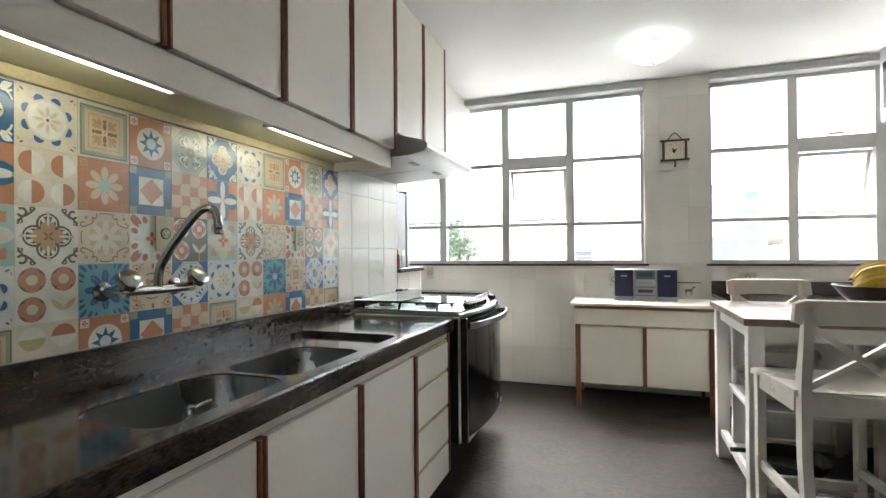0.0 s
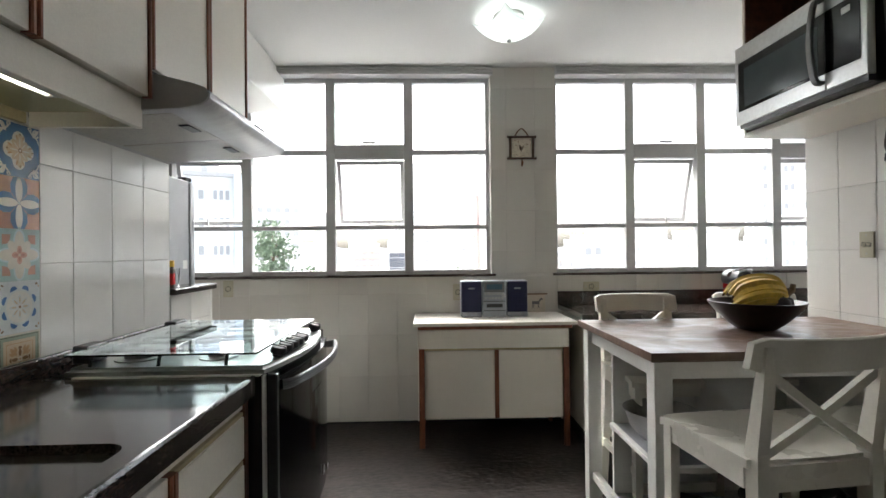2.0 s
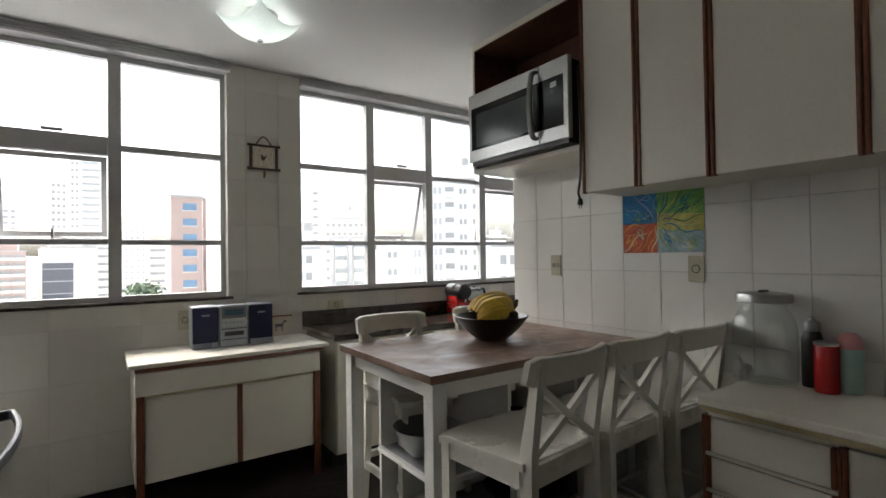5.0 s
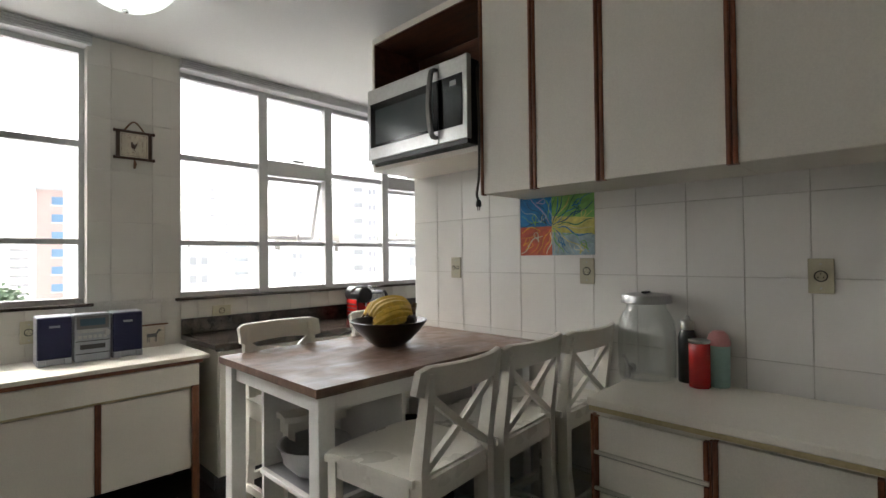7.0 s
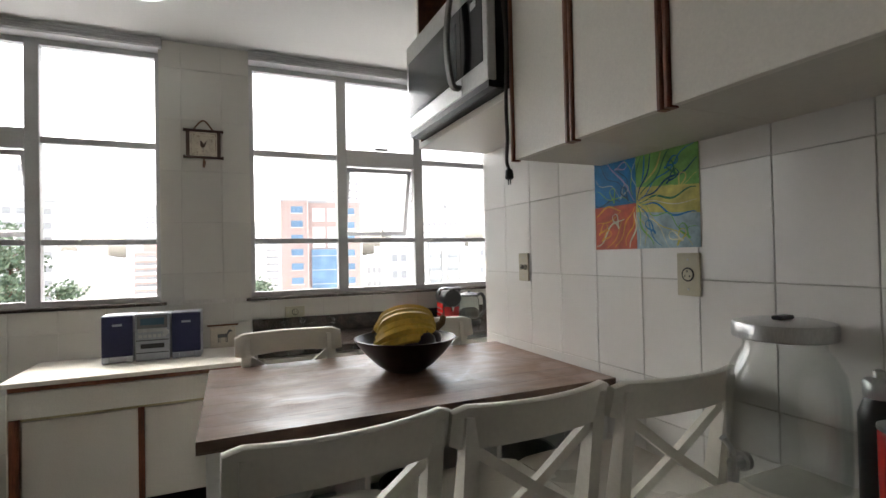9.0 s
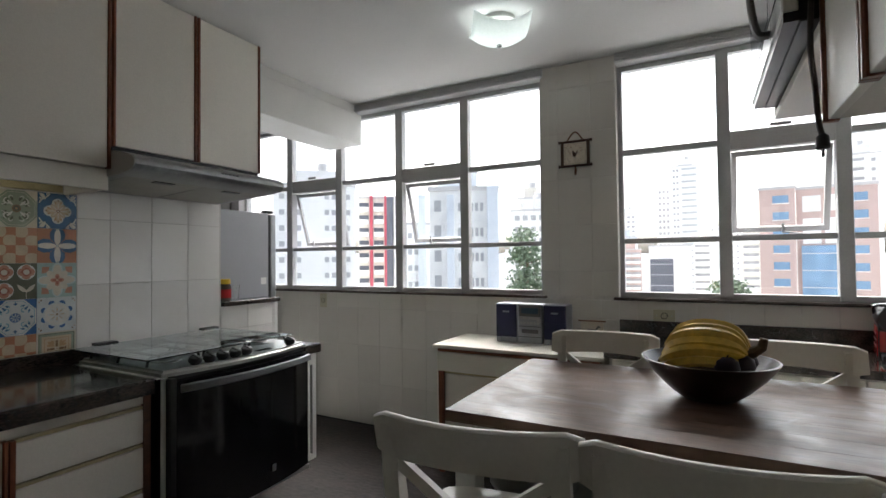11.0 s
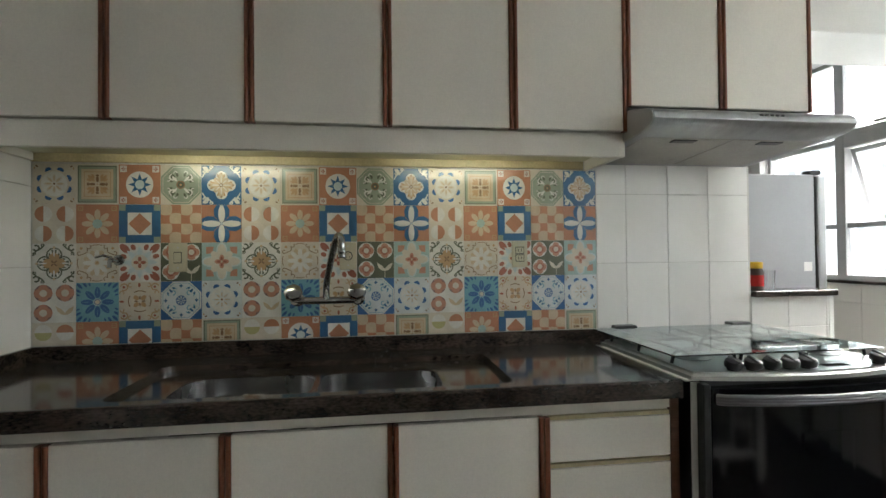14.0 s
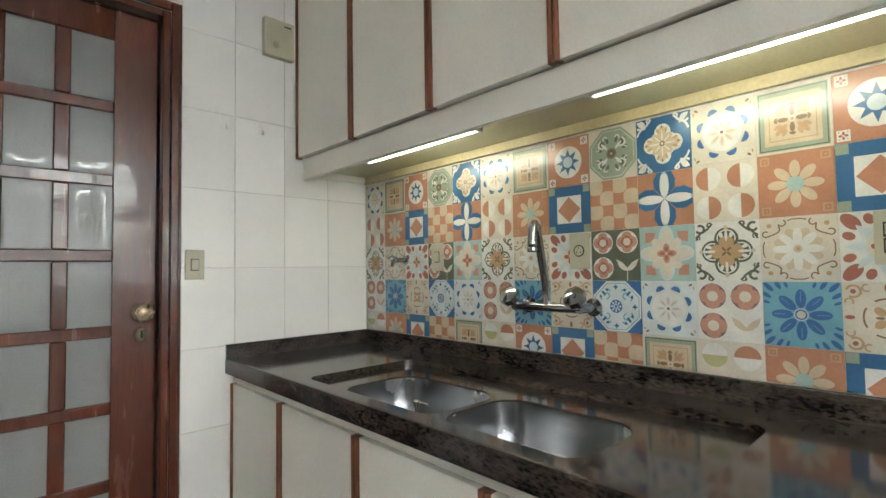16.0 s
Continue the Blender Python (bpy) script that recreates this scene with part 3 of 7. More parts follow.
# ---- stove ----
ST0, ST1 = 2.6, 3.425
stv = thing("stove", "black and steel built-in gas stove with five burners", "stove", (-0.945, 3.0, 0.0))
inv = Matrix.Translation((1.0, -3.0, 0.0))
put("side_panel", box(XL + 0.03, -0.80, ST0 - 0.016, ST0 + 0.004, 0.20, 0.855), M["black"], stv)
put("body", box(XL + 0.03, -0.79, ST0 + 0.005, ST1 - 0.05, 0.20, 0.86), M["black"], stv)
put("lower_trim", box(-0.79, -0.752, ST0 + 0.001, ST1 - 0.045, 0.2, 0.225, bevel=0.003), M["steel"], stv)
put("side_trim", box(-0.8, -0.792, ST0 - 0.03, ST0 + 0.001, 0.2, 0.855, bevel=0.002), M["white_paint"], stv, "thin white edge strip")
put("front_post", box(-0.79, -0.755, ST0 - 0.014, ST0 + 0.013, 0.2, 0.855, bevel=0.003), M["black"], stv)
def bowed(y0, y1, x, bulge, z0, z1, thick, n=14):
    pts = [(x + bulge * (1 - (2 * k / n - 1) ** 2), y0 + (y1 - y0) * k / n) for k in range(n + 1)]
    b = prism(pts + [(x - thick, y1), (x - thick, y0)], z1 - z0)
    bmesh.ops.transform(b, matrix=Matrix.Translation((0, 0, z0)), verts=b.verts[:])
    return b
door = smooth(put("oven_door", bowed(ST0 + 0.014, ST1 - 0.055, -0.755, 0.04, 0.228, 0.842, 0.03), M["black_gloss"], stv, "glossy black bowed oven door"), 30)
b = bowed(ST0 + 0.09, ST1 - 0.13, -0.7535, 0.04, 0.36, 0.70, 0.004)
put("oven_window", b, M["black_gloss"], door)
hb_ = bmesh.new()
for dz in (-0.009, 0.0, 0.009):
    hp = [(-0.748, ST0 + 0.03, 0.81 + dz), (-0.715, ST0 + 0.04, 0.816 + dz)] + [(-0.705 + 0.045 * (1 - (2 * k / 12 - 1) ** 2), ST0 + 0.055 + (ST1 - ST0 - 0.15) * k / 12, 0.819 + dz) for k in range(13)] + [(-0.715, ST1 - 0.08, 0.816 + dz), (-0.748, ST1 - 0.07, 0.81 + dz)]
    sweep(hp, 0.0085, 8, bm=hb_)
smooth(put("oven_handle", hb_, M["strap"], door, "dark grey bowed strap handle"))
lg = box(-0.7125, -0.7115, 3.08, 3.105, 0.30, 0.335)
put("badge", lg, M["steel"], door)
top = bowed(ST0 - 0.03, ST1 - 0.04, -0.79, 0.06, 0.862, 0.888, 0.64)
bmesh.ops.bevel(top, geom=[e for e in top.edges if abs((e.verts[0].co - e.verts[1].co).z) < 1e-5 and e.verts[0].co.z > 0.88], offset=0.012, segments=3, affect="EDGES")
cook = smooth(put("cooktop", top, M["cook_steel"], stv, "brushed steel cooktop"), 35)
put("cooktop_flange", box(-1.40, -0.80, ST0 - 0.045, ST1 - 0.02, 0.856, 0.8625, bevel=0.002), M["white_paint"], stv)
for k, y in enumerate((2.72, 2.785, 2.85, 2.915, 2.98, 3.27)):
    kb = lathe([(0.018, 0), (0.018, 0.008), (0.027, 0.012), (0.029, 0.022), (0.026, 0.034), (0.018, 0.037)], 20)
    box(-0.025, 0.025, -0.006, 0.006, 0.014, 0.041, bevel=0.002, bm=kb)
    bmesh.ops.transform(kb, matrix=Matrix.Translation((-0.81 + 0.03 * (1 - ((y - 2.995) / 0.4) ** 2), y, 0.888)) @ Matrix.Rotation(radians(14), 4, "Y"), verts=kb.verts[:])
    smooth(put("knob", kb, M["black"], stv, "black plastic knob"))
put("display", box(-0.815, -0.785, 3.06, 3.15, 0.8885, 0.8905), M["black_gloss"], stv)
for x, y, r in ((-1.28, 2.72, 0.045), (-1.0, 2.72, 0.035), (-1.14, 2.98, 0.06), (-1.28, 3.24, 0.035), (-1.0, 3.24, 0.045)):
    bn = lathe([(r + 0.03, 0.888), (r + 0.03, 0.892), (r, 0.894), (r, 0.908), (r * 0.8, 0.911)], 24, Matrix.Translation((x, y, 0)))
    bo = smooth(put("burner", bn, M["steel"], stv))
    put("burner_cap", lathe([(r * 0.8, 0.911), (r * 0.8, 0.917), (r * 0.7, 0.919)], 24, Matrix.Translation((x, y, 0))), M["black"], bo)
for y0 in (2.585, 2.85, 3.115):
    g = bmesh.new()
    for x in (-1.36, -1.14, -0.92):
        sweep(curve_points([(x, y0, 0.889), (x, y0 + 0.012, 0.92), (x, y0 + 0.05, 0.927), (x, y0 + 0.2, 0.927), (x, y0 + 0.235, 0.92), (x, y0 + 0.247, 0.889)], 4), 0.006, 6, bm=g)
    for dy in (0.05, 0.2):
        sweep([(-1.38, y0 + dy, 0.926), (-0.9, y0 + dy, 0.926)], 0.006, 6, bm=g)
    smooth(put("pot_grate", g, M["black"], stv, "black enamelled pot grate"))
lid = put("glass_lid", box(-1.395, -0.795, ST0 - 0.085, ST1 - 0.125, 0.937, 0.943, bevel=0.002), M["glass_green"], stv, "clear tempered glass lid")
for y in (2.68, 3.25):
    put("lid_hinge", box(-1.45, -1.396, y - 0.05, y + 0.05, 0.889, 0.95, bevel=0.004), M["black"], stv)
# short worktop beyond the stove with its open white support
e = thing("end_worktop", "short dark granite worktop end on a white open frame", "worktop", (-1.1, 3.46, 0.0))
inv = Matrix.Translation((1.1, -3.46, 0.0))
put("slab", box(XL, -0.75, ST1 - 0.022, 3.535, 0.805, CT, bevel=0.004), M["granite"], e)
put("front_panel", box(-0.79, -0.765, ST1 + 0.005, ST1 + 0.03, 0.2, 0.803), M["white_paint"], e)
put("front_panel", box(-0.79, -0.765, 3.475, 3.505, 0.2, 0.803), M["white_paint"], e)
put("bottom_rail", box(XL, -0.765, ST1 + 0.0305, 3.4745, 0.2, 0.23), M["white_paint"], e)
put("side_panel", box(XL, -0.7905, 3.48, 3.505, 0.2, 0.804), M["white_paint"], e)
put("top_rail", box(-0.79, -0.765, ST1 + 0.0305, 3.4745, 0.74, 0.803), M["white_paint"], e)
put("foot", box(-1.2, -1.17, ST1 + 0.0, ST1 + 0.05, 0.0, 0.1995), M["black"], e)

# ---- extractor hood ----
hd = thing("extractor_hood", "slim stainless steel extractor hood under short cabinets", "hood", (-1.2, 2.985, 1.7))
inv = Matrix.Translation((1.2, -2.985, -1.7))
H0, H1 = 2.558, 3.39
b = prism([(XL + 0.001, 1.702), (-0.99, 1.73), (-0.93, 1.742), (-0.91, 1.752), (-0.9, 1.765), (-0.9, 1.779), (-0.906, 1.791), (-0.92, 1.801), (-0.95, 1.812), (-1.06, 1.84), (XL + 0.001, 1.84)], H1 - H0, "y")
bmesh.ops.transform(b, matrix=Matrix.Translation((0, H0, 0)), verts=b.verts[:])
hb = smooth(put("body", b, M["hood_steel"], hd), 35)
for y in (H0 - 0.006, H1 + 0.0005):
    e_ = prism([(-1.2, 1.72), (-0.99, 1.731), (-0.93, 1.743), (-0.912, 1.753), (-0.902, 1.766), (-0.902, 1.778), (-0.908, 1.79), (-0.922, 1.8), (-0.95, 1.811), (-1.06, 1.838), (-1.2, 1.838)], 0.0055, "y")
    bmesh.ops.transform(e_, matrix=Matrix.Translation((0, y, 0)), verts=e_.verts[:])
    put("end_cap", e_, M["hood_plastic"], hd, "grey plastic end cap")
put("collar", box(XL + 0.001, -1.1, H0 + 0.01, H1 - 0.01, 1.8403, 1.8735), M["black"], hd, "black gap filler under the cabinets")
sl = Matrix.Translation((-1.24, 0, 1.7185)) @ Matrix.Rotation(radians(-3.6), 4, "Y")
for a, c in ((H0 + 0.04, 2.975), (2.985, H1 - 0.04)):
    f = box(-0.2, 0.2, a, c, -0.005, 0.0, bevel=0.002)
    bmesh.ops.transform(f, matrix=sl, verts=f.verts[:])
    put("grease_filter", f, M["filter"], hd, "brushed metal grease filter")
    g = box(0.15, 0.185, (a + c) / 2 - 0.05, (a + c) / 2 + 0.05, -0.009, -0.0052, bevel=0.001)
    bmesh.ops.transform(g, matrix=sl, verts=g.verts[:])
    put("filter_catch", g, M["black"], hd)
for k in range(5):
    put("button", box(-0.915, -0.8975, 2.98 + 0.022 * k, 2.994 + 0.022 * k, 1.781, 1.789, bevel=0.002), M["black"], hd)

# ---- wall tap ----
tap = thing("wall_tap", "chrome wall-mounted mixer tap with swan-neck spout", "tap", (XL + 0.03, 1.352, 1.09))
b = sweep([(0.05, -0.13, 0.0), (0.055, 0, 0.0), (0.05, 0.13, 0.0)], 0.0155, 12)
for y in (-0.13, 0.13):
    join(b, lathe([(0.03, 0), (0.03, 0.006), (0.016, 0.01), (0.016, 0.09)], 20, Matrix.Translation((-0.026, y, 0)) @ Matrix.Rotation(radians(90), 4, "Y")))
smooth(part("body", b, M["chrome"], tap))
b = sweep(curve_points([(0.055, 0, 0.0), (0.058, 0.001, 0.05), (0.072, 0.007, 0.095), (0.122, 0.028, 0.18), (0.17, 0.05, 0.25), (0.2, 0.063, 0.268), (0.226, 0.074, 0.256), (0.235, 0.078, 0.21)], 6), 0.0142, 12)
join(b, lathe([(0.012, 0), (0.016, 0.004), (0.016, 0.014), (0.0125, 0.018), (0.0155, 0.022), (0.0155, 0.03), (0.013, 0.034)], 16, Matrix.Translation((0.2355, 0.078, 0.18))))
smooth(part("spout", b, M["chrome"], tap))
for y in (-0.13, 0.13):
    k = bmesh.new()
    join(k, lathe([(0.015, 0), (0.017, 0.024), (0.034, 0.028), (0.039, 0.04), (0.036, 0.056), (0.022, 0.062)], 8, Matrix.Translation((0.055, y, 0.012)) @ Matrix.Rotation(radians(55), 4, "Y")))
    smooth(part("handle", k, M["chrome"], tap, "faceted chrome cross handle"))
ft = thing("filter_tap", "small chrome water filter tap on the patterned tiles", "tap", (XL, 0.5, 1.27))
b = sweep([(0.004, 0, 0), (0.07, 0, 0)], 0.011, 12)
join(b, lathe([(0.022, 0), (0.022, 0.006), (0.012, 0.008)], 16, Matrix.Translation((0.004, 0, 0)) @ Matrix.Rotation(radians(90), 4, "Y")))
smooth(part("body", b, M["chrome"], ft))
smooth(part("lever", sweep([(0.06, 0, 0.01), (0.065, -0.03, 0.02), (0.065, -0.06, 0.012)], 0.005, 8), M["chrome"], ft))
smooth(part("spout", sweep([(0.065, 0, 0), (0.085, 0.004, -0.004), (0.09, 0.005, -0.03)], 0.008, 8), M["chrome"], ft))

# ---- tall units and microwave on the partition ----
RF = 1.478
RD = (2.652, 2.36, 2.055, 1.603, 1.15, 0.66, 0.17)
for c, a in zip(RD, RD[1:]):
    cabinet("wall_cabinet", "cream laminate wall cabinet with wooden edge strips on the partition", RF, XR, a, c, 1.624, ZC - 0.004, group="wall cabinets on the partition")
sh = thing("microwave_shelf", "open cream cabinet niche lined with brown veneer", "shelf", (1.66, 3.03, 1.83))
inv = Matrix.Translation((-1.66, -3.03, -1.83))
put("bottom_board", box(RF, XR, 2.6535, 3.478, 1.835, 1.862, bevel=0.002), M["laminate"], sh)
put("top_board", box(RF, XR, 2.6535, 3.478, 2.59, ZC - 0.004, bevel=0.002), M["laminate"], sh)
put("side_board", box(RF, XR, 3.461, 3.478, 1.8625, 2.5895), M["laminate"], sh)
put("veneer_side", box(RF + 0.002, XR - 0.01, 3.453, 3.4605, 1.8625, 2.5895), M["niche"], sh, "brown veneer lining")
put("veneer_side", box(RF + 0.002, XR - 0.01, 2.6535, 2.66, 1.8625, 2.5895), M["niche"], sh, "brown veneer lining")
put("veneer_top", box(RF + 0.002, XR - 0.01, 2.6605, 3.4525, 2.583, 2.5895), M["niche"], sh, "brown veneer lining")
put("veneer_back", box(XR - 0.0095, XR - 0.002, 2.6605, 3.4525, 1.8625, 2.5825), M["niche"], sh, "brown veneer lining")
# screen tone lightened to paint in the grey-green reflection on the glass
M["mw_screen"] = material("screen_with_painted_reflection", (0.045, 0.06, 0.062), 0.16, vary=0.15, grain=0.1, fine=300)
M["mw_handle"] = material("dark_grey_metal_handle", (0.16, 0.155, 0.15), 0.35, metal=0.6, vary=0.1, grain=0.05)
mw = thing("microwave", "stainless steel microwave oven with dark glass door", "microwave", (1.62, 3.0, 1.863))
inv = Matrix.Translation((-1.62, -3.0, -1.863))
MX, M0, M1, MZ0, MZ1 = 1.405, 2.668, 3.43, 1.868, 2.285
put("body", box(MX + 0.035, 1.8, M0 + 0.012, M1 - 0.012, MZ0 - 0.004, MZ1 - 0.008, bevel=0.004), M["black"], mw)
dpan = put("door", box(MX, MX + 0.032, M0 + 0.19, M1, MZ0 + 0.018, MZ1, bevel=0.004), M["cook_steel"], mw, "brushed steel door")
mwin = put("window", box(MX - 0.002, MX + 0.0, M0 + 0.191, M1 - 0.03, MZ0 + 0.085, MZ1 - 0.085), M["black_gloss"], dpan, "dark glass window")
put("screen", box(MX - 0.0028, MX - 0.002, M0 + 0.225, M1 - 0.075, MZ0 + 0.1, MZ1 - 0.125), M["mw_screen"], mwin, "grey-green screen with the reflection in its colour")
cpan = put("control_panel", box(MX + 0.0005, MX + 0.0325, M0, M0 + 0.189, MZ0 + 0.018, MZ1 - 0.0005, bevel=0.004), M["cook_steel"], mw, "brushed steel control panel")
put("panel_glass", box(MX - 0.002, MX + 0.0004, M0 + 0.03, M0 + 0.188, MZ0 + 0.085, MZ1 - 0.085), M["black_gloss"], cpan)
put("display", box(MX - 0.003, MX - 0.002, M0 + 0.07, M0 + 0.11, MZ1 - 0.135, MZ1 - 0.11), M["aluminium"], cpan)
hp = curve_points([(MX, M0 + 0.205, MZ1 - 0.03), (MX - 0.03, M0 + 0.21, MZ1 - 0.05), (MX - 0.044, M0 + 0.215, (MZ0 + MZ1) / 2), (MX - 0.03, M0 + 0.21, MZ0 + 0.07), (MX, M0 + 0.205, MZ0 + 0.05)], 6)
hb_ = bmesh.new()
for dy in (-0.008, 0.0, 0.008):
    sweep([(p.x, p.y + dy, p.z) for p in hp], 0.0085, 8, bm=hb_)
smooth(put("handle", hb_, M["mw_handle"], dpan, "dark grey curved strap handle"))
put("lower_grille", box(MX + 0.004, MX + 0.034, M0 + 0.004, M1 - 0.03, MZ0 - 0.005, MZ0 + 0.0175), M["black"], mw)
M["cord"] = material("grey_brown_cable", (0.055, 0.045, 0.04), 0.5)
cd = thing("power_cord", "dark power cord with plug hanging beside the microwave", "cord", (1.45, 2.645, 2.2))
inv = Matrix.Translation((-1.45, -2.645, -2.2))
cp = curve_points([(1.5, 2.655, 2.262), (1.455, 2.65, 2.2), (1.46, 2.645, 2.0), (1.452, 2.64, 1.8), (1.46, 2.65, 1.7), (1.468, 2.67, 1.63), (1.472, 2.665, 1.6)], 8)
smooth(put("cable", sweep(cp, 0.0058, 8), M["cord"], cd))
pl = lathe([(0.005, 0.035), (0.012, 0.028), (0.014, 0.004), (0.011, 0)], 10, Matrix.Translation((1.473, 2.664, 1.567)))
for dy in (-0.006, 0.006):
    sweep([(1.473, 2.664 + dy, 1.567), (1.473, 2.664 + dy, 1.55)], 0.002, 6, bm=pl)
smooth(put("plug", pl, M["black"], cd))

# ---- low counter on the partition ----
rc = thing("side_counter", "white laminate worktop on the low cabinets", "worktop", (1.59, 1.1, 0.78))
inv = Matrix.Translation((-1.59, -1.1, -0.78))
CX = 1.38
put("slab", box(1.345, XR, YS, 2.056, 0.79, 0.82, bevel=0.004), M["laminate"], rc)
put("edge_strip", box(1.352, 1.362, YS + .002, 2.05, 0.772, 0.7895), M["sheet_edge"], rc)
at = (1.6, 1.85, 0.1)
dc = thing("drawer_cabinet", "cream low cabinet with shallow drawers and wooden strips", "cabinet", at)
inv = Matrix.Translation([-c for c in at])
put("body", box(CX + 0.022, XR, 1.652, 2.048, 0.1, 0.7895), M["carcass"], dc)
for a, c in ((0.1, 0.212), (0.232, 0.342), (0.362, 0.472), (0.492, 0.602), (0.622, 0.745)):
    d = put("drawer", box(CX, CX + 0.02, 1.678, 2.028, a, c, bevel=0.0015), M["laminate"], dc)
    for y in (1.662, 2.029):
        put("finger_strip", box(CX - 0.004, CX + 0.02, y, y + 0.015, a, c, bevel=0.002), M["wood"], d, "red-brown wooden finger strip")
    put("drawer_ledge", box(CX - 0.008, CX + 0.02, 1.66, 2.044, a - 0.013, a - 0.0015, bevel=0.001), M["carcass"], d)
    put("shadow_line", box(CX + 0.002, CX + 0.02, 1.675, 2.028, a - 0.0185, a - 0.0135), M["rubber"], d)
put("side_strip", box(CX - 0.006, CX + 0.02, 2.0445, 2.056, 0.1, 0.75), M["wood"], dc, "red-brown wooden finger strip")
put("side_strip", box(CX - 0.004, CX + 0.02, 1.6535, 1.6595, 0.1, 0.75), M["wood"], dc, "red-brown wooden finger strip")
for a, c in ((1.25, 1.652), (0.82, 1.25), (0.39, 0.82), (0.168, 0.39)):
    cabinet("base_cabinet", "cream low cabinet with wooden edge strips", CX, XR, a, c, 0.1, 0.755, group="low cabinets on the partition", drop=0.0)
structure("trim_plinth_2", "dark recessed plinth under the low cabinets", box(CX + 0.06, XR, 0.168, 2.04, 0.0, 0.0995), M["black"], "trim")

# ---- table ----
TX0, TX1, TY0, TY1 = 0.566, 1.838, 2.605, 3.42
tb = thing("kitchen_island_table", "white kitchen island table with oiled brown wooden top", "table", ((TX0 + TX1) / 2, (TY0 + TY1) / 2, 0))
inv = Matrix.Translation((-(TX0 + TX1) / 2, -(TY0 + TY1) / 2, 0))
topb = put("tabletop", box(TX0 + 0.004, TX1 - 0.004, TY0 + 0.004, TY1 - 0.004, 0.868, 0.872), M["butcher"], tb, "worn oiled wooden top")
for k in range(8):
    put("board", box(TX0, TX1, TY0 + (TY1 - TY0) * k / 8, TY0 + (TY1 - TY0) * (k + 1) / 8 - 0.0001, 0.8725, 0.9, bevel=0.0005), M["butcher"], topb)
put("lip", box(TX0, TX1, TY0, TY0 + 0.0035, 0.868, 0.872), M["butcher"], topb)
LX = (TX0 + 0.02, TX1 - 0.085)
LY = (TY0 + 0.02, TY1 - 0.085)
for x in LX:
    for y in LY:
        put("leg", box(x, x + 0.065, y, y + 0.065, 0.0, 0.8675, bevel=0.003), M["white_paint"], tb)
for y in LY:
    put("apron", box(LX[0] + 0.0655, LX[1] - 0.0005, y + 0.02, y + 0.045, 0.8, 0.867), M["white_paint"], tb)
for x in LX:
    put("apron", box(x + 0.02, x + 0.045, LY[0] + 0.0655, LY[1] - 0.0005, 0.8, 0.867), M["white_paint"], tb)
    put("stretcher", box(x + 0.015, x + 0.05, LY[0] + 0.0655, LY[1] - 0.0005, 0.13, 0.165, bevel=0.003), M["white_paint"], tb)
PY = 3.09
put("back_panel", box(LX[0] + 0.03, LX[1] + 0.03, PY, PY + 0.018, 0.166, 0.799), M["white_paint"], tb)
for z in (0.155, 0.464):
    put("shelf_edge", box(LX[0] + 0.012, LX[0] + 0.034, LY[0] + 0.0657, PY - 0.0005, z - 0.002 + 0.012, z + 0.03, bevel=0.002), M["white_paint"], tb)
    put("shelf", box(LX[0] + 0.035, LX[1] + 0.03, LY[0] + 0.03, PY - 0.0005, z + 0.012, z + 0.026), M["shelf_steel"], tb, "brushed steel shelf")
    put("shelf_edge", box(LX[0] + 0.066, LX[1] - 0.001, LY[0] + 0.004, LY[0] + 0.0295, z - 0.002 + 0.012, z + 0.03, bevel=0.002), M["white_paint"], tb)
for x in (0.98, 1.4):
    put("divider", box(x, x + 0.016, LY[0] + 0.03, PY - 0.001, 0.4905, 0.799), M["white_paint"], tb)

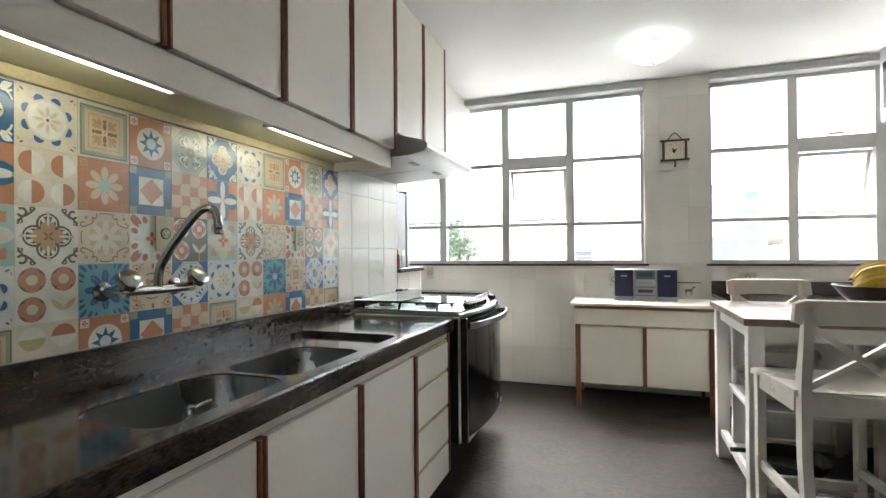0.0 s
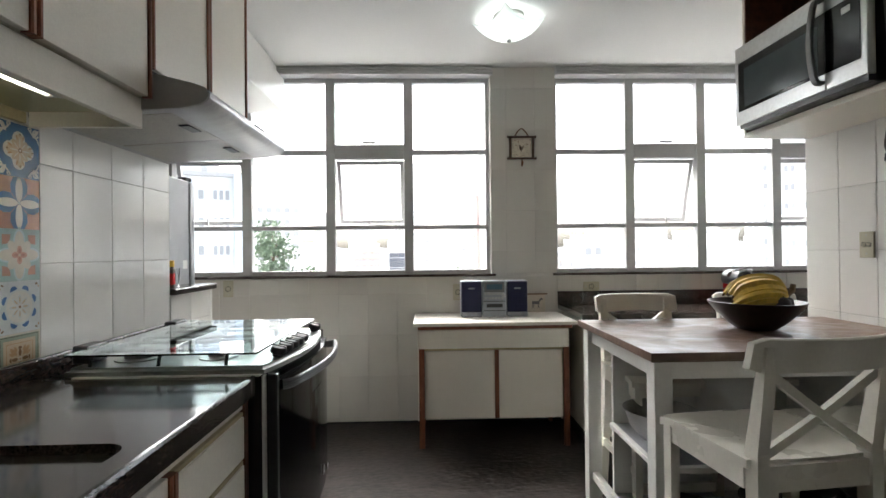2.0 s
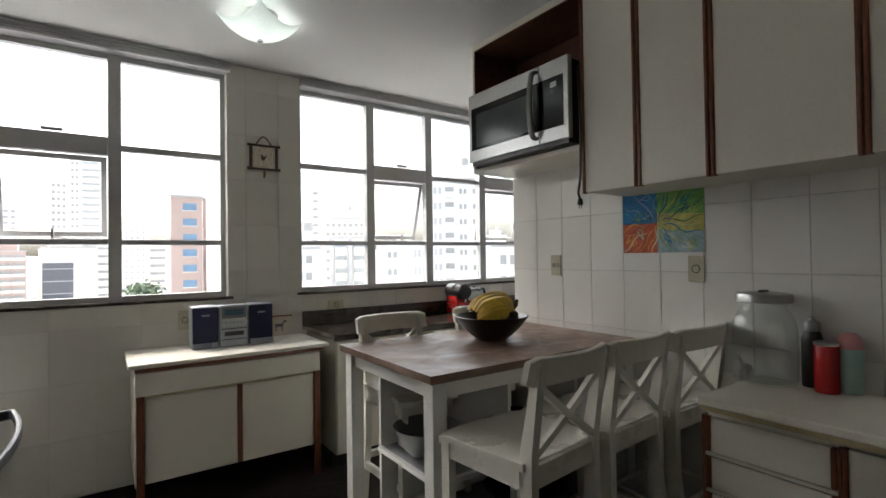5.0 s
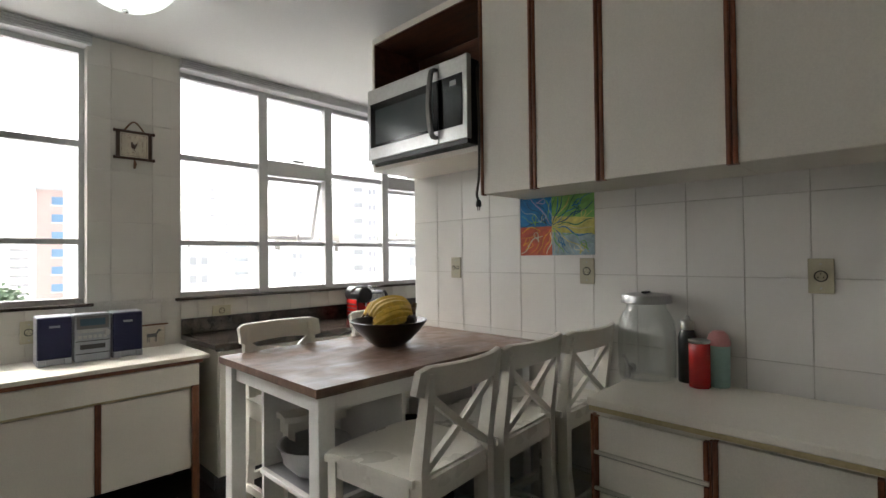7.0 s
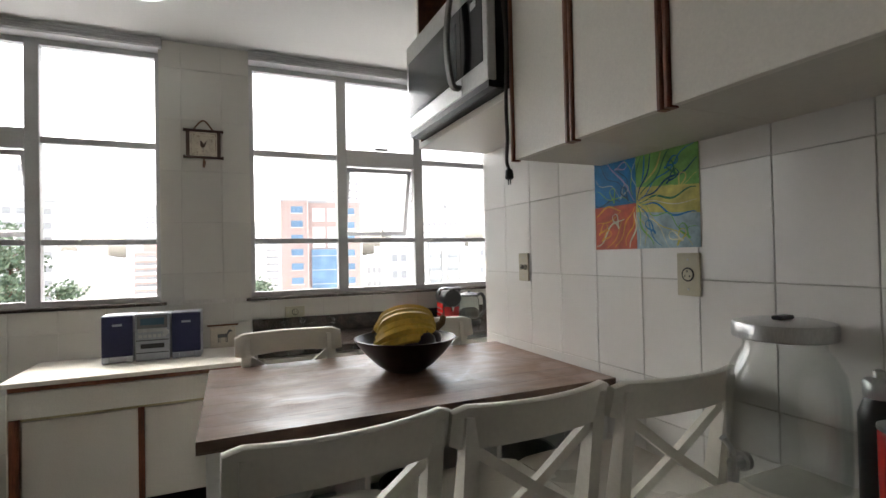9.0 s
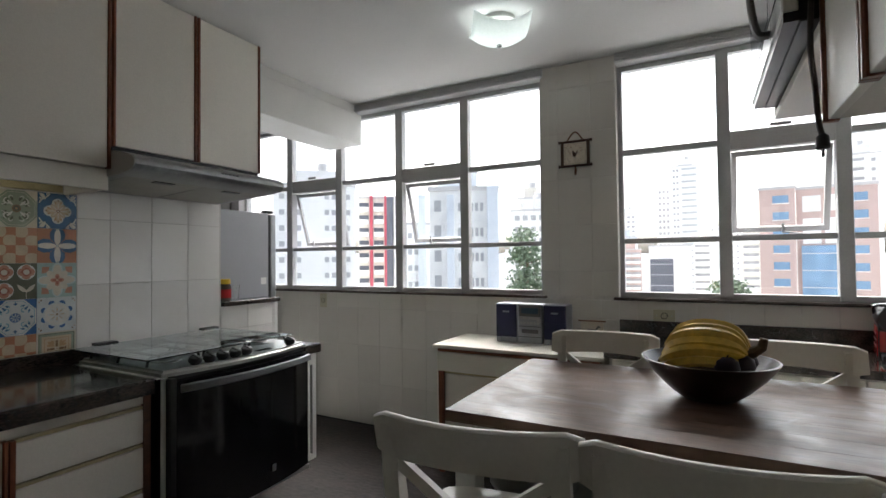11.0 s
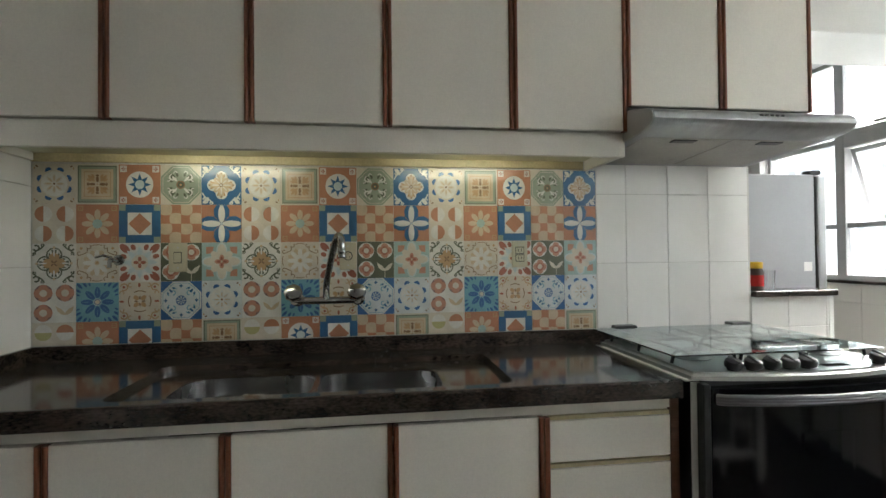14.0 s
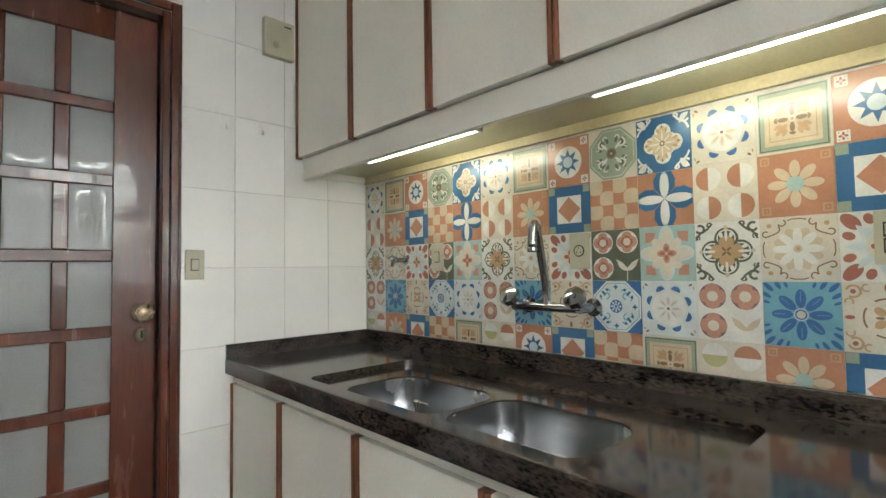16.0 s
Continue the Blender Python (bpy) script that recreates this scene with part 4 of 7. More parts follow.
# ---- bar chairs ----
def chair(at, rz, label):
    """A bar chair; its back stands at local -y and its seat's front at +y."""
    c = thing("bar_chair", label, "chair", at, "white chairs round the table", rz=rz)
    W, SZ = 0.212, 0.70
    seat = bmesh.new()
    n = 10
    rows = []
    for j in range(n + 1):
        v = j / n
        y = -0.19 + 0.41 * v
        hw = W - 0.012 + 0.012 * v
        row = []
        for i in range(n + 1):
            u = 2 * i / n - 1
            dip = -0.012 * (1 - u * u) * (1 - (2 * v - 0.8) ** 2 * 0.6)
            rnd = -0.012 * max(0, (v - 0.9) / 0.1) ** 2
            row.append(seat.verts.new((hw * u, y - (0.012 * u * u + 0.022 * u ** 8) * v, SZ + dip + rnd)))
        rows.append(row)
    for a, d in zip(rows, rows[1:]):
        for i in range(n):
            seat.faces.new((a[i], a[i + 1], d[i + 1], d[i]))
    r = bmesh.ops.extrude_face_region(seat, geom=seat.faces[:])
    bmesh.ops.translate(seat, verts=[v for v in r["geom"] if isinstance(v, bmesh.types.BMVert)], vec=(0, 0, -0.024))
    bmesh.ops.recalc_face_normals(seat, faces=seat.faces[:])
    smooth(part("seat", seat, M["chair_paint"], c), 50)
    for s in (-1, 1):
        # front legs, and rear posts that lean back above the seat
        b = prism([(0.15, 0), (0.182, 0), (0.188, SZ - 0.025), (0.148, SZ - 0.025)], 0.032, "x")
        bmesh.ops.transform(b, matrix=Matrix.Translation((s * 0.182 - 0.016, 0, 0)), verts=b.verts[:])
        part("leg", b, M["chair_paint"], c)
        b = prism([(-0.27, 0), (-0.235, 0), (-0.172, 0.45), (-0.168, 0.72), (-0.225, 1.005), (-0.25, 1.005), (-0.214, 0.72), (-0.214, 0.45)], 0.034, "x")
        bmesh.ops.transform(b, matrix=Matrix.Translation((s * 0.17 - 0.017, 0, 0)), verts=b.verts[:])
        part("leg", b, M["chair_paint"], c)
        part("side_rail", box(s * 0.182 - 0.011, s * 0.182 + 0.011, -0.17, 0.149, SZ - 0.085, SZ - 0.026), M["chair_paint"], c)
        part("stretcher", box(s * 0.18 - 0.01, s * 0.18 + 0.01, -0.2, 0.152, 0.27, 0.305), M["chair_paint"], c)
    part("front_rail", box(-0.165, 0.165, 0.155, 0.178, SZ - 0.085, SZ - 0.026), M["chair_paint"], c)
    part("rear_rail", box(-0.16, 0.16, -0.205, -0.18, SZ - 0.085, SZ - 0.015), M["chair_paint"], c)
    part("foot_rail", box(-0.165, 0.165, 0.155, 0.18, 0.2, 0.24, bevel=0.003), M["chair_paint"], c)
    part("foot_rail", box(-0.16, 0.16, -0.236, -0.214, 0.3, 0.335, bevel=0.003), M["chair_paint"], c)
    # bowed top rail
    b = bmesh.new()
    n, ring = 14, []
    for i in range(n + 1):
        u = 2 * i / n - 1
        end = max(0.0, abs(u) - 0.9) / 0.1
        y = -0.268 + 0.05 * u * u
        z0, z1 = 0.932 + 0.012 * end + 0.01 * (1 - u * u), 1.028 - 0.012 * end ** 2
        tl = 0.018
        ring.append([b.verts.new((W * 0.995 * u, y + 0.024 - 0.0, z0)), b.verts.new((W * 0.995 * u, y, z0)), b.verts.new((W * 0.995 * u, y - tl, z1 - 0.004)),
                     b.verts.new((W * 0.995 * u, y - tl + 0.006, z1)), b.verts.new((W * 0.995 * u, y - tl + 0.017, z1)), b.verts.new((W * 0.995 * u, y - tl + 0.023, z1 - 0.004))])
    for a, d in zip(ring, ring[1:]):
        for k in range(6):
            b.faces.new((a[k], a[(k + 1) % 6], d[(k + 1) % 6], d[k]))
    b.faces.new(ring[0]), b.faces.new(ring[-1])
    bmesh.ops.recalc_face_normals(b, faces=b.faces[:])
    smooth(part("top_rail", b, M["chair_paint"], c), 35)
    # crossed bars
    for s in (-1, 1):
        p = curve_points([(-s * 0.158, -0.2, 0.712), (0, -0.214, 0.815), (s * 0.158, -0.225, 0.93)], 6)
        b = bmesh.new()
        q = []
        for pt in p:
            d = Vector((s * 0.324, 0, 0.205)).normalized()
            up = Vector((-d.z, 0, d.x)) * 0.0115
            th = Vector((0, 0.009, 0))
            off = Vector((0, 0.002 * s, 0))
            q.append([b.verts.new(pt + off + up + th), b.verts.new(pt + off - up + th), b.verts.new(pt + off - up - th), b.verts.new(pt + off + up - th)])
        for a, d in zip(q, q[1:]):
            for k in range(4):
                b.faces.new((a[k], a[(k + 1) % 4], d[(k + 1) % 4], d[k]))
        b.faces.new(q[0]), b.faces.new(q[-1])
        bmesh.ops.recalc_face_normals(b, faces=b.faces[:])
        smooth(part("cross_bar", b, M["chair_paint"], c), 35)
    return c


proto = chair((0.815, 2.425, 0), 6, "white painted wooden bar chair with crossed back bars")
copy_thing(proto, pose(1.237, 2.445, 0, 0, 0, 4))
copy_thing(proto, pose(1.655, 2.425, 0, 0, 0, 0.5))
copy_thing(proto, pose(0.876, 3.215, 0, 0, 0, 182))
copy_thing(proto, pose(1.495, 3.23, 0, 0, 0, 178))

# ---- sideboard under the window ----
SX0, SX1, SY0, SZT = -0.297, 0.76, 4.055, 0.80
sb = thing("sideboard", "cream laminate sideboard on wooden legs under the window", "sideboard", (0.246, 4.34, 0))
inv = Matrix.Translation((-0.246, -4.34, 0))
put("top_board", box(SX0, SX1, SY0, YN - 0.002, 0.778, SZT, bevel=0.003), M["laminate"], sb)
put("shadow_strip", box(SX0 + 0.03, SX1 - 0.03, SY0 + 0.02, YN - 0.01, 0.755, 0.7775), M["wood"], sb, "dark wooden strip under the top")
put("drawer_front", box(SX0 + 0.035, SX1 - 0.055, SY0 + 0.012, SY0 + 0.03, 0.635, 0.752, bevel=0.0015), M["laminate"], sb)
put("body", box(SX0 + 0.045, SX1 - 0.06, SY0 + 0.0545, YN - 0.01, 0.18, 0.7545), M["carcass"], sb)
put("drawer_body", box(SX0 + 0.045, SX1 - 0.06, SY0 + 0.0305, SY0 + 0.054, 0.635, 0.7545), M["carcass"], sb)
XM = 0.24
for a, c in ((SX0 + 0.075, XM - 0.014), (XM + 0.014, SX1 - 0.095)):
    d = put("door", box(a, c, SY0 + 0.035, SY0 + 0.054, 0.178, 0.615, bevel=0.0015), M["laminate"], sb)
put("handle_strip", box(XM - 0.0135, XM + 0.0135, SY0 + 0.03, SY0 + 0.054, 0.18, 0.62, bevel=0.002), M["wood"], sb, "wooden finger strip")
put("handle_strip", box(SX0 + 0.045, SX1 - 0.06, SY0 + 0.04, SY0 + 0.054, 0.617, 0.632), M["sheet_edge"], sb)
for x in (SX0 + 0.035, SX1 - 0.09):
    put("leg", box(x, x + 0.036, SY0 + 0.012, SY0 + 0.034, 0.0, 0.634, bevel=0.002), M["wood"], sb, "red-brown wooden leg")
    put("leg", box(x + 0.011, x + 0.036, YN - 0.06, YN - 0.03, 0.0, 0.1795, bevel=0.002), M["wood"], sb, "red-brown wooden leg")
put("end_panel", box(SX0 + 0.028, SX0 + 0.0345, SY0 + 0.012, YN - 0.01, 0.178, 0.7545), M["laminate"], sb)

# ---- granite counter under the second window ----
nc = thing("niche_worktop", "dark granite worktop with upstand under the second window", "worktop", (2.0, 4.35, 0.82))
inv = Matrix.Translation((-2.0, -4.35, -0.82))
put("slab", box(0.768, XE, 4.0, YN - 0.001, 0.822, 0.852, bevel=0.003), M["granite"], nc)
put("upstand", box(0.768, XE, YN - 0.022, YN, 0.8525, 0.952, bevel=0.002), M["granite_raw"], nc, "dark granite upstand")
put("front_edge", box(0.768, XE, 3.99, 3.9995, 0.815, 0.853, bevel=0.002), M["granite_raw"], nc)
for a, c in ((0.80, 1.3), (1.3, 1.84), (1.84, 2.5), (2.5, XE)):
    at = ((a + c) / 2, 4.3, 0.09)
    u = thing("base_cabinet", "plain cream base cabinet under the granite counter", "cabinet", at, "cabinets under the second window")
    inv = Matrix.Translation([-v for v in at])
    put("body", box(a + .001, c - .001, 4.05, YN - 0.001, 0.09, 0.8215), M["carcass"], u)
    put("door", box(a + 0.004, c - 0.004, 4.03, 4.0495, 0.1, 0.80, bevel=0.0015), M["laminate"], u)
structure("trim_plinth_3", "dark plinth under the window cabinets", box(0.8, XE, 4.1, YN, 0, 0.0895), M["black"], "trim")

# ---- refrigerator in the laundry ----
fr = thing("refrigerator", "grey enamel refrigerator standing in the laundry opening", "refrigerator", (-1.96, 3.7, 0))
inv = Matrix.Translation((1.96, -3.7, 0))
M["fridge_side"] = material("grey_enamel", (0.36, 0.365, 0.38), 0.35, vary=0.03, grain=0.02)
put("body", box(-2.28, -1.645, 3.36, 3.955, 0.03, 1.70, bevel=0.006), M["fridge_side"], fr, "smooth grey enamel body")
put("door", box(-2.28, -1.64, 3.966, 4.02, 0.06, 1.695, bevel=0.012, seg=2), M["hood_steel"], fr)
put("gasket", box(-2.27, -1.65, 3.9555, 3.9655, 0.07, 1.69), M["rubber"], fr)
put("hinge", box(-1.70, -1.648, 3.93, 4.0, 1.701, 1.722, bevel=0.003), M["rubber"], fr)
# small white square on the side towards the kitchen
put("sticker", box(-1.6449, -1.6444, 3.88, 3.93, 1.17, 1.22), M["white_paint"], fr)
for x in (-2.2, -1.72):
    put("foot", box(x, x + 0.04, 3.5, 3.54, 0, 0.03), M["rubber"], fr)

# ---- door in the south wall ----
dr = new("door_1")
tagged(dr, "varnished mahogany door with frosted glass panes, closed", "door", kind="structure")
dr.location = ((DOOR0 + DOOR1) / 2, YS - 0.08, 0)
inv = Matrix.Translation(-dr.location)
DY0, DY1 = YS - 0.095, YS - 0.06
COLS = 3
stile, mid = 0.147, 0.024
pw = (DOOR1 - DOOR0 - 0.008 - 2 * stile - (COLS - 1) * mid * 2) / COLS
x0 = DOOR0 + 0.004 + stile
zb, pitch, ph = 0.168, 0.2872, 0.243
b = box(DOOR0 + 0.004, x0, DY0, DY1, 0.006, DOOR_H - 0.004, bevel=0.002)
box(DOOR1 - 0.004 - stile, DOOR1 - 0.004, DY0, DY1, 0.006, DOOR_H - 0.004, bevel=0.002, bm=b)
leaf = put("leaf_stiles", b, M["door_wood"], dr)
rows = [zb + k * pitch for k in range(7)]
edges = [0.006] + [z for r in rows for z in (r, r + ph)] + [DOOR_H - 0.004]
for k in range(0, len(edges), 2):
    put("rail", box(x0, DOOR1 - 0.004 - stile, DY0 + 0.001, DY1 - 0.001, edges[k], edges[k + 1], bevel=0.004), M["door_wood"], dr)
for r in rows:
    for c in range(COLS):
        a = x0 + c * (pw + 2 * mid)
        if c:
            put("glazing_bar", box(a - 2 * mid, a, DY0 + 0.002, DY1 - 0.002, r, r + ph, bevel=0.004), M["door_wood"], dr)
        g = put("pane", box(a, a + pw, DY0 + 0.014, DY0 + 0.019, r, r + ph), M["frosted"], dr, "frosted glass pane")
        # polished line with cut corners
        m_ = 0.022
        loop = [(a + m_ + .014, r + m_), (a + pw - m_ - .014, r + m_), (a + pw - m_, r + m_ + .016), (a + pw - m_, r + ph - m_ - .016), (a + pw - m_ - .014, r + ph - m_), (a + m_ + .014, r + ph - m_), (a + m_, r + ph - m_ - .016), (a + m_, r + m_ + .016)]
        bb = bmesh.new()
        cx, cz = a + pw / 2, r + ph / 2
        inn = [bb.verts.new((cx + (x - cx) * 0.9, DY0 + 0.0196, cz + (z - cz) * 0.94)) for x, z in loop]
        out = [bb.verts.new((x, DY0 + 0.0196, z)) for x, z in loop]
        for k in range(8):
            bb.faces.new((out[k], inn[k], inn[(k + 1) % 8], out[(k + 1) % 8]))
        put("etched_line", bb, M["frost_line"], g)
def rosette(r, seg=40, petals=16):
    b = bmesh.new()
    rings = []
    for rr, z in ((r, 0), (r, 0.004), (r * 0.8, 0.01), (r * 0.62, 0.006), (r * 0.5, 0.011), (r * 0.2, 0.014), (0.001, 0.015)):
        rings.append([b.verts.new((rr * (1 + (0.07 * math.cos(petals * 2 * math.pi * k / seg) if rr > r * 0.45 else 0)) * math.cos(2 * math.pi * k / seg), rr * (1 + (0.07 * math.cos(petals * 2 * math.pi * k / seg) if rr > r * 0.45 else 0)) * math.sin(2 * math.pi * k / seg), z)) for k in range(seg)])
    for a, c in zip(rings, rings[1:]):
        for k in range(seg):
            b.faces.new((a[k], a[(k + 1) % seg], c[(k + 1) % seg], c[k]))
    b.faces.new(rings[0])
    bmesh.ops.recalc_face_normals(b, faces=b.faces[:])
    return b
KX = DOOR0 + 0.055
face = Matrix.Rotation(radians(-90), 4, "X")
b = rosette(0.034)
bmesh.ops.transform(b, matrix=Matrix.Translation((KX, DY1, 1.075)) @ face, verts=b.verts[:])
join(b, lathe([(0.011, 0), (0.011, 0.03)], 14, Matrix.Translation((KX, DY1, 1.075)) @ face))
k2 = rosette(0.036, petals=10, seg=40)
join(k2, lathe([(0.02, -0.022), (0.029, -0.012), (0.029, 0.0)], 20))
bmesh.ops.transform(k2, matrix=Matrix.Translation((KX, DY1 + 0.045, 1.075)) @ face, verts=k2.verts[:])
join(b, k2)
smooth(put("knob", b, M["bronze"], dr, "ornate aged brass knob"))
b = rosette(0.026)
bmesh.ops.transform(b, matrix=Matrix.Translation((KX, DY1, 0.99)) @ face @ Matrix.Diagonal((0.8, 1.1, 1, 1)), verts=b.verts[:])
kh = put("keyhole_plate", b, M["bronze"], dr, "aged brass keyhole plate")
put("keyhole", box(KX - 0.004, KX + 0.004, DY1 + 0.0152, DY1 + 0.0165, 0.975, 1.004), M["black"], kh)
# architrave with stepped moulding
b = bmesh.new()
for s, x in ((-1, DOOR0), (1, DOOR1)):
    for w0, w1, y in ((0.0, 0.028, YS + 0.004), (0.0285, 0.056, YS + 0.018), (0.0565, 0.068, YS + 0.01)):
        a, c = sorted((x + s * w0, x + s * w1))
        box(a, c, YS - 0.155 if w0 == 0 else YS + 0.001, y, 0, DOOR_H + (w1 if w1 < 0.06 else 0.068), bevel=0.003, bm=b)
for w0, w1, y in ((0.0, 0.028, YS + 0.004), (0.0285, 0.056, YS + 0.018), (0.0565, 0.068, YS + 0.01)):
    box(DOOR0 - w0 + 0.001, DOOR1 + w0 - 0.001, YS - 0.155 if w0 == 0 else YS + 0.001, y - 0.0005, DOOR_H + w0, DOOR_H + w1, bevel=0.003, bm=b)
fo = put("door_frame", b, M["door_wood"], dr, "moulded mahogany architrave")
structure("wall_hall", "plain dark hall side behind the door", box(DOOR0 - 0.1, DOOR1 + 0.1, YS - 0.3, YS - 0.17, 0, 2.4), M["plaster"], "wall")

# ---- ceiling lamp ----
lx, ly = 0.29, 3.785
lp = thing("ceiling_lamp", "lit square opal glass ceiling lamp with upturned corners", "lamp", (lx, ly, ZC), rz=30)
b = bmesh.new()
n, S = 16, 0.15
grid = []
for j in range(n + 1):
    row = []
    for i in range(n + 1):
        u, v = 2 * i / n - 1, 2 * j / n - 1
        row.append(b.verts.new((S * u, S * v, -0.137 + 0.056 * (u * u + v * v))))
    grid.append(row)
for a, c in zip(grid, grid[1:]):
    for i in range(n):
        b.faces.new((a[i], a[i + 1], c[i + 1], c[i]))
r = bmesh.ops.extrude_face_region(b, geom=b.faces[:])
bmesh.ops.translate(b, verts=[v for v in r["geom"] if isinstance(v, bmesh.types.BMVert)], vec=(0, 0, 0.005))
bmesh.ops.recalc_face_normals(b, faces=b.faces[:])
smooth(part("shade", b, M["lamp_glass"], lp, "glowing opal glass shade"), 60)
part("base_plate", lathe([(0.09, -0.001), (0.09, -0.02), (0.08, -0.025)], 24), M["white_paint"], lp)
part("stem", lathe([(0.008, -0.02), (0.008, -0.139), (0.014, -0.141), (0.014, -0.149), (0.006, -0.152)], 14), M["chrome"], lp)
for x in (-0.055, 0.055):
    bl = bpy.data.lights.new("bulb_light", "POINT")
    bl.energy, bl.shadow_soft_size, bl.color = 0.6, 0.018, (0.95, 1.0, 0.98)
    o = new("bulb_light", bl)
    o.parent = lp
    o.location = (x, 0, -0.055)
    part("bulb", lathe([(0.012, -0.026), (0.016, -0.04), (0.016, -0.06), (0.008, -0.066)], 12, Matrix.Translation((x, 0, 0))), M["white_paint"], lp)

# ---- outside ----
# outdoor colours are paled to paint in distance haze and glare
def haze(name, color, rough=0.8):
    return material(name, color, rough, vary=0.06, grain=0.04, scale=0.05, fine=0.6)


H_ = {"white": haze("haze_paled_render", (0.84, 0.83, 0.8)), "cream": haze("cream_render", (0.74, 0.7, 0.62)), "blue": haze("pale_blue_render", (0.66, 0.7, 0.74)),
      "red": haze("red_render", (0.52, 0.1, 0.13)), "dusk": haze("dark_grey_glazing", (0.14, 0.15, 0.175)), "brick": haze("brick_render", (0.58, 0.43, 0.38)), "grey": haze("grey_render", (0.58, 0.585, 0.6)),
      "pane": material("haze_paled_window_glass", (0.47, 0.47, 0.47), 0.5, vary=0.3, grain=0.1, scale=0.3, spec=0.2), "bluepane": material("blue_window_glass", (0.24, 0.38, 0.54), 0.4, vary=0.3, grain=0.1, scale=0.3, spec=0.2),
      "palepane": material("haze_faded_window_glass", (0.58, 0.6, 0.61), 0.4, vary=0.2, grain=0.1, scale=0.3, spec=0.2),
      "roof": haze("flat_roof", (0.55, 0.54, 0.53))}
ground = structure("ground", "distant city ground far below, paled as haze", box(-4000, 4000, 8, 4600, -34, -33), haze("city_ground", (0.5, 0.5, 0.49)), "ground")
HUB = Vector((0.3, 1.3, 1.3))
FACADE = {}


def shared(key, bm, mat_):
    """One mesh for alike pieces of a facade."""
    if key not in FACADE:
        me = bpy.data.meshes.new(key[0])
        bm.to_mesh(me)
        me.materials.append(mat_)
        FACADE[key] = me
    bm.free()
    return FACADE[key]


def tower(label, th0, th1, dist, top, wall, facade=(), roof=0.25, storey=3.0):
    """A block of flats between two bearings (degrees from +y, to the right), its roof at the elevation top.
    facade: (kind, from, to, number of columns, material) across the width from 0 to 1."""
    tm = radians((th0 + th1) / 2)
    width = 2 * dist * math.tan(radians(th1 - th0) / 2)
    base = HUB + Vector((math.sin(tm) * dist, math.cos(tm) * dist, 0))
    zt = HUB.z + dist * math.tan(radians(top))
    o = thing("apartment_building", label, "building", (base.x, base.y, -33), "far buildings", rz=-math.degrees(tm))
    H = zt + 33
    dep = max(8.0, width * 0.7)
    part("wall", box(-width / 2, width / 2, 0, dep, 0, H), H_[wall], o)
    part("roof", box(-width / 2 - 0.2, width / 2 + 0.2, -0.2, dep + 0.2, H, H + 0.5), H_["roof"], o)
    if roof:
        part("roof_house", box(-width * roof, width * roof * 1.2, dep * 0.2, dep * 0.7, H + 0.5, H + 3.4), H_[wall], o)
        part("roof_tank", lathe([(1.1, H + 3.4), (1.1, H + 5.0), (0.4, H + 5.3)], 12, Matrix.Translation((width * roof * 0.4, dep * 0.4, 0))), H_["roof"], o)
    floors = range(int((zt - HUB.z + dist * 0.1) / storey))
    for kind_, f0, f1, cols, mt in facade:
        a, c = width * (f0 - 0.5), width * (f1 - 0.5)
        cw = (c - a) / max(1, cols)
        if kind_ == "band":
            part("stripe", box(a, c, -0.9, -0.02, max(0, H - 45), H + cols), H_[mt], o, "vertical coloured band")
            continue
        if kind_ == "panels":
            for k in range(cols):
                for lo_, hi_ in ((9.7, 5.2), (4.0, 1.2)):
                    part("panel", box(a + cw * k + 0.25, a + cw * (k + 1) - 0.25, -0.12, 0.05, H - lo_, H - hi_), H_[mt], o, "white panel between brick piers")
            continue
        if kind_ == "glass":
            part("glass_front", box(a, c, -0.4, 0.05, max(0, H - 45), H - cols), H_[mt], o, "large dark glass front")
            for f in floors:
                z = H - cols - 1.5 - f * storey
                if z > 1:
                    part("transom", box(a, c, -0.46, -0.401, z, z + 0.18), H_["grey"], o)
            continue
        for f in floors:
            z = H - 2.5 - f * storey
            for k in range(cols):
                x = a + cw * (k + 0.5)
                if kind_ == "balconies":
                    w_ = cw * 0.9
                    w = new("window", shared(("window", round(w_, 2), mt, "b"), box(-w_ / 2, w_ / 2, -0.05, 0.12, -0.5, 1.4), H_[mt]))
                    w.parent, w.location = o, (x, 0, z)
                    w = new("balcony", shared(("balcony", round(w_, 2)), box(-w_ / 2 - 0.05, w_ / 2 + 0.05, -1.2, -0.06, -0.75, 0.35), H_["white"]))
                    w.parent, w.location = o, (x, 0, z)
                else:
                    w_, h_ = min(cw * 0.62, 2.4 if kind_ == "windows" else 1.0), (1.35 if kind_ == "windows" else 1.0)
                    w = new("window", shared(("window", round(w_, 2), mt, h_), box(-w_ / 2, w_ / 2, -0.06, 0.12, 0, h_), H_[mt]))
                    w.parent, w.location = o, (x, 0, z)
                    if kind_ == "windows" and dist < 130:
                        w = new("window_sill", shared(("window_sill", round(w_, 2)), box(-w_ / 2 - 0.1, w_ / 2 + 0.1, -0.2, 0.0, -0.18, -0.05), H_["white"]))
                        w.parent, w.location = o, (x, 0, z)
    return o


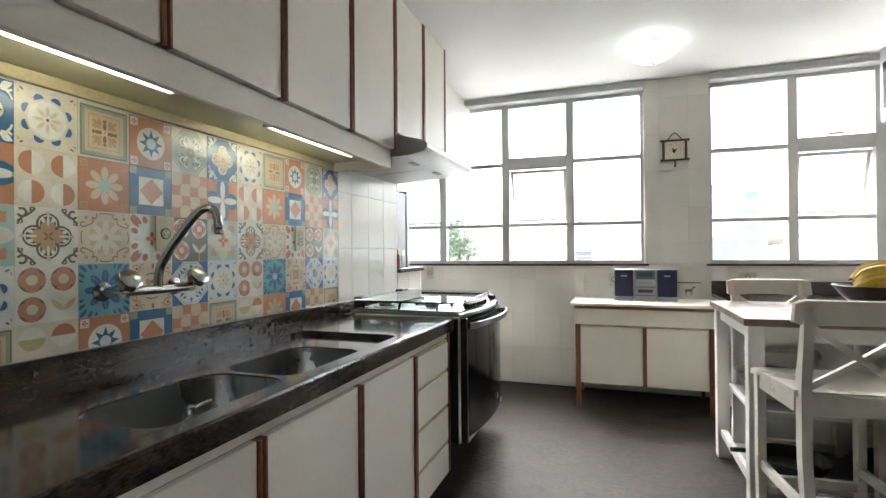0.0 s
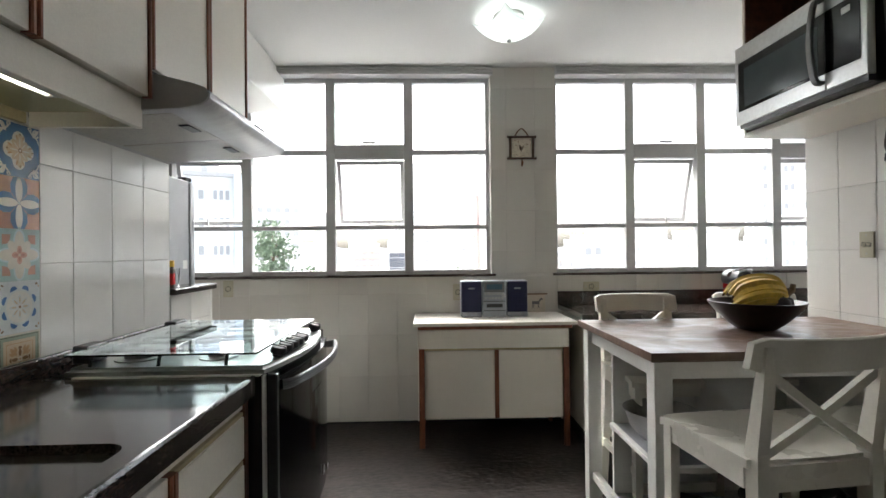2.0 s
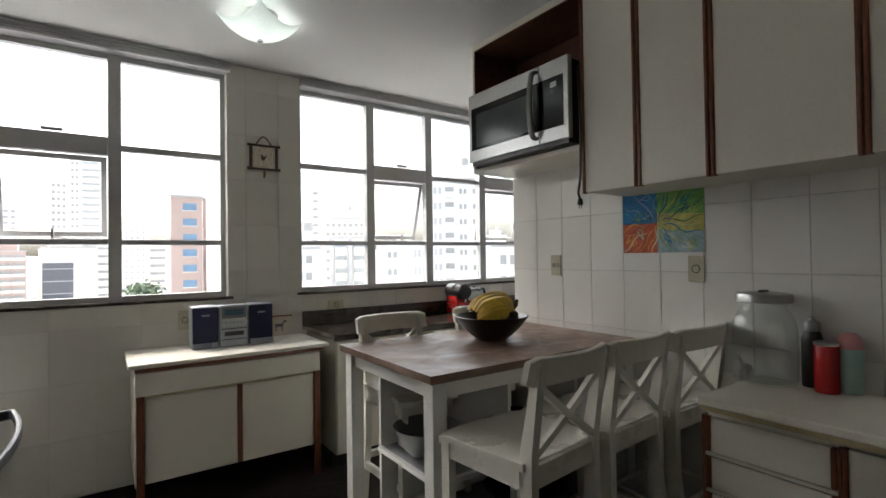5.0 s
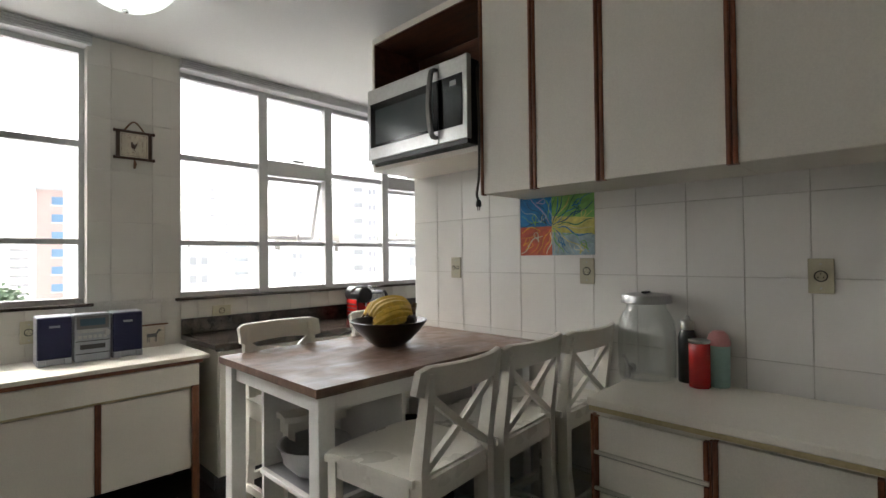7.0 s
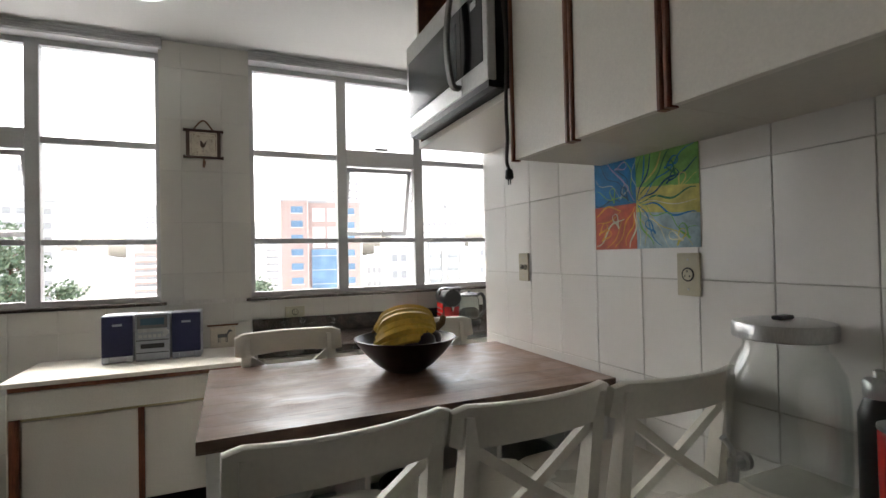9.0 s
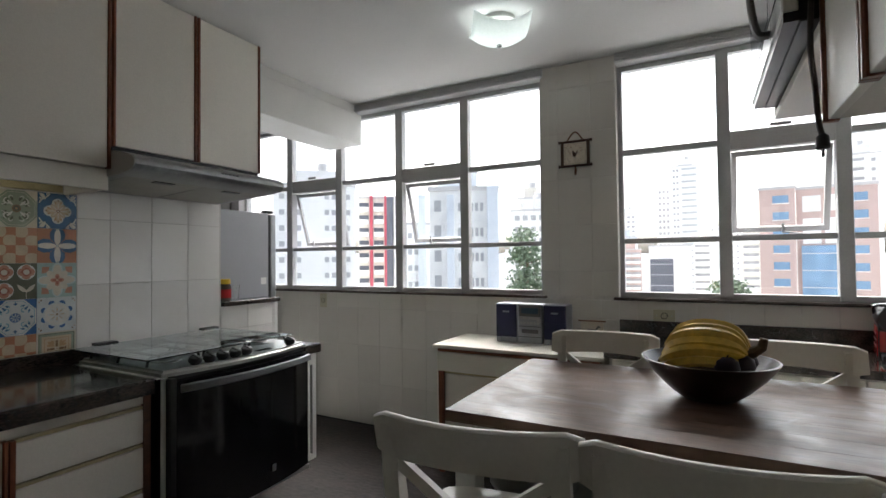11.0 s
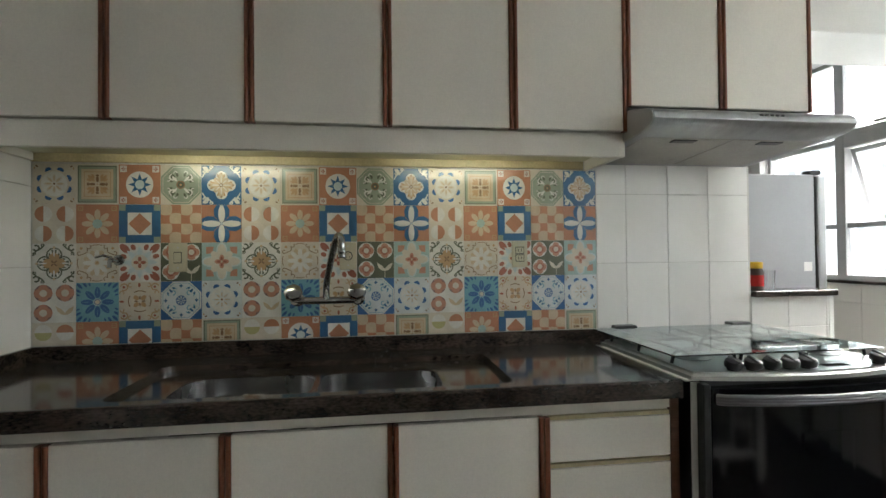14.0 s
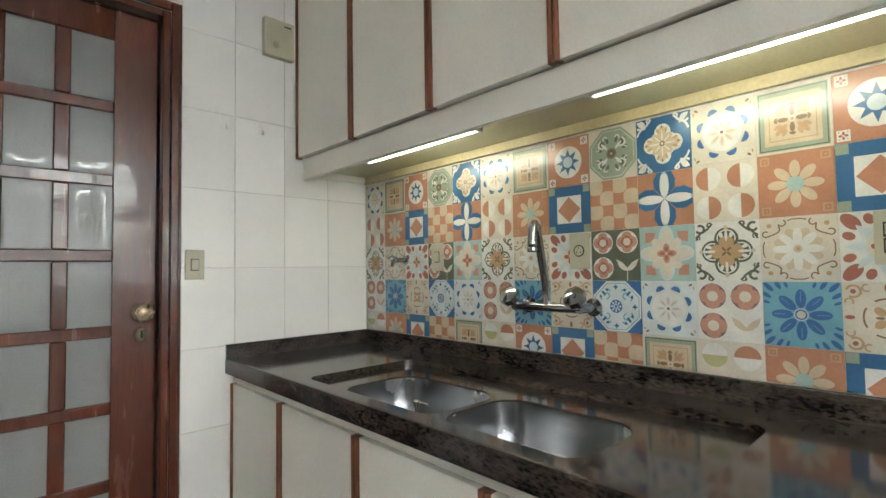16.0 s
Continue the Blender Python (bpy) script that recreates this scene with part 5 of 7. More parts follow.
tower("white tower block with small paired windows", -47, -37.9, 95, 8.6, "white", (("slits", 0.05, 0.35, 3, "pane"), ("slits", 0.6, 0.95, 4, "pane")))
tower("pale tower with red bands and grey balconies", -37.6, -32.3, 117, 7.3, "cream", (("balconies", 0.0, 0.23, 1, "dusk"), ("balconies", 0.32, 0.55, 1, "dusk"), ("band", 0.24, 0.31, 0.6, "red"), ("band", 0.56, 0.61, 0.6, "red"), ("band", 0.61, 0.75, 0.2, "dusk"), ("band", 0.77, 0.81, 0.2, "white"), ("band", 0.82, 0.86, 0.8, "red"), ("band", 0.87, 1.0, 0.0, "dusk")), roof=0)
tower("white low block beside the red tower", -32.2, -29.2, 90, 4.2, "white", (("slits", 0.1, 0.6, 2, "pane"), ("band", 0.55, 0.85, 5.5, "blue")), roof=0)
# the blue band at the right edge paints the shade on its curved side
tower("white building with square windows and grey strip", -28.9, -20.8, 58, 8.2, "white", (("windows", 0.04, 0.2, 1, "pane"), ("band", 0.26, 0.36, -0.6, "blue"), ("slits", 0.4, 0.5, 1, "pane"), ("slits", 0.58, 0.8, 3, "pane"), ("band", 0.84, 1.0, 0.4, "blue")), roof=0)
tower("pale blue plant tower behind the white building", -28.2, -23.4, 70, 10.4, "blue", (("slits", 0.6, 0.8, 1, "pane"),), roof=0)
tower("white stepped block of flats", -19.8, -14.6, 130, 5.6, "white", (("windows", 0.05, 0.95, 5, "pane"),))
tower("set-back top of the stepped block", -19.0, -16.2, 140, 7.0, "cream", (("windows", 0.1, 0.9, 3, "pane"),))
tower("unfinished pale tower with slender piers", -13.2, -10.8, 180, 4.4, "cream", (("band", 0.1, 0.16, 1.5, "grey"), ("band", 0.45, 0.5, 0.5, "grey"), ("band", 0.8, 0.86, 1.0, "grey")), roof=0)
tower("brown and white block with stacked balconies", -8.7, -5.8, 240, 0.9, "brick", (("balconies", 0.02, 0.98, 3, "pane"),))
tower("distant white block of flats", -8.0, -6.2, 330, 4.8, "white", (("windows", 0.1, 0.9, 3, "pane"),))
tower("white office block with dark glass front", -4.9, -0.8, 150, 1.2, "white", (("glass", 0.03, 0.58, 3.5, "dusk"),), roof=0)
tower("tall white tower with pale glass corner", -2.7, -0.2, 260, 9.6, "white", (("balconies", 0.35, 0.98, 1, "palepane"), ("slits", 0.03, 0.3, 2, "pane")))
tower("shorter wing of the tall white tower", -4.2, -2.75, 270, 7.4, "white", (("windows", 0.1, 0.9, 3, "pane"),), roof=0)
tower("white block with stacked balconies", -0.7, 0.9, 230, 1.6, "white", (("balconies", 0.03, 0.97, 1, "pane"),), roof=0)
tower("low white blocks far behind the trees", 1.3, 3.7, 300, 3.2, "white", (("slits", 0.1, 0.9, 4, "pane"),))
tower("cream block with stacked balconies", 3.6, 5.2, 220, 2.2, "cream", (("balconies", 0.05, 0.95, 1, "pane"),), roof=0)
tower("brick office tower with blue windows", 5.4, 8.3, 107, 6.5, "brick", (("windows", 0.22, 0.98, 1, "bluepane"),), roof=0)
tower("brick office wing with blue glass front", 8.35, 14.2, 108, 6.3, "brick", (("glass", 0.06, 0.6, 10.0, "bluepane"), ("panels", 0.06, 0.62, 2, "white"), ("windows", 0.66, 0.94, 1, "bluepane")), roof=0)
tower("round white tower behind the brick office", 10.6, 14.3, 200, 9.0, "white", (("balconies", 0.3, 0.7, 1, "pane"), ("slits", 0.05, 0.25, 1, "pane"), ("slits", 0.75, 0.95, 1, "pane")))
tower("low cream building with narrow windows", 14.6, 16.8, 110, -0.6, "cream", (("windows", 0.1, 0.9, 3, "pane"),), roof=0)
tower("white block with few windows", 16.9, 20.4, 90, 1.0, "white", (("windows", 0.2, 0.8, 2, "pane"),))
tower("slim white tower with small balconies", 19.4, 20.5, 190, 7.8, "white", (("balconies", 0.4, 0.95, 1, "pane"),), roof=0)
tower("wide pale block with a stepped roof", 20.6, 26.2, 170, 4.4, "cream", (("slits", 0.1, 0.9, 7, "pane"),))
tower("white flats between grey piers", 21.6, 26.3, 118, 2.2, "white", (("balconies", 0.12, 0.42, 1, "palepane"), ("balconies", 0.56, 0.84, 1, "palepane"), ("band", 0.0, 0.1, 0.4, "grey"), ("band", 0.44, 0.54, 0.4, "grey"), ("band", 0.88, 1.0, 0.4, "grey")), roof=0)
tower("white building with paired windows", 26.8, 32.8, 85, 1.6, "white", (("slits", 0.2, 0.42, 2, "pane"), ("windows", 0.72, 0.96, 3, "palepane")), roof=0)
tower("tall grey and white tower with many windows", 33.4, 39.8, 95, 8.8, "white", (("windows", 0.02, 0.2, 2, "palepane"), ("balconies", 0.24, 0.42, 1, "pane"), ("slits", 0.5, 0.66, 2, "pane"), ("slits", 0.74, 0.84, 1, "pane"), ("band", 0.9, 0.98, -1.0, "blue")))
tower("white low building with arched front", 40.4, 47.5, 70, 1.0, "white", (("windows", 0.1, 0.9, 5, "pane"),), roof=0)

# added filler blocks along the dark horizon, haze put into their pale colours
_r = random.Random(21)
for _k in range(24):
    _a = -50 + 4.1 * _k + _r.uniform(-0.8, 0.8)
    tower("added skyline tower block paled as haze", _a, _a + _r.uniform(1.6, 3.4), _r.uniform(290, 340), _r.uniform(0.6, 3.0), _r.choice(("white", "white", "cream", "blue")), (("slits", 0.1, 0.9, _r.choice((3, 4, 5)), "palepane"),))


# added strip that covers the dark horizon, coloured as pale haze
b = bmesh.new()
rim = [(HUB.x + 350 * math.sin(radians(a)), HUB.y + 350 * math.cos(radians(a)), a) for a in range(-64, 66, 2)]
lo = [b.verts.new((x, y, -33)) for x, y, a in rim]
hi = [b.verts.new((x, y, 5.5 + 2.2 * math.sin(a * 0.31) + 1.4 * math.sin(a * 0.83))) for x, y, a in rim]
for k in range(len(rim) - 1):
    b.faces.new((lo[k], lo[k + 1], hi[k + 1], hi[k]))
structure("backdrop", "added backdrop strip painted as pale horizon haze", b, haze("far_haze", (0.78, 0.79, 0.8)), "backdrop")


def tree(label, th, dist, top, crown_h, crown_r, seed):
    rnd = random.Random(seed)
    t0 = radians(th)
    q0 = dist / 32
    p = HUB + Vector((math.sin(t0) * dist, math.cos(t0) * dist, 0))
    zt = HUB.z + dist * math.tan(radians(top)) + 33
    o = thing("tree", label, "tree", (p.x, p.y, -33))
    part("trunk", sweep([(0, 0, 0), (0.1, 0, zt * 0.5), (0, 0.1, zt - 1)], [0.45, 0.3, 0.08], 8), M["niche"], o)
    b = bmesh.new()
    limbs = bmesh.new()
    for k in range(46):
        a = rnd.random() * 6.283
        h = zt - 0.4 - rnd.random() ** 0.9 * crown_h
        r = crown_r * (0.35 + 0.65 * rnd.random()) * (0.45 + 0.55 * min(1, (zt - h) / (crown_h * 0.5)))
        c = Vector((r * math.cos(a), r * math.sin(a), h))
        sweep([(0, 0, h - 1.0), (c.x * 0.6, c.y * 0.6, h - 0.4), c], [0.09, 0.05, 0.02], 5, bm=limbs)
        for q in range(70):
            d = Vector((rnd.gauss(0, 0.34) * q0, rnd.gauss(0, 0.34) * q0, rnd.gauss(0, 0.2) * q0))
            n = Vector((rnd.gauss(0, 1), rnd.gauss(0, 1), rnd.gauss(0, 1))).normalized()
            u = n.orthogonal().normalized() * 0.12 * q0
            v = n.cross(u).normalized() * 0.09 * q0
            e = c + d
            b.faces.new([b.verts.new(e + u), b.verts.new(e + v), b.verts.new(e - u), b.verts.new(e - v)])
    part("limbs", limbs, M["niche"], o)
    part("crown", b, M["leaf"], o, "dark green leafy crown")


M["leaf"] = material("dark_foliage", (0.17, 0.23, 0.14), 0.6, vary=0.4, grain=0.3, scale=1.5, fine=8)
tree("tall dark green tree with layered crown", -17.9, 100, 3.6, 20, 3.8, 3)
tree("round green tree below the stepped block", -14.6, 100, -2.0, 9, 5.4, 5)
tree("small green tree between the buildings", 2.9, 90, -2.6, 6, 1.6, 8)

# ---- small fittings ----
def plate(at, face, kind_, label):
    """A beige wall plate. face: rotation about z that turns local -y to face the room."""
    p = thing("wall_plate" if kind_ != "switch" else "light_switch", label, "socket" if kind_ != "switch" else "switch", at, rz=face)
    pl = part("plate", box(-0.037, 0.037, -0.008, 0.0, -0.061, 0.061, bevel=0.003, seg=2), M["plate"], p)
    if kind_ == "switch":
        part("rocker_frame", box(-0.016, 0.016, -0.0095, -0.008, -0.024, 0.024), M["black"], p)
        part("rocker", box(-0.014, 0.014, -0.013, -0.0095, -0.021, 0.021, bevel=0.002), M["plate"], p)
    elif kind_ == "pair":
        for z in (-0.018, 0.018):
            part("socket_face", box(-0.018, 0.018, -0.0095, -0.008, z - 0.013, z + 0.013, bevel=0.002), M["plate"], p)
            for x in (-0.007, 0.007):
                part("slot", box(x - 0.002, x + 0.002, -0.0105, -0.0096, z - 0.006, z + 0.006), M["black"], p)
            part("shadow_gap", box(-0.021, 0.021, -0.0088, -0.008, z - 0.0168, z + 0.0168), M["black"], p)
    else:
        for dx in ((0.0,) if kind_ == "round" else (-0.014, 0.014)):
            r = 0.02 if kind_ == "round" else 0.012
            part("socket_ring", lathe([(r, 0), (r, 0.002), (r * 0.8, 0.002), (r * 0.8, 0.0005)], 24, Matrix.Translation((dx, -0.008, 0)) @ Matrix.Rotation(radians(90), 4, "X"), caps=False), M["black"], p)
            part("socket_face", lathe([(r * 0.78, 0), (r * 0.78, 0.003), (r * 0.4, 0.0035)], 20, Matrix.Translation((dx, -0.008, 0)) @ Matrix.Rotation(radians(90), 4, "X")), M["plate"], p)
            for a in (90, 210, 330):
                c = (dx + r * 0.45 * math.cos(radians(a)), r * 0.45 * math.sin(radians(a)))
                part("slot", box(c[0] - 0.0015, c[0] + 0.0015, -0.0122, -0.0114, c[1] - 0.003, c[1] + 0.003), M["black"], p)
    for z in (-0.042, 0.042):
        part("screw", lathe([(0.0035, 0), (0.003, 0.0015)], 10, Matrix.Translation((0, -0.008, z)) @ Matrix.Rotation(radians(90), 4, "X")), M["steel"], p)
    return p


TT = 0.0045
plate((XL + TT + 0.005, 0.735, 1.278), 90, "switch", "beige rocker switch on the patterned tiles")
plate((XL + TT + 0.005, 1.44, 1.278), 90, "round", "beige round power socket on the patterned tiles")
plate((XL + TT + 0.005, 2.222, 1.278), 90, "pair", "beige double power socket on the patterned tiles")
plate((XR - TT, 3.15, 1.268), -90, "twin", "beige twin power socket on the white tiles")
plate((XR - TT, 2.305, 1.258), -90, "round", "beige power socket under the painting")
plate((XR - TT, 1.425, 1.252), -90, "round", "beige power socket above the side counter")
plate((-0.635, YS + TT, 1.258), 180, "switch", "beige rocker switch beside the door")
for x, z, r in ((1.022, 0.985, 90), (0.022, 0.955, 0), (-1.66, 1.0, 0)):
    p = plate((x, YN - TT, z), 0, "round", "beige power socket on the wall under the window")
    p.rotation_euler = (0, radians(r), 0)
ic = thing("door_chime", "yellowed beige plastic chime box on the wall", "chime", (-0.987, YS + TT, 2.3))
part("case", box(-0.072, 0.072, 0, 0.035, -0.088, 0.088, bevel=0.006, seg=2), M["plate"], ic)
gr = bmesh.new()
for a in range(12):
    for r in (0.008, 0.016):
        join(gr, lathe([(0.0018, 0), (0.0018, 0.001)], 6, Matrix.Translation((0.02 + r * math.cos(a * 0.5236), 0.0352, -0.035 + r * math.sin(a * 0.5236))) @ Matrix.Rotation(radians(-90), 4, "X")))
part("speaker_grille", gr, M["black"], ic)
part("label_strip", box(-0.055, -0.02, 0.0351, 0.0357, 0.06, 0.066), M["rubber"], ic)
for x, z in ((-0.756, 1.87), (-0.915, 1.872)):
    hk = thing("adhesive_hook", "small white plastic adhesive hook on the tiles", "hook", (x, YS + TT, z), "hooks by the cabinets")
    part("pad", box(-0.014, 0.014, 0, 0.004, -0.028, 0.028, bevel=0.0018), M["white_paint"], hk)
    smooth(part("hook", sweep(curve_points([(0, 0.004, 0.0), (0, 0.008, -0.02), (0, 0.02, -0.026), (0, 0.022, -0.012)], 4), 0.004, 6), M["white_paint"], hk))

# ---- framed embroidery on the pillar ----
M["cloth"] = material("cream_linen", (0.62, 0.56, 0.46), 0.9, vary=0.08, grain=0.15, fine=300)
M["thread"] = material("brown_thread", (0.16, 0.08, 0.045), 0.9, grain=0.2, fine=200)
M["dark_rod"] = material("dark_stained_rod", (0.06, 0.03, 0.02), 0.6, vary=0.2, grain=0.2, fine=80)
em = thing("wall_hanging", "small framed embroidered cloth hanging on a cord", "picture", (0.508, YN - TT, 2.025))
part("cloth", box(-0.074, 0.074, -0.01, -0.004, -0.072, 0.072), M["cloth"], em)
for z in (-0.08, 0.08):
    rod = sweep([(-0.104, -0.012, z), (0.104, -0.012, z)], 0.008, 10)
    for x in (-0.104, 0.104):
        join(rod, lathe([(0.008, -0.004), (0.012, 0.0), (0.008, 0.006)], 10, Matrix.Translation((x, -0.012, z)) @ Matrix.Rotation(radians(90), 4, "Y")))
    smooth(part("rod", rod, M["dark_rod"], em, "dark wooden rod"))
for x in (-0.084, 0.084):
    part("side_bar", box(x - 0.01, x + 0.01, -0.012, -0.003, -0.072, 0.072), M["dark_rod"], em)
part("cord", sweep(curve_points([(-0.05, -0.012, 0.088), (-0.02, -0.008, 0.13), (0, -0.006, 0.142), (0.02, -0.008, 0.13), (0.05, -0.012, 0.088)], 4), 0.005, 6), M["thread"], em)
part("tassel", sweep([(0, -0.012, -0.085), (0.004, -0.012, -0.11), (0.0, -0.012, -0.14)], [0.003, 0.009, 0.006], 8), M["thread"], em)
bd = bmesh.new()
rr = random.Random(4)
for k in range(26):
    for s in range(4):
        u = -0.066 + 0.132 * k / 25
        q = {0: (u, 0.063), 1: (u, -0.063), 2: (-0.066, u * 0.95), 3: (0.066, u * 0.95)}[s]
        if rr.random() < 0.75:
            box(q[0] - 0.0018, q[0] + 0.0018, -0.0108, -0.0101, q[1] - 0.0018, q[1] + 0.0018, bm=bd)
part("stitched_border", bd, M["thread"], em)
sc = bmesh.new()
for k in range(170):
    x, z = rr.uniform(-0.058, 0.058), rr.uniform(-0.056, 0.056)
    if (x / 0.026) ** 2 + (z / 0.036) ** 2 > 1:
        box(x - rr.uniform(0.0012, 0.0035), x + 0.0012, -0.0106, -0.0101, z - 0.0012, z + rr.uniform(0.0008, 0.0022), bm=sc)
part("stitched_ground", sc, M["thread"], em)
mo = bmesh.new()
for cx, cz, r in ((-0.004, -0.008, 0.013), (-0.009, 0.002, 0.009), (-0.013, 0.014, 0.006)):
    join(mo, lathe([(r, 0), (r * 0.9, 0.001)], 14, Matrix.Translation((cx, -0.0101, cz)) @ Matrix.Rotation(radians(90), 4, "X")))
for k in range(4):
    sweep([(0.004, -0.0112, -0.01 + 0.004 * k), (0.014 + 0.001 * k, -0.0112, 0.002 + 0.006 * k), (0.02, -0.0112, -0.004 + 0.006 * k)], 0.0014, 5, bm=mo)
for x in (-0.008, 0.0):
    sweep([(x, -0.0112, -0.018), (x, -0.0112, -0.032)], 0.0013, 5, bm=mo)
part("stitched_motif", mo, M["dark_rod"], em)

# ---- stereo on the sideboard ----
M["navy"] = material("navy_speaker_cloth", (0.016, 0.018, 0.06), 0.8, grain=0.2, fine=400)
M["silver"] = material("silver_plastic", (0.33, 0.35, 0.38), 0.3, metal=0.6)
M["lcd"] = material("blue_lcd", (0.06, 0.11, 0.15), 0.12)
st = thing("mini_stereo", "silver mini stereo with two navy speakers on the sideboard", "stereo", (0.262, 4.385, 0.80), rz=-1)
st.scale = (1.1, 1.0, 1.13)
for x in (-0.145, 0.145):
    sp = part("speaker", box(x - 0.066, x + 0.066, -0.05, 0.09, 0.0, 0.22, bevel=0.004), M["silver"], st, "silver speaker box")
    part("speaker_cloth", box(x - 0.063, x + 0.063, -0.062, -0.0505, 0.03, 0.217, bevel=0.004), M["navy"], sp, "navy cloth cover")
    part("badge", box(x - 0.02, x + 0.02, -0.0635, -0.0625, 0.17, 0.18), M["silver"], sp)
    for q in (x - 0.055, x + 0.04):
        part("foot", box(q - 0.006, q + 0.024, -0.064, -0.0502, 0.0, 0.03, bevel=0.003), M["silver"], sp)
bd = part("body", box(-0.074, 0.074, -0.048, 0.09, 0.004, 0.218, bevel=0.004), M["silver"], st)
part("front_panel", box(-0.072, 0.072, -0.06, -0.0485, 0.0, 0.222, bevel=0.005, seg=2), M["silver"], st)
part("display_surround", box(-0.064, 0.064, -0.0618, -0.0603, 0.152, 0.212), M["strap"], st)
part("display", box(-0.05, 0.05, -0.0635, -0.062, 0.168, 0.2), M["lcd"], st)
part("slot", box(-0.05, 0.05, -0.0622, -0.0603, 0.058, 0.08), M["black"], st)
part("disc_tray", box(-0.06, 0.06, -0.0618, -0.0603, 0.135, 0.15), M["steel"], st)
for k in range(6):
    part("button", box(-0.058 + 0.02 * k, -0.044 + 0.02 * k, -0.0635, -0.0603, 0.108, 0.122, bevel=0.001), M["steel"], st)
part("groove", box(-0.068, 0.068, -0.0612, -0.0602, 0.094, 0.098), M["rubber"], st)
part("groove", box(-0.068, 0.068, -0.0612, -0.0602, 0.036, 0.04), M["rubber"], st)
part("volume_knob", lathe([(0.013, 0), (0.013, 0.012), (0.011, 0.014)], 20, Matrix.Translation((0.058, -0.0605, 0.13)) @ Matrix.Rotation(radians(90), 4, "X")), M["steel"], st)
dc_ = thing("decor_tile", "small cream decorative tile with dark motif against the wall", "ornament", (0.6, YN - 0.018, 0.80))
part("tile", box(-0.07, 0.07, -0.006, 0.006, 0.0, 0.13, bevel=0.002), M["cloth"], dc_)
part("ledge", box(-0.085, 0.085, -0.018, 0.006, 0.131, 0.139), M["thread"], dc_)
mo = box(-0.03, 0.026, -0.0068, -0.0062, 0.06, 0.082, bevel=0.0002)
for x in (-0.029, -0.019, 0.014, 0.021):
    box(x, x + 0.004, -0.0068, -0.0062, 0.03, 0.061, bm=mo)
for k in range(5):
    box(0.02 + 0.003 * k, 0.031 + 0.003 * k, -0.0068, -0.0062, 0.078 + 0.005 * k, 0.085 + 0.005 * k, bm=mo)
box(0.03, 0.05, -0.0068, -0.0062, 0.092, 0.101, bm=mo)
part("motif", mo, M["strap"], dc_, "dark animal motif")

# ---- painting on the partition ----
PC = {"pb": (0.02, 0.2, 0.48), "pg": (0.2, 0.46, 0.12), "pr": (0.55, 0.12, 0.06), "py": (0.58, 0.55, 0.16), "pl": (0.36, 0.5, 0.55), "pd": (0.02, 0.09, 0.17), "po": (0.75, 0.4, 0.05), "pv": (0.35, 0.35, 0.6), "pw": (0.7, 0.7, 0.5), "pg2": (0.05, 0.2, 0.1)}
for k_, c_ in PC.items():
    M[k_] = material("paint_" + k_, c_, 0.7, vary=0.3, grain=0.15, scale=14, fine=60)
pt = thing("painting", "bright abstract painting in four coloured fields on paper", "painting", (XR - TT - 0.001, 2.474, 1.486), rz=-90)
PW, PH = 0.42, 0.302
part("paper", box(-PW / 2, PW / 2, -0.002, 0.0, -PH / 2, PH / 2), M["cloth"], pt)
def flat(name, pts, mat_, y):
    b_ = bmesh.new()
    b_.faces.new([b_.verts.new((x, y, z)) for x, z in pts])
    return part(name, b_, mat_, pt)
mx, mz = -0.02, -0.005
flat("blue_field", [(-PW / 2, mz), (mx, mz), (mx, PH / 2), (-PW / 2, PH / 2)], M["pb"], -0.0024)
flat("green_field", [(mx, mz + .05), (PW / 2, mz + .03), (PW / 2, PH / 2), (mx, PH / 2)], M["pg"], -0.0024)
flat("yellow_band", [(mx, mz - .03), (PW / 2, mz - .05), (PW / 2, mz + .03), (mx, mz + .05)], M["py"], -0.0024)
flat("pale_field", [(mx, -PH / 2), (PW / 2, -PH / 2), (PW / 2, mz - .05), (mx, mz - .03)], M["pl"], -0.0024)
flat("red_field", [(-PW / 2, -PH / 2), (mx, -PH / 2), (mx, mz), (-PW / 2, mz)], M["pr"], -0.0024)
rp = random.Random(11)


def contour(pts, w, mt, lift):
    """A painted line of varying width."""
    b_, prev, n_ = bmesh.new(), None, len(pts) - 1
    for i_, (px, pz) in enumerate(pts):
        (nx, nz), (ox, oz) = pts[min(i_ + 1, n_)], pts[max(i_ - 1, 0)]
        d = Vector((nx - ox, nz - oz))
        d = d.normalized() if d.length > 1e-6 else Vector((1, 0))
        ww = w * (0.45 + 0.9 * math.sin(math.pi * (i_ + 0.5) / (n_ + 1)))
        v0, v1 = b_.verts.new((px - d.y * ww, -0.0026 - lift, pz + d.x * ww)), b_.verts.new((px + d.y * ww, -0.0026 - lift, pz - d.x * ww))
        if prev:
            b_.faces.new((prev[0], prev[1], v1, v0))
        prev = (v0, v1)
    part("brush_stroke", b_, mt, pt)


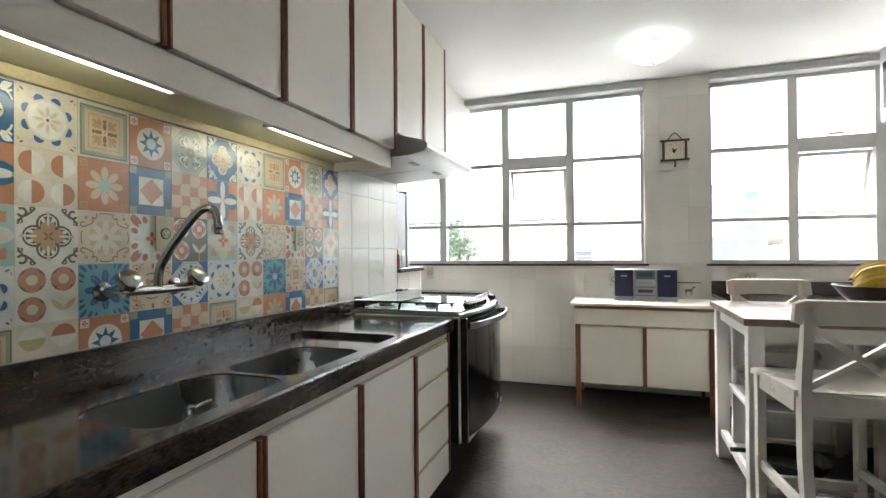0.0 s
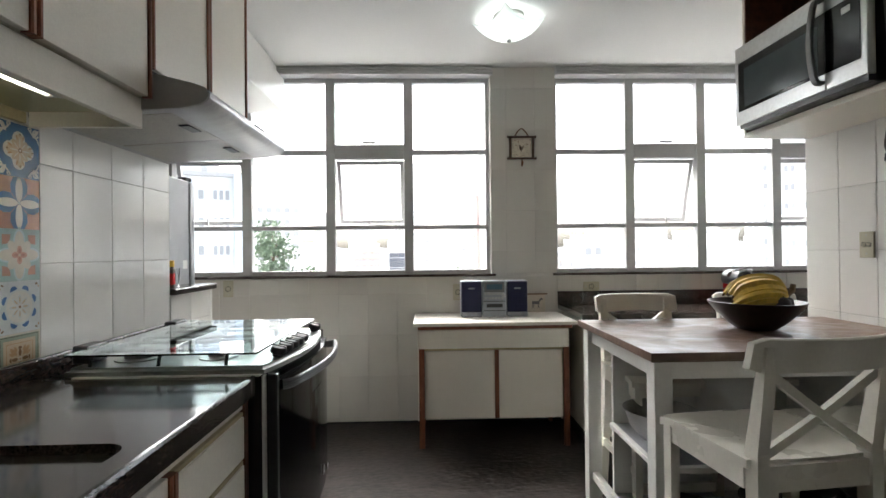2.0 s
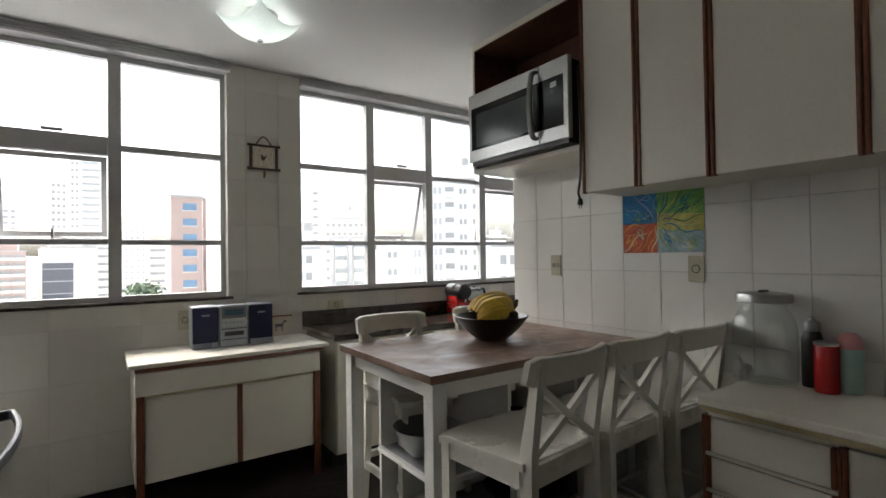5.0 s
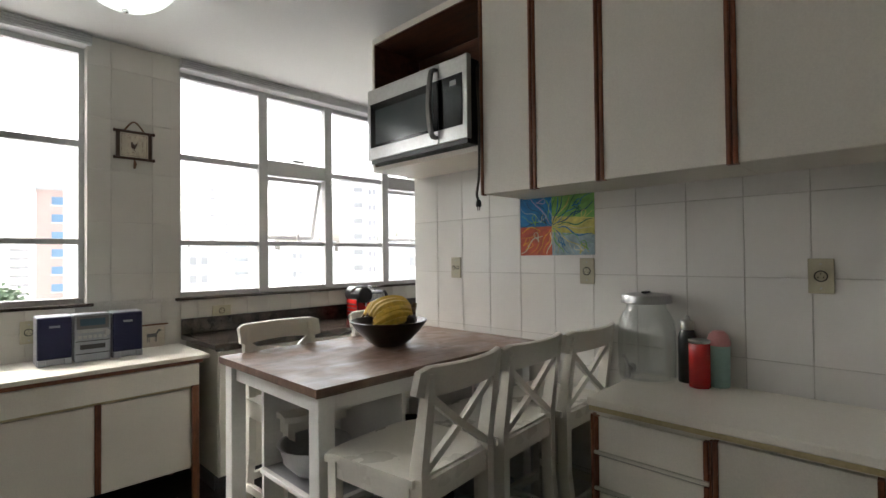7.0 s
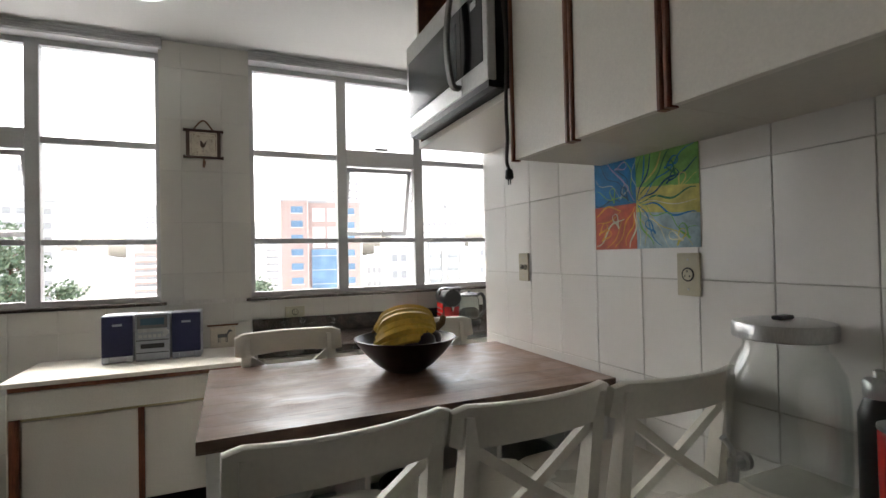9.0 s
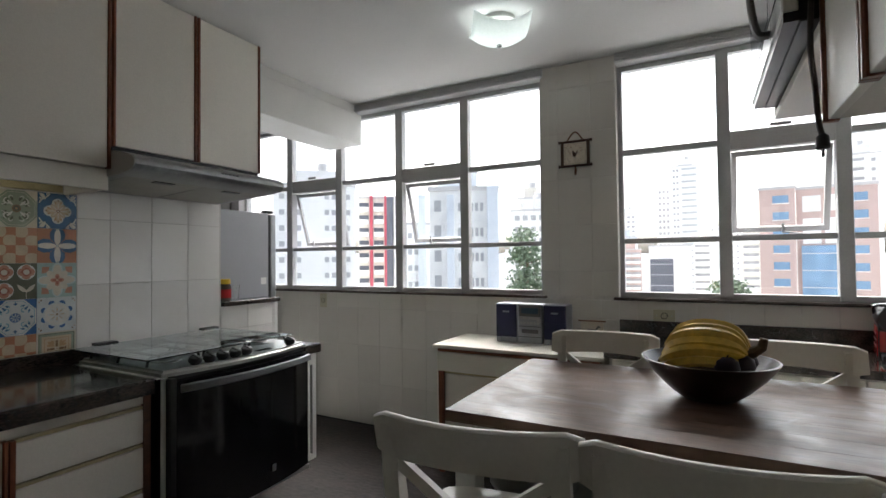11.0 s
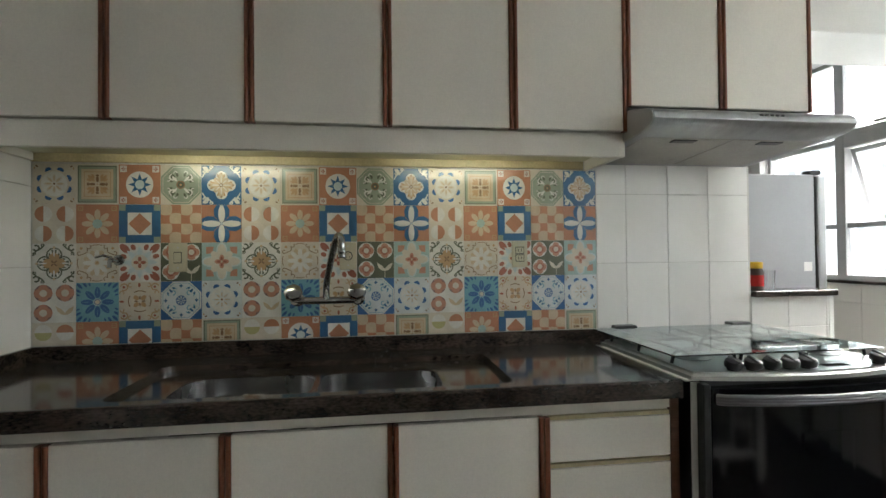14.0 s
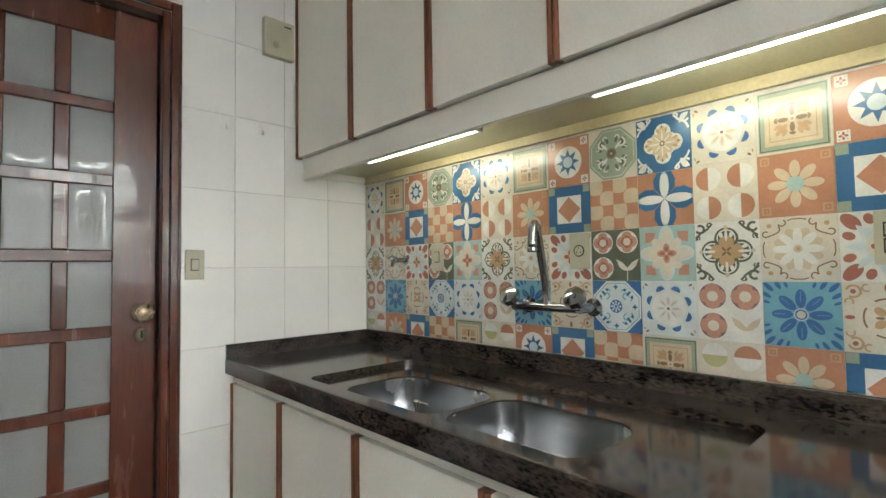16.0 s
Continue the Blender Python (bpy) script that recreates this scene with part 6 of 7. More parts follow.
def field(x1, z1, lines, n_):
    """Wavy lines from the middle towards the corner (x1, z1), and leaf shapes between them."""
    sx, sz = (1 if x1 > mx else -1), (1 if z1 > mz else -1)
    for k in range(n_):
        ang = math.pi / 2 * (k + 0.5) / n_ + rp.uniform(-0.05, 0.05)
        ph, am, fq = rp.uniform(0, 6.28), rp.uniform(0.006, 0.014), rp.uniform(1.0, 1.9)
        r0 = rp.choice((0.01, 0.03, 0.07))
        pts = []
        for q in range(34):
            r_ = r0 + 0.29 * q / 33
            off = am * math.sin(ph + fq * 6.28 * r_ / 0.2) * min(1, r_ / 0.06)
            x, z = mx + sx * (r_ * math.cos(ang) - off * math.sin(ang)), mz + sz * (r_ * math.sin(ang) + off * math.cos(ang))
            if (x - x1) * sx > -0.004 or (z - z1) * sz > -0.004:
                break
            pts.append((x, z))
        if len(pts) > 4:
            contour(pts, rp.choice((0.0012, 0.0016, 0.0024)), M[lines[k % len(lines)]], 0.00002 * k)
    for k in range(n_ // 2):
        u, v = rp.uniform(0.2, 0.85), rp.uniform(0.2, 0.85)
        cx, cz, a = mx + (x1 - mx) * u, mz + (z1 - mz) * v, rp.uniform(0, 3.14)
        pts = []
        for q in range(17):
            t_ = 6.283 * q / 16
            x, z = 0.026 * math.cos(t_), 0.008 * math.sin(t_) + 0.006 * math.sin(2 * t_)
            x, z = cx + x * math.cos(a) - z * math.sin(a), cz + x * math.sin(a) + z * math.cos(a)
            pts.append((max(min(mx, x1) + .004, min(max(mx, x1) - .004, x)), max(min(mz, z1) + .004, min(max(mz, z1) - .004, z))))
        contour(pts, 0.0022, M[lines[(k + 1) % len(lines)]], 0.0004 + 0.00002 * k)


field(-PW / 2, PH / 2, ("pd", "pg", "pl", "pd", "pv"), 8)
field(PW / 2, PH / 2, ("pg2", "py", "pd", "pb"), 9)
field(PW / 2, -PH / 2, ("pw", "pb", "pg", "py"), 9)
field(-PW / 2, -PH / 2, ("po", "po", "pw", "po"), 7)

# ---- fruit bowl ----
M["bowl_wood"] = material("dark_stained_bowl_wood", (0.025, 0.014, 0.01), 0.3, vary=0.3, grain=0.3, scale=6, fine=40)
M["banana"] = material("ripe_banana_skin", (0.7, 0.46, 0.06), 0.42, vary=0.15, grain=0.12, scale=14, fine=60)
M["banana_tip"] = material("banana_stem", (0.12, 0.07, 0.025), 0.7, vary=0.3)
M["dark_fruit"] = material("dark_purple_fruit", (0.03, 0.015, 0.02), 0.4, vary=0.3)
bw = thing("fruit_bowl", "dark wooden bowl standing on the table", "bowl", (1.245, 3.06, 0.9))
smooth(part("bowl", lathe([(0.06, 0.0), (0.075, 0.004), (0.11, 0.03), (0.155, 0.075), (0.187, 0.118), (0.19, 0.124), (0.184, 0.125), (0.15, 0.08), (0.1, 0.035), (0.03, 0.018), (0.001, 0.017)], 48), M["bowl_wood"], bw), 50)
bn_ = thing("bananas", "bunch of ripe yellow bananas in the wooden bowl", "fruit", (1.236, 3.058, 0.987), rz=-16)
for k in range(8):
    a = radians(-92 + 18 * k)
    y_, lift = 0.098 * math.sin(a), 0.018 + 0.088 * max(0.0, math.cos(a)) + 0.004 * (k % 2)
    far = -0.094 - 0.005 * ((k * 5) % 3)
    pts = curve_points([(0.118, y_ * 0.3, lift * 0.45 + 0.035), (0.085, y_ * 0.62, lift * 0.9 + 0.028), (0.01, y_ * 1.02, lift + 0.03), (-0.055, y_ * 1.02, lift + 0.012), (far, y_ * 0.82, lift * 0.75 - 0.006)], 6)
    n = len(pts)
    rad = [0.007 + (0.0125 + 0.001 * (k % 3)) * min(1.0, 3.2 * i / (n - 1), 4.5 * (1 - i / (n - 1)) + 0.1) for i in range(n)]
    bo = smooth(part("banana", sweep(pts, rad, 6), M["banana"], bn_), 30)
    part("tip", sweep([pts[-1], pts[-1] + (pts[-1] - pts[-3]).normalized() * 0.012], [0.0065, 0.004], 6), M["banana_tip"], bo)
part("stem", sweep([(0.098, 0, 0.06), (0.13, 0.004, 0.07), (0.15, 0.008, 0.085), (0.156, 0.01, 0.112)], [0.02, 0.016, 0.013, 0.011], 8), M["banana_tip"], bn_)
for x, y, r in ((1.332, 3.0, 0.035), (1.347, 3.08, 0.032), (1.292, 2.96, 0.034), (1.302, 3.14, 0.033)):
    f_ = lathe([(0.001, -r), (r * 0.6, -r * 0.8), (r, -0.1 * r), (r * 0.85, r * 0.55), (r * 0.3, r * 0.9), (0.003, r * 0.8)], 16)
    pf = thing("dark_fruit", "ripe dark purple fruit in the wooden bowl", "fruit", (x, y, 0.985 + r), "fruit in the bowl")
    smooth(part("flesh", f_, M["dark_fruit"], pf), 80)
    part("stalk", sweep([(0, 0, r * 0.75), (0.003, 0, r * 1.1)], 0.0025, 6), M["banana_tip"], pf)

# ---- things on the side counter ----
jr = thing("drink_dispenser", "large clear glass drink dispenser with steel lid, empty", "dispenser", (1.735, 1.99, 0.82))
jr.scale = (0.94, 0.94, 0.99)
jar_prof = [(0.09, 0.0), (0.112, 0.006), (0.118, 0.02), (0.12, 0.1), (0.119, 0.2), (0.113, 0.245), (0.095, 0.28), (0.082, 0.295), (0.082, 0.325),
            (0.079, 0.325), (0.079, 0.294), (0.092, 0.277), (0.11, 0.243), (0.116, 0.2), (0.117, 0.1), (0.114, 0.022), (0.1, 0.012), (0.001, 0.012)]
smooth(part("jar", lathe([(0.001, 0.0)] + jar_prof, 48, caps=False), M["jar_glass"], jr, "clear glass jar"), 60)
smooth(part("lid", lathe([(0.1, 0.318), (0.103, 0.32), (0.103, 0.346), (0.1, 0.352), (0.08, 0.356), (0.001, 0.357)], 48), M["steel"], jr, "brushed steel lid"), 40)
part("lid_handle", box(-0.025, 0.025, -0.012, 0.012, 0.3572, 0.366, bevel=0.003), M["black"], jr)
b = lathe([(0.02, 0), (0.02, 0.012), (0.012, 0.014), (0.012, 0.045)], 16, Matrix.Translation((-0.113, 0.02, 0.065)) @ Matrix.Rotation(radians(-90), 4, "Y"))
sweep([(-0.15, 0.02, 0.07), (-0.153, 0.02, 0.03)], 0.011, 10, bm=b)
sweep(curve_points([(-0.15, 0.02, 0.075), (-0.155, 0.022, 0.095), (-0.17, 0.03, 0.12)], 4), [0.006] * 8 + [0.009], 8, bm=b)
smooth(part("tap", b, M["steel"], jr, "small steel tap"))
M["red_can"] = material("glossy_red_enamel", (0.42, 0.018, 0.016), 0.25, vary=0.08)
M["teal"] = material("pale_teal_plastic", (0.4, 0.62, 0.58), 0.4)
M["pink"] = material("pink_plastic", (0.65, 0.3, 0.3), 0.4)
cn = thing("red_canister", "glossy red metal canister with silver rim", "canister", (1.752, 1.795, 0.82))
cn.scale = (1, 1, 1.06)
smooth(part("body", lathe([(0.036, 0), (0.038, 0.003), (0.038, 0.158), (0.036, 0.161)], 32), M["red_can"], cn))
smooth(part("lid", lathe([(0.0375, 0.1612), (0.039, 0.163), (0.039, 0.17), (0.03, 0.174), (0.001, 0.174)], 32), M["steel"], cn, "steel lid"))
bt = thing("thermos_bottle", "matt black drinking bottle with steel cap", "bottle", (1.807, 1.855, 0.82))
smooth(part("body", lathe([(0.034, 0), (0.036, 0.004), (0.036, 0.175), (0.028, 0.2), (0.024, 0.21)], 32), M["black"], bt))
smooth(part("cap", lathe([(0.026, 0.2102), (0.027, 0.214), (0.027, 0.24), (0.022, 0.247), (0.012, 0.25), (0.01, 0.262), (0.004, 0.266)], 24), M["steel"], bt, "steel cap"))
tm_ = thing("tumbler", "pale teal plastic tumbler with pink top", "tumbler", (1.807, 1.742, 0.82))
smooth(part("cup", lathe([(0.03, 0), (0.037, 0.003), (0.04, 0.16)], 28), M["teal"], tm_))
smooth(part("lid", lathe([(0.041, 0.1602), (0.041, 0.175), (0.034, 0.2), (0.02, 0.215), (0.001, 0.217)], 28), M["pink"], tm_, "pink plastic lid"))

# ---- coffee machine and kettle under the second window ----
cf = thing("coffee_machine", "small red and chrome capsule coffee machine", "coffee machine", (2.01, 4.35, 0.852), rz=-10)
part("body", box(-0.055, 0.055, -0.06, 0.14, 0.0, 0.2, bevel=0.012, seg=2), M["black"], cf, "black body")
part("side_panel", box(-0.058, -0.0552, -0.05, 0.13, 0.012, 0.15, bevel=0.001), M["red_can"], cf, "glossy red side panel")
part("front_panel", box(-0.05, 0.05, -0.063, -0.0602, 0.035, 0.13, bevel=0.001), M["red_can"], cf, "glossy red front panel")
smooth(part("head", lathe([(0.06, -0.16), (0.062, -0.15), (0.062, 0.09), (0.055, 0.1)], 28, Matrix.Translation((0, 0, 0.19)) @ Matrix.Rotation(radians(90), 4, "X")), M["black"], cf, "glossy black rounded head"), 40)
smooth(part("lever", sweep(curve_points([(-0.062, 0.03, 0.21), (-0.062, -0.06, 0.25), (0, -0.1, 0.255), (0.062, -0.06, 0.25), (0.062, 0.03, 0.21)], 5), 0.008, 8), M["chrome"], cf))
part("drip_tray", box(-0.045, 0.045, -0.15, -0.061, 0.0, 0.03, bevel=0.004), M["black"], cf)
for z in (0.05, 0.08, 0.11):
    part("side_groove", box(-0.0598, -0.0581, -0.04, 0.12, z, z + 0.008), M["black"], cf)
part("spout", lathe([(0.012, 0), (0.01, -0.03)], 12, Matrix.Translation((0, -0.09, 0.135))), M["chrome"], cf)
kt = thing("electric_kettle", "clear glass kettle with black handle and lid", "kettle", (2.165, 4.36, 0.852), rz=180)
smooth(part("base", lathe([(0.075, 0), (0.078, 0.004), (0.078, 0.022), (0.07, 0.026)], 28), M["black"], kt))
smooth(part("jug", lathe([(0.068, 0.0262), (0.074, 0.04), (0.07, 0.15), (0.062, 0.19), (0.06, 0.19), (0.067, 0.15), (0.071, 0.04), (0.001, 0.03)], 28), M["glass"], kt, "clear glass jug"), 60)
smooth(part("lid", lathe([(0.062, 0.1902), (0.062, 0.2), (0.04, 0.212), (0.012, 0.214), (0.01, 0.224)], 24), M["black"], kt))
smooth(part("handle", sweep(curve_points([(-0.055, 0, 0.19), (-0.1, -0.005, 0.2), (-0.125, -0.008, 0.16), (-0.12, -0.008, 0.08), (-0.075, 0, 0.04)], 6), 0.012, 10), M["black"], kt))

# ---- coffee jar on the low sill ----
cj = thing("coffee_jar", "glass coffee jar with yellow lid and red label", "jar", (-1.53, 3.485, SILL))
M["coffee"] = material("ground_coffee", (0.05, 0.022, 0.012), 0.6)
M["yellow"] = material("yellow_plastic", (0.65, 0.4, 0.02), 0.4)
smooth(part("jar", lathe([(0.034, 0), (0.038, 0.004), (0.038, 0.09), (0.03, 0.11)], 24), M["coffee"], cj, "brown coffee behind glass"))
smooth(part("lid", lathe([(0.033, 0.1102), (0.034, 0.112), (0.034, 0.14), (0.03, 0.143)], 24), M["yellow"], cj, "yellow lid"))
smooth(part("label", lathe([(0.0385, 0.02), (0.0386, 0.021), (0.0386, 0.075), (0.0385, 0.076)], 24, caps=False), M["red_can"], cj))
g2 = thing("glass_tumbler", "small clear drinking glass beside the coffee jar", "glass", (-1.54, 3.57, SILL))
smooth(part("glass", lathe([(0.001, 0), (0.024, 0.0), (0.03, 0.1), (0.028, 0.1), (0.022, 0.006), (0.001, 0.006)], 20, caps=False), M["glass"], g2))

# ---- pots on the table's shelves ----
def pot(name, label, at, prof, mat_, handle=None):
    t_ = thing(name, label, "cookware", at, "cookware on the table shelves")
    smooth(part("body", lathe(prof, 36), mat_, t_), 50)
    if handle:
        smooth(part("handle", sweep(curve_points(handle, 5), 0.011, 8), M["black"], t_))
    return t_
ZS1, ZS0 = 0.4905, 0.1815
bowl_prof = [(0.05, 0), (0.07, 0.003), (0.115, 0.05), (0.135, 0.115), (0.143, 0.12), (0.143, 0.123), (0.132, 0.118), (0.11, 0.052), (0.065, 0.008), (0.001, 0.006)]
pot("mixing_bowl", "stainless steel mixing bowl on the table shelf", (0.735, 2.9, ZS1), bowl_prof, M["steel"])
pan_prof = [(0.11, 0), (0.12, 0.004), (0.15, 0.06), (0.154, 0.06), (0.123, 0.008), (0.001, 0.006)]
pot("frying_pan", "black frying pan on the lower table shelf", (0.80, 2.82, ZS0), pan_prof, M["black"], [(-0.14, 0, 0.055), (-0.2, -0.02, 0.07), (-0.255, -0.05, 0.078)])
pot("saucepan", "dark saucepan on the table shelf", (1.18, 2.83, ZS1), [(0.1, 0), (0.105, 0.004), (0.105, 0.1), (0.108, 0.1), (0.108, 0.103), (0.102, 0.1), (0.1, 0.008), (0.001, 0.006)], M["black"], [(-0.1, -0.02, 0.085), (-0.12, -0.06, 0.09), (-0.11, -0.12, 0.095)])
pot("stock_pot", "aluminium stock pot on the table shelf", (1.58, 2.82, ZS1), [(0.11, 0), (0.125, 0.006), (0.128, 0.14), (0.132, 0.14), (0.132, 0.144), (0.125, 0.14), (0.122, 0.01), (0.001, 0.008)], M["steel"], [(-0.126, -0.04, 0.11), (-0.16, -0.03, 0.118), (-0.16, 0.03, 0.118), (-0.126, 0.04, 0.11)])
pot("wok", "large black wok on the lower table shelf", (1.2, 2.82, ZS0), [(0.07, 0), (0.1, 0.004), (0.165, 0.08), (0.17, 0.08), (0.105, 0.009), (0.001, 0.006)], M["black"])
pot("casserole", "steel casserole on the lower table shelf", (1.58, 2.82, ZS0), [(0.12, 0), (0.13, 0.006), (0.132, 0.1), (0.136, 0.1), (0.13, 0.1), (0.126, 0.01), (0.001, 0.008)], M["steel"], [(-0.13, -0.03, 0.08), (-0.165, -0.02, 0.085), (-0.165, 0.02, 0.085), (-0.13, 0.03, 0.08)])

# ---- patterned backsplash tiles ----
C_ = {"cream": (0.59, 0.54, 0.445), "white": (0.65, 0.64, 0.595), "orange": (0.42, 0.2, 0.12), "tan": (0.44, 0.29, 0.16), "blue": (0.045, 0.125, 0.25), "royal": (0.055, 0.135, 0.31),
      "sky": (0.14, 0.34, 0.46), "teal": (0.17, 0.36, 0.45), "pale": (0.5, 0.58, 0.6), "mist": (0.57, 0.61, 0.615), "green": (0.28, 0.325, 0.25), "dkgreen": (0.11, 0.12, 0.085), "moss": (0.42, 0.4, 0.2),
      "brown": (0.22, 0.14, 0.08), "aqua": (0.34, 0.45, 0.43), "rust": (0.33, 0.13, 0.09), "rosy": (0.46, 0.24, 0.17), "plum": (0.22, 0.13, 0.13), "sand": (0.53, 0.43, 0.3)}
CI = {k: i for i, k in enumerate(C_)}
CM = [material("print_" + k, c, 0.2, vary=0.1, grain=0.06, scale=11, fine=140, spec=0.6) for k, c in C_.items()]


def circle(r, n=20, cx=0, cy=0, a0=0, a1=360):
    return [(cx + r * math.cos(radians(a0 + (a1 - a0) * k / n)), cy + r * math.sin(radians(a0 + (a1 - a0) * k / n))) for k in range(n if a1 - a0 == 360 else n + 1)]


def petal(r0, r1, w, ang, n=8):
    pts = []
    for k in range(2 * n):
        t = k / (2 * n)
        u = r0 + (r1 - r0) * (0.5 - 0.5 * math.cos(2 * math.pi * t))
        v = w * math.sin(2 * math.pi * t)
        pts.append((u * math.cos(radians(ang)) - v * math.sin(radians(ang)), u * math.sin(radians(ang)) + v * math.cos(radians(ang))))
    return pts


def rect(x0, x1, y0, y1):
    return [(x0, y0), (x1, y0), (x1, y1), (x0, y1)]


def ngon(r, n, rot=0):
    return circle(r, n, 0, 0, rot, rot + 360) if rot == 0 else [(r * math.cos(radians(rot + 360 * k / n)), r * math.sin(radians(rot + 360 * k / n))) for k in range(n)]


def star(r0, r1, n):
    return [((r1 if k % 2 else r0) * math.cos(math.pi * k / n), (r1 if k % 2 else r0) * math.sin(math.pi * k / n)) for k in range(2 * n)]


def corners(fn):
    return [[(sx * (x), sy * (y)) for x, y in fn] for sx in (-1, 1) for sy in (-1, 1)]


def arc(cx, cy, r, a0, a1, n=9):
    return [(cx + r * math.cos(radians(a0 + (a1 - a0) * k / n)), cy + r * math.sin(radians(a0 + (a1 - a0) * k / n))) for k in range(n + 1)]


def ribbon(pts, w):
    """A line of width w as short pieces."""
    out = []
    for (x0, y0), (x1, y1) in zip(pts, pts[1:]):
        d = math.hypot(x1 - x0, y1 - y0) or 1e-6
        nx, ny = -(y1 - y0) / d * w / 2, (x1 - x0) / d * w / 2
        ex, ey = (x1 - x0) / d * w * 0.2, (y1 - y0) / d * w * 0.2
        out.append([(x0 - ex + nx, y0 - ey + ny), (x0 - ex - nx, y0 - ey - ny), (x1 + ex - nx, y1 + ey - ny), (x1 + ex + nx, y1 + ey + ny)])
    return out


def mirrored(polys, diag=False):
    out = []
    for p in polys:
        for sx in (-1, 1):
            for sy in (-1, 1):
                out.append([(sx * x, sy * y) for x, y in p])
                if diag:
                    out.append([(sx * y, sy * x) for x, y in p])
    return out


def turned(polys, n=4, o=0):
    out = []
    for k in range(n):
        c, s = math.cos(radians(o + 360 * k / n)), math.sin(radians(o + 360 * k / n))
        out += [[(c * x - s * y, s * x + c * y) for x, y in p] for p in polys]
    return out


def half(cx, cy, r, a):
    return circle(r, 14, cx, cy, a - 90, a + 90)


SCROLL = ribbon(arc(.405, .39, .066, 60, 330), .04) + ribbon([(.36, .33), (.28, .39), (.21, .47)], .036) + ribbon(arc(.25, .455, .035, -60, 160, 5), .03) + ribbon([(.47, .2), (.44, .27), (.4, .31)], .034)


def design(key):
    D = []
    add = lambda col, *polys: D.extend((col, p) for p in polys)
    ring = lambda n, r0, r1, w, o=0: [petal(r0, r1, w, o + 360 * k / n) for k in range(n)]
    axis = [(.2, 0), (0, .2), (-.2, 0), (0, -.2)]
    if key in ("A", "T"):
        base = "cream" if key == "A" else "mist"
        add("royal", *turned([half(.345, 0, .085, 0)], 8, 22.5))
        add("white", circle(.31, 28)); add(base, *turned([petal(.05, .24, .04, 0)], 8)); add("sand", *turned([petal(.07, .2, .018, 0)], 8)); add("brown", circle(.03, 8))
        add("brown", *[[(x + sx * .4, y + sy * .43) for x, y in petal(-.035, .035, .018, 30 * sx * sy)] for sx in (-1, 1) for sy in (-1, 1)])
        add("tan", *[[(x + sx * .45, y + sy * .38) for x, y in petal(-.03, .03, .014, 80)] for sx in (-1, 1) for sy in (-1, 1)])
    elif key == "B":
        base = "cream"; add("green", rect(-.465, .465, -.465, .465)); add("dkgreen", rect(-.45, .45, -.45, .45)); add("green", rect(-.435, .435, -.435, .435)); add("sand", rect(-.375, .375, -.375, .375)); add("tan", rect(-.315, .315, -.315, .315)); add("sand", rect(-.3, .3, -.3, .3))
        add("tan", *ring(4, .1, .32, .04, 45), *mirrored([petal(.16, .28, .03, 28)], True)); add("brown", *ring(4, .05, .2, .035), *turned([half(.2, 0, .045, 0)])); add("cream", circle(.05, 10)); add("tan", circle(.025, 8))
    elif key == "C":
        base = "orange"; add("white", circle(.33, 28)); add("blue", star(.28, .14, 8)); add("pale", circle(.115, 14))
        add("white", *corners(rect(.31, .47, .31, .47))); add("rust", *[[(x + sx * .39, y + sy * .39) for x, y in petal(.01, .06, .018, 90 * k)] for k in range(4) for sx in (-1, 1) for sy in (-1, 1)])
        add("tan", *[circle(.012, 6, sx * (.39 + ex), sy * (.39 + ey)) for sx in (-1, 1) for sy in (-1, 1) for ex in (-.05, .05) for ey in (-.05, .05)])
    elif key == "D":
        base = "cream"; add("green", ngon(.53, 8, 22.5)); add("cream", ngon(.485, 8, 22.5)); add("green", ngon(.472, 8, 22.5))
        add("dkgreen", *mirrored([petal(.2, .4, .05, 45), petal(.22, .34, .03, 20), petal(.22, .34, .03, 70)]))
        add("white", *mirrored(ribbon(arc(.2, .2, .075, 200, 430), .03) + ribbon(arc(.3, .13, .04, 90, 300, 6), .022) + ribbon(arc(.13, .3, .04, -30, 180, 6), .022)))
        add("white", *mirrored([petal(.12, .3, .028, 45)])); add("brown", circle(.105, 16)); add("dkgreen", circle(.075, 12)); add("tan", circle(.03, 8))
    elif key == "E":
        base = "blue"
        add("white", *[circle(.15, 16, x * 1.05, y * 1.05) for x, y in axis], circle(.25, 18))
        add("white", *mirrored(SCROLL, False)); add("white", *mirrored([petal(.44, .66, .035, 45)]))
        add("sand", *ring(4, .03, .32, .085), *ring(4, .03, .25, .06, 45)); add("white", *ring(4, .03, .24, .014), *ring(4, .03, .2, .012, 45))
        add("tan", *turned([petal(.2, .3, .02, 18), petal(.2, .3, .02, -18)])); add("brown", *turned([petal(.27, .33, .014, 0)]), circle(.05, 8)); add("white", circle(.025, 8))
    elif key == "F":
        base = "cream"
        for cx in (-.25, .25):
            add("orange", half(cx, .25, .2, 0), half(cx, -.25, .2, 180)); add("white", half(cx - .006, .25, .2, 180), half(cx + .006, -.25, .2, 0))
    elif key == "F2":
        base = "cream"
        add("orange", half(-.25, .25, .2, 90)); add("white", half(-.25, .244, .2, 270), half(.25, .256, .2, 90)); add("moss", half(.25, .25, .2, 270))
    elif key == "G":
        base = "orange"; add("sand", *ring(8, .1, .37, .072)); add("aqua", circle(.12, 18)); add("tan", *corners(rect(.33, .46, .33, .46))); add("orange", *corners(rect(.355, .435, .355, .435))); add("tan", *corners(rect(.38, .41, .38, .41)))
    elif key == "H":
        base = "blue"; add("green", *corners(rect(.34, .5, .34, .5))); add("white", rect(-.29, .29, -.29, .29)); add("orange", ngon(.275, 4, 90))
    elif key == "I":
